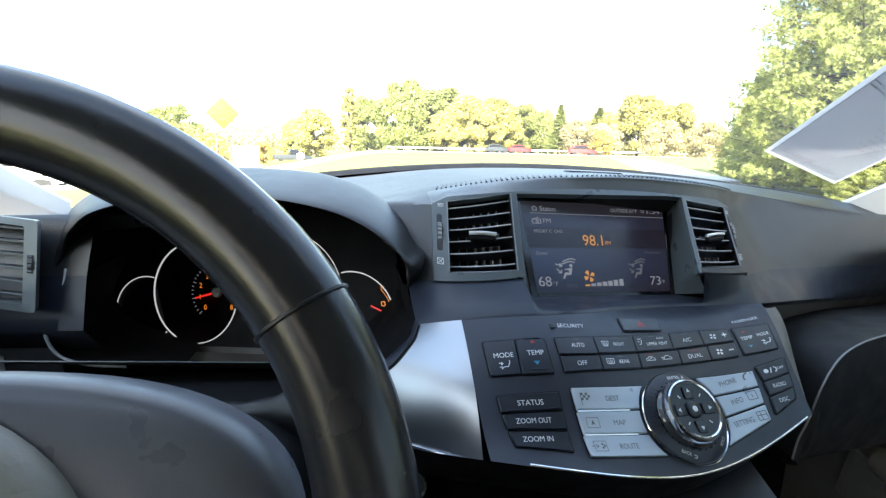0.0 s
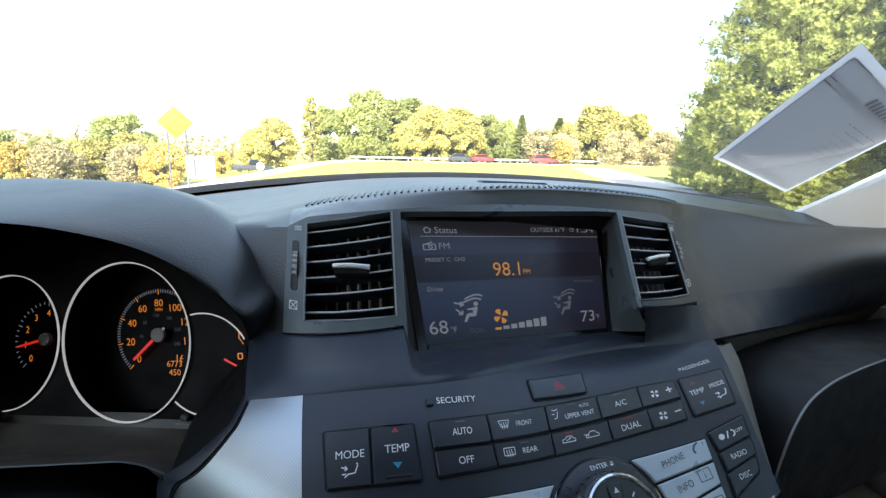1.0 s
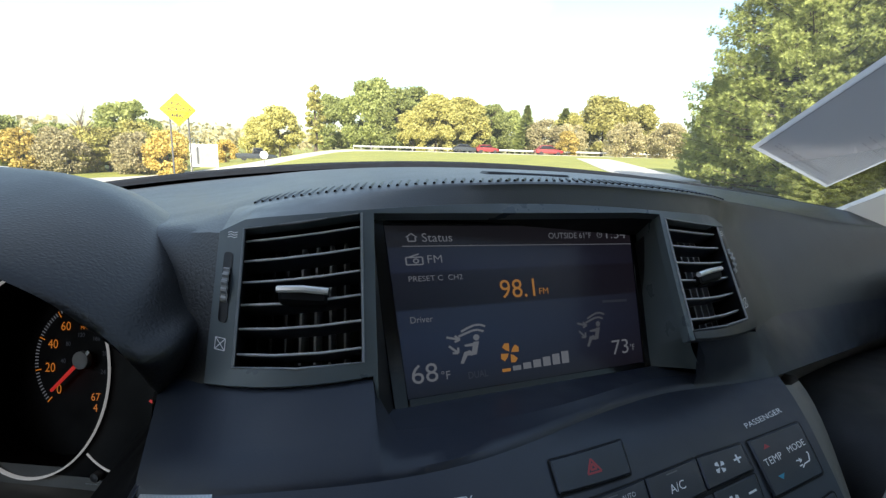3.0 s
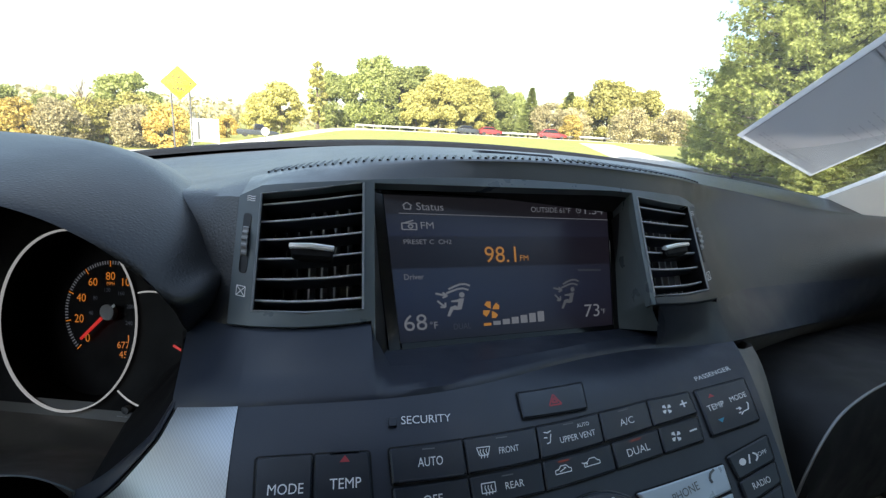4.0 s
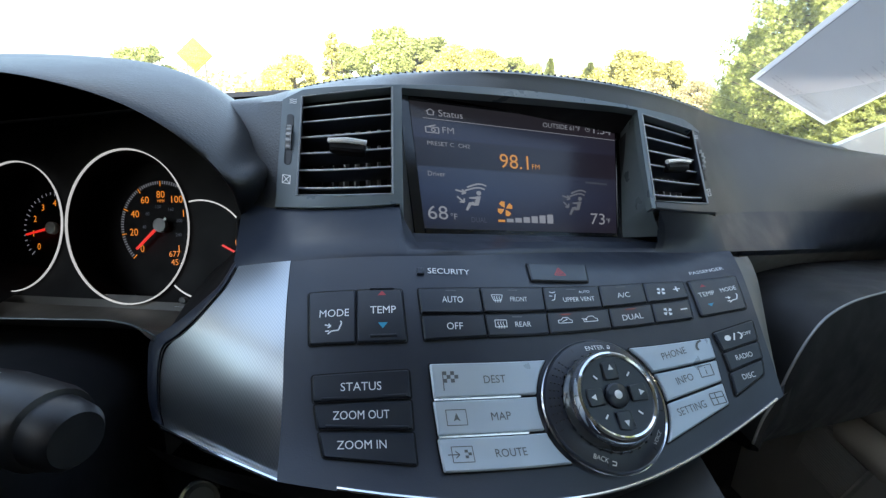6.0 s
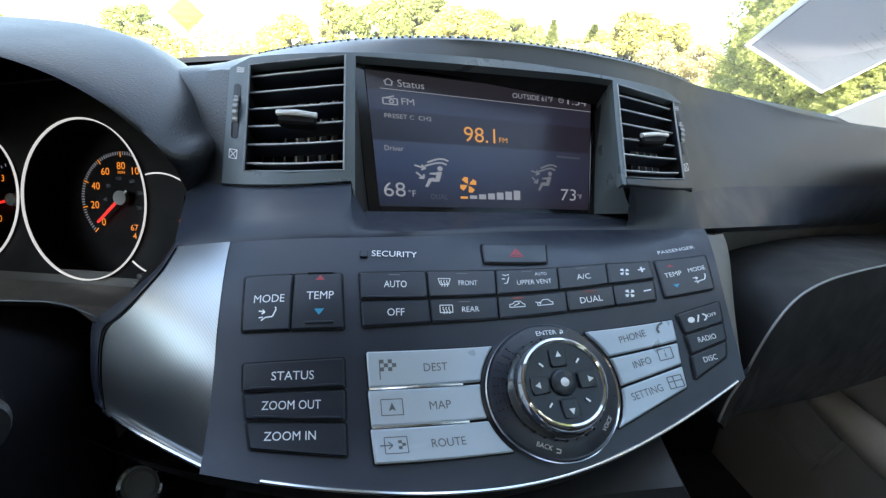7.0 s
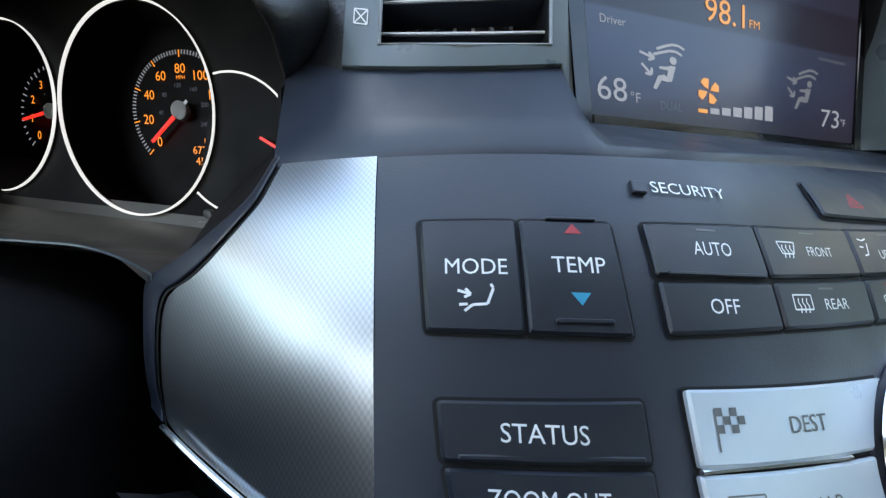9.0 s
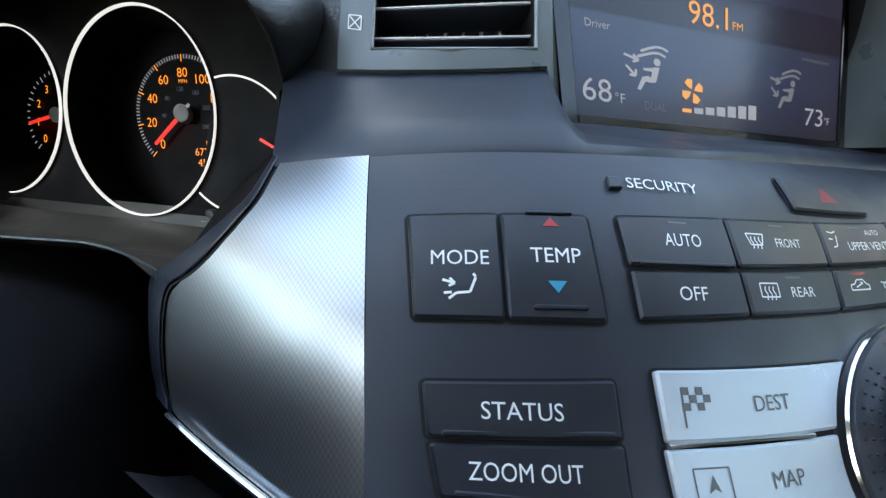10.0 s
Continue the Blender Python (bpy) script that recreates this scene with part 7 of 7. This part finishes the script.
def build_signs():
    s = thing("road_sign", (-5.35, 18.0, 0.0), "yellow diamond roadworks sign on two posts", "road sign")
    yaw = 0.28

    def F(x, z, h):
        return (-5.35 + x * math.cos(yaw) + h * math.sin(yaw) * -1, 18.0 + x * math.sin(yaw) * 1 - h * math.cos(yaw), z)

    r = 0.54
    part("panel", Mb().prism(rounded([(0, 2.33 - r), (r, 2.33), (0, 2.33 + r), (-r, 2.33)], 0.05), 0.0, 0.03, 0.006, F), SIGN_YELLOW, s, "yellow diamond panel")
    edge = Mb()
    q = r - 0.05
    strokes(edge, [[(0, 2.33 - q), (q, 2.33), (0, 2.33 + q), (-q, 2.33), (0, 2.33 - q)]], 0.02, F, 0.034)
    part("border", edge, SIGN_BLACK, s)
    for word, z, w in (("ROAD", 2.52, 0.34), ("CONSTRUCTION", 2.33, 0.84), ("AHEAD", 2.14, 0.40)):
        text("lettering", word, F, 0, z, 0.135, SIGN_BLACK, s, 0.042, width=w)
    for x in (-0.27, 0.27):
        part("post", Mb().tube([F(x, -0.6, -0.03), F(x, 2.2, -0.03)], 0.028, 8), STEEL, s)
    b = thing("notice_board", (-4.9, 18.6, 0.0), "pale notice board on two white posts", "notice board")

    def N(x, z, h):
        return (-4.80 + x * 0.80, 18.6 + 0.20 * x - h, 0.08 + 0.87 * z)

    part("panel", Mb().prism([(-0.5, 0.42), (0.5, 0.42), (0.5, 1.32), (-0.5, 1.32)], 0, 0.05, 0.008, N), WHITE_PAINT, b)
    part("sheet", Mb().prism([(-0.40, 0.52), (0.42, 0.52), (0.42, 1.20), (-0.40, 1.20)], 0.05, 0.056, 0.002, N), surface("grey_notice", (0.22, 0.225, 0.23), None, 0.7), b, "grey notice sheet")
    for x in (-0.5, 0.5):
        part("post", Mb().tube([N(x, -0.1, -0.03), N(x, 1.34, -0.03)], 0.035, 8), WHITE_PAINT, b)
    st = thing("round_sign", (-7.2, 49, land(-7.2, 49)), "small round white sign on a thin post", "road sign")
    z0 = land(-7.2, 49)
    part("panel", Mb().lathe([(0.36, -0.02), (0.36, 0.02), (0.0, 0.025)], lambda x, y, h: (-7.2 + x, 49 - h, z0 + 0.95 + y), 28), WHITE_PAINT, st)
    part("post", Mb().tube([(-7.2, 49.04, z0 - 0.1), (-7.2, 49.04, z0 + 1.2)], 0.03, 6), STEEL, st)
    g = thing("guard_rail", (30, 86, land(30, 86)), "long pale guard rail beside the far road", "guard rail")
    rail = curve([(2, 83.5), (12, 86.5), (30, 86.0), (58, 79), (85, 68)], 40)
    part("rail", Mb().grid([[(x, y, land(x, y) + 0.45), (x, y - 0.05, land(x, y) + 0.6), (x, y, land(x, y) + 0.75)] for x, y in rail]), STEEL_PALE, g)
    for x, y in rail[::2]:
        part("post", Mb().tube([(x, y + 0.1, land(x, y) - 0.1), (x, y + 0.1, land(x, y) + 0.7)], 0.06, 5), STEEL_PALE, g)


STEEL_PALE = surface("galvanised_rail", (0.42, 0.42, 0.42), (0.36, 0.36, 0.36), 0.5, metal=0.4)
build_signs()


def build_car(x, y, turn, paint, label, kind_name, long=4.6, tall=1.45, bed=False):
    c = thing(kind_name, (0, 0, 0), label, "car" if not bed else "pickup truck", group="vehicles on the far road")
    L, W = long / 2, 0.9

    def loft(sections):
        mb = Mb()
        rows = []
        for px, z0, z1, w in sections:
            rows.append([(px, -w, z0), (px, -w * 1.02, lerp(z0, z1, 0.5)), (px, -w * 0.9, z1), (px, w * 0.9, z1), (px, w * 1.02, lerp(z0, z1, 0.5)), (px, w, z0)])
        mb.grid(rows, close_v=True)
        n = len(mb.v)
        mb.f += [tuple(range(6)), tuple(reversed(range(n - 6, n)))]
        return mb

    part("body", loft([(-L, 0.45, 0.75, 0.75), (-L + 0.15, 0.3, 0.92, W), (-L * 0.4, 0.28, 0.97, W), (L * 0.35, 0.28, 0.95, W), (L * 0.8, 0.3, 0.85, W), (L, 0.42, 0.68, 0.75)]), paint, c)
    if bed:
        part("cab", loft([(-L * 0.2, 0.9, 0.95, 0.85), (-L * 0.12, 0.9, tall, 0.75), (L * 0.22, 0.9, tall, 0.75), (L * 0.45, 0.9, 0.96, 0.85)]), paint, c)
        part("glazing", loft([(-L * 0.17, 1.0, 1.05, 0.87), (-L * 0.115, 1.0, tall - 0.1, 0.79), (L * 0.21, 1.0, tall - 0.1, 0.79), (L * 0.40, 1.0, 1.03, 0.87)]), GLOSS, c)
    else:
        part("cab", loft([(-L * 0.85, 0.9, 0.95, 0.85), (-L * 0.55, 0.9, tall, 0.72), (L * 0.15, 0.9, tall, 0.72), (L * 0.5, 0.9, 0.95, 0.85)]), paint, c)
        part("glazing", loft([(-L * 0.80, 0.98, 1.0, 0.87), (-L * 0.545, 0.98, tall - 0.09, 0.765), (L * 0.145, 0.98, tall - 0.09, 0.765), (L * 0.46, 0.98, 1.0, 0.87)]), GLOSS, c)
    for px in (-L * 0.62, L * 0.62):
        for py in (-0.82, 0.82):
            part("wheel", Mb().lathe([(0.0, 0.11), (0.2, 0.11), (0.33, 0.09), (0.34, 0.0), (0.33, -0.09), (0.0, -0.1)], lambda a, b, h, px=px, py=py: (px + a, py + h, 0.34 + b), 20), RUBBER, c)
    c.matrix_basis = Matrix.Translation((x, y, land(x, y) + 0.03)) @ Matrix.Rotation(turn, 4, "Z")
    return c


build_car(-11.5, 72, 0.25, DARK_PAINT, "dark pickup truck beside the road", "pickup_truck", 5.4, 1.75, True)
build_car(-33, 47, 0.5, SILVER_PAINT, "silver car beside the roadside trees", "car", 4.4)
build_car(24.2, 80.6, 0.02, RED_PAINT, "red car on the far road", "car", 4.0, 1.4)
build_car(20.4, 80.8, 0.05, DARK_PAINT, "dark car on the far road", "car", 4.0, 1.4)
build_car(34.8, 79.2, -0.1, RED_PAINT, "dark red estate car on the far road", "car", 4.8, 1.6)
build_car(-14.5, 21.0, 0.25, WHITE_PAINT, "white car parked beyond the lane", "car", 4.7)


def build_house():
    h = thing("house", (-31, 39, 0), "brown brick house with a red gabled roof", "house")
    O = Vector((-31, 39, land(-31, 39)))
    rot = Matrix.Rotation(0.5, 3, "Z")

    def B(lo, hi):
        mb = Mb().box(lo, hi, 0)
        mb.v = [tuple(O + rot @ Vector(p)) for p in mb.v]
        return mb

    part("wall", B((-5, -4, -0.2), (5, 4, 2.3)), BRICK_WALL, h)
    roof = Mb()
    rp = [(-5.4, -4.5, 2.2), (5.4, -4.5, 2.2), (5.4, 0, 4.4), (-5.4, 0, 4.4), (5.4, 4.5, 2.2), (-5.4, 4.5, 2.2)]
    roof.add([O + rot @ Vector(p) for p in rp] + [O + rot @ Vector((x, y, z + 0.15)) for x, y, z in rp], [(0, 1, 2, 3), (3, 2, 4, 5), (6, 7, 8, 9), (9, 8, 10, 11), (0, 1, 7, 6), (5, 4, 10, 11), (1, 2, 8, 7), (2, 4, 10, 8)])
    part("roof", roof, BRICK_RED, h, "red shingled roof")
    for x in (-2.5, 2.0):
        win = part("window", B((x, -4.06, 0.9), (x + 1.2, -3.98, 1.9)), WHITE_PAINT, h)
        part("pane", B((x + 0.08, -4.08, 0.98), (x + 1.12, -4.05, 1.82)), GLOSS, win)


build_house()


# ---- lettering ----
def finish_texts():
    jobs = []
    for job in TEXTS:
        cu = bpy.data.curves.new("lettering", "FONT")
        cu.body, cu.size, cu.resolution_u = job[1], 1.0, 3
        cu.offset = 0.034 if job[6] is SIGN_BLACK else 0.0
        jobs.append((new("lettering", cu), job))
    dg = bpy.context.evaluated_depsgraph_get()
    done = []
    for ob, job in jobs:
        me = bpy.data.meshes.new_from_object(ob.evaluated_get(dg))
        done.append((ob, me, job))
    for ob, me, (name, words, fn, cx, cy, height, mat, parent, h, width, turn, align) in done:
        cu = ob.data
        bpy.data.objects.remove(ob)
        bpy.data.curves.remove(cu)
        if not me.vertices:
            continue
        xs, ys = [v.co.x for v in me.vertices], [v.co.y for v in me.vertices]
        x0, x1, y0, y1 = min(xs), max(xs), min(ys), max(ys)
        k = height / (y1 - y0)
        kx = width / (x1 - x0) if width else k * 0.95
        mid = (x0 + x1) / 2 if align == "C" else x0
        c, s = math.cos(turn), math.sin(turn)
        for v in me.vertices:
            u, w = (v.co.x - mid) * kx, (v.co.y - (y0 + y1) / 2) * k
            v.co = fn(cx + c * u - s * w, cy + s * u + c * w, h)
        me.materials.clear()
        me.materials.append(mat)
        me.name = name
        t = new(name, me)
        t.parent = parent
        t.matrix_parent_inverse = parent_world(parent).inverted()


finish_texts()
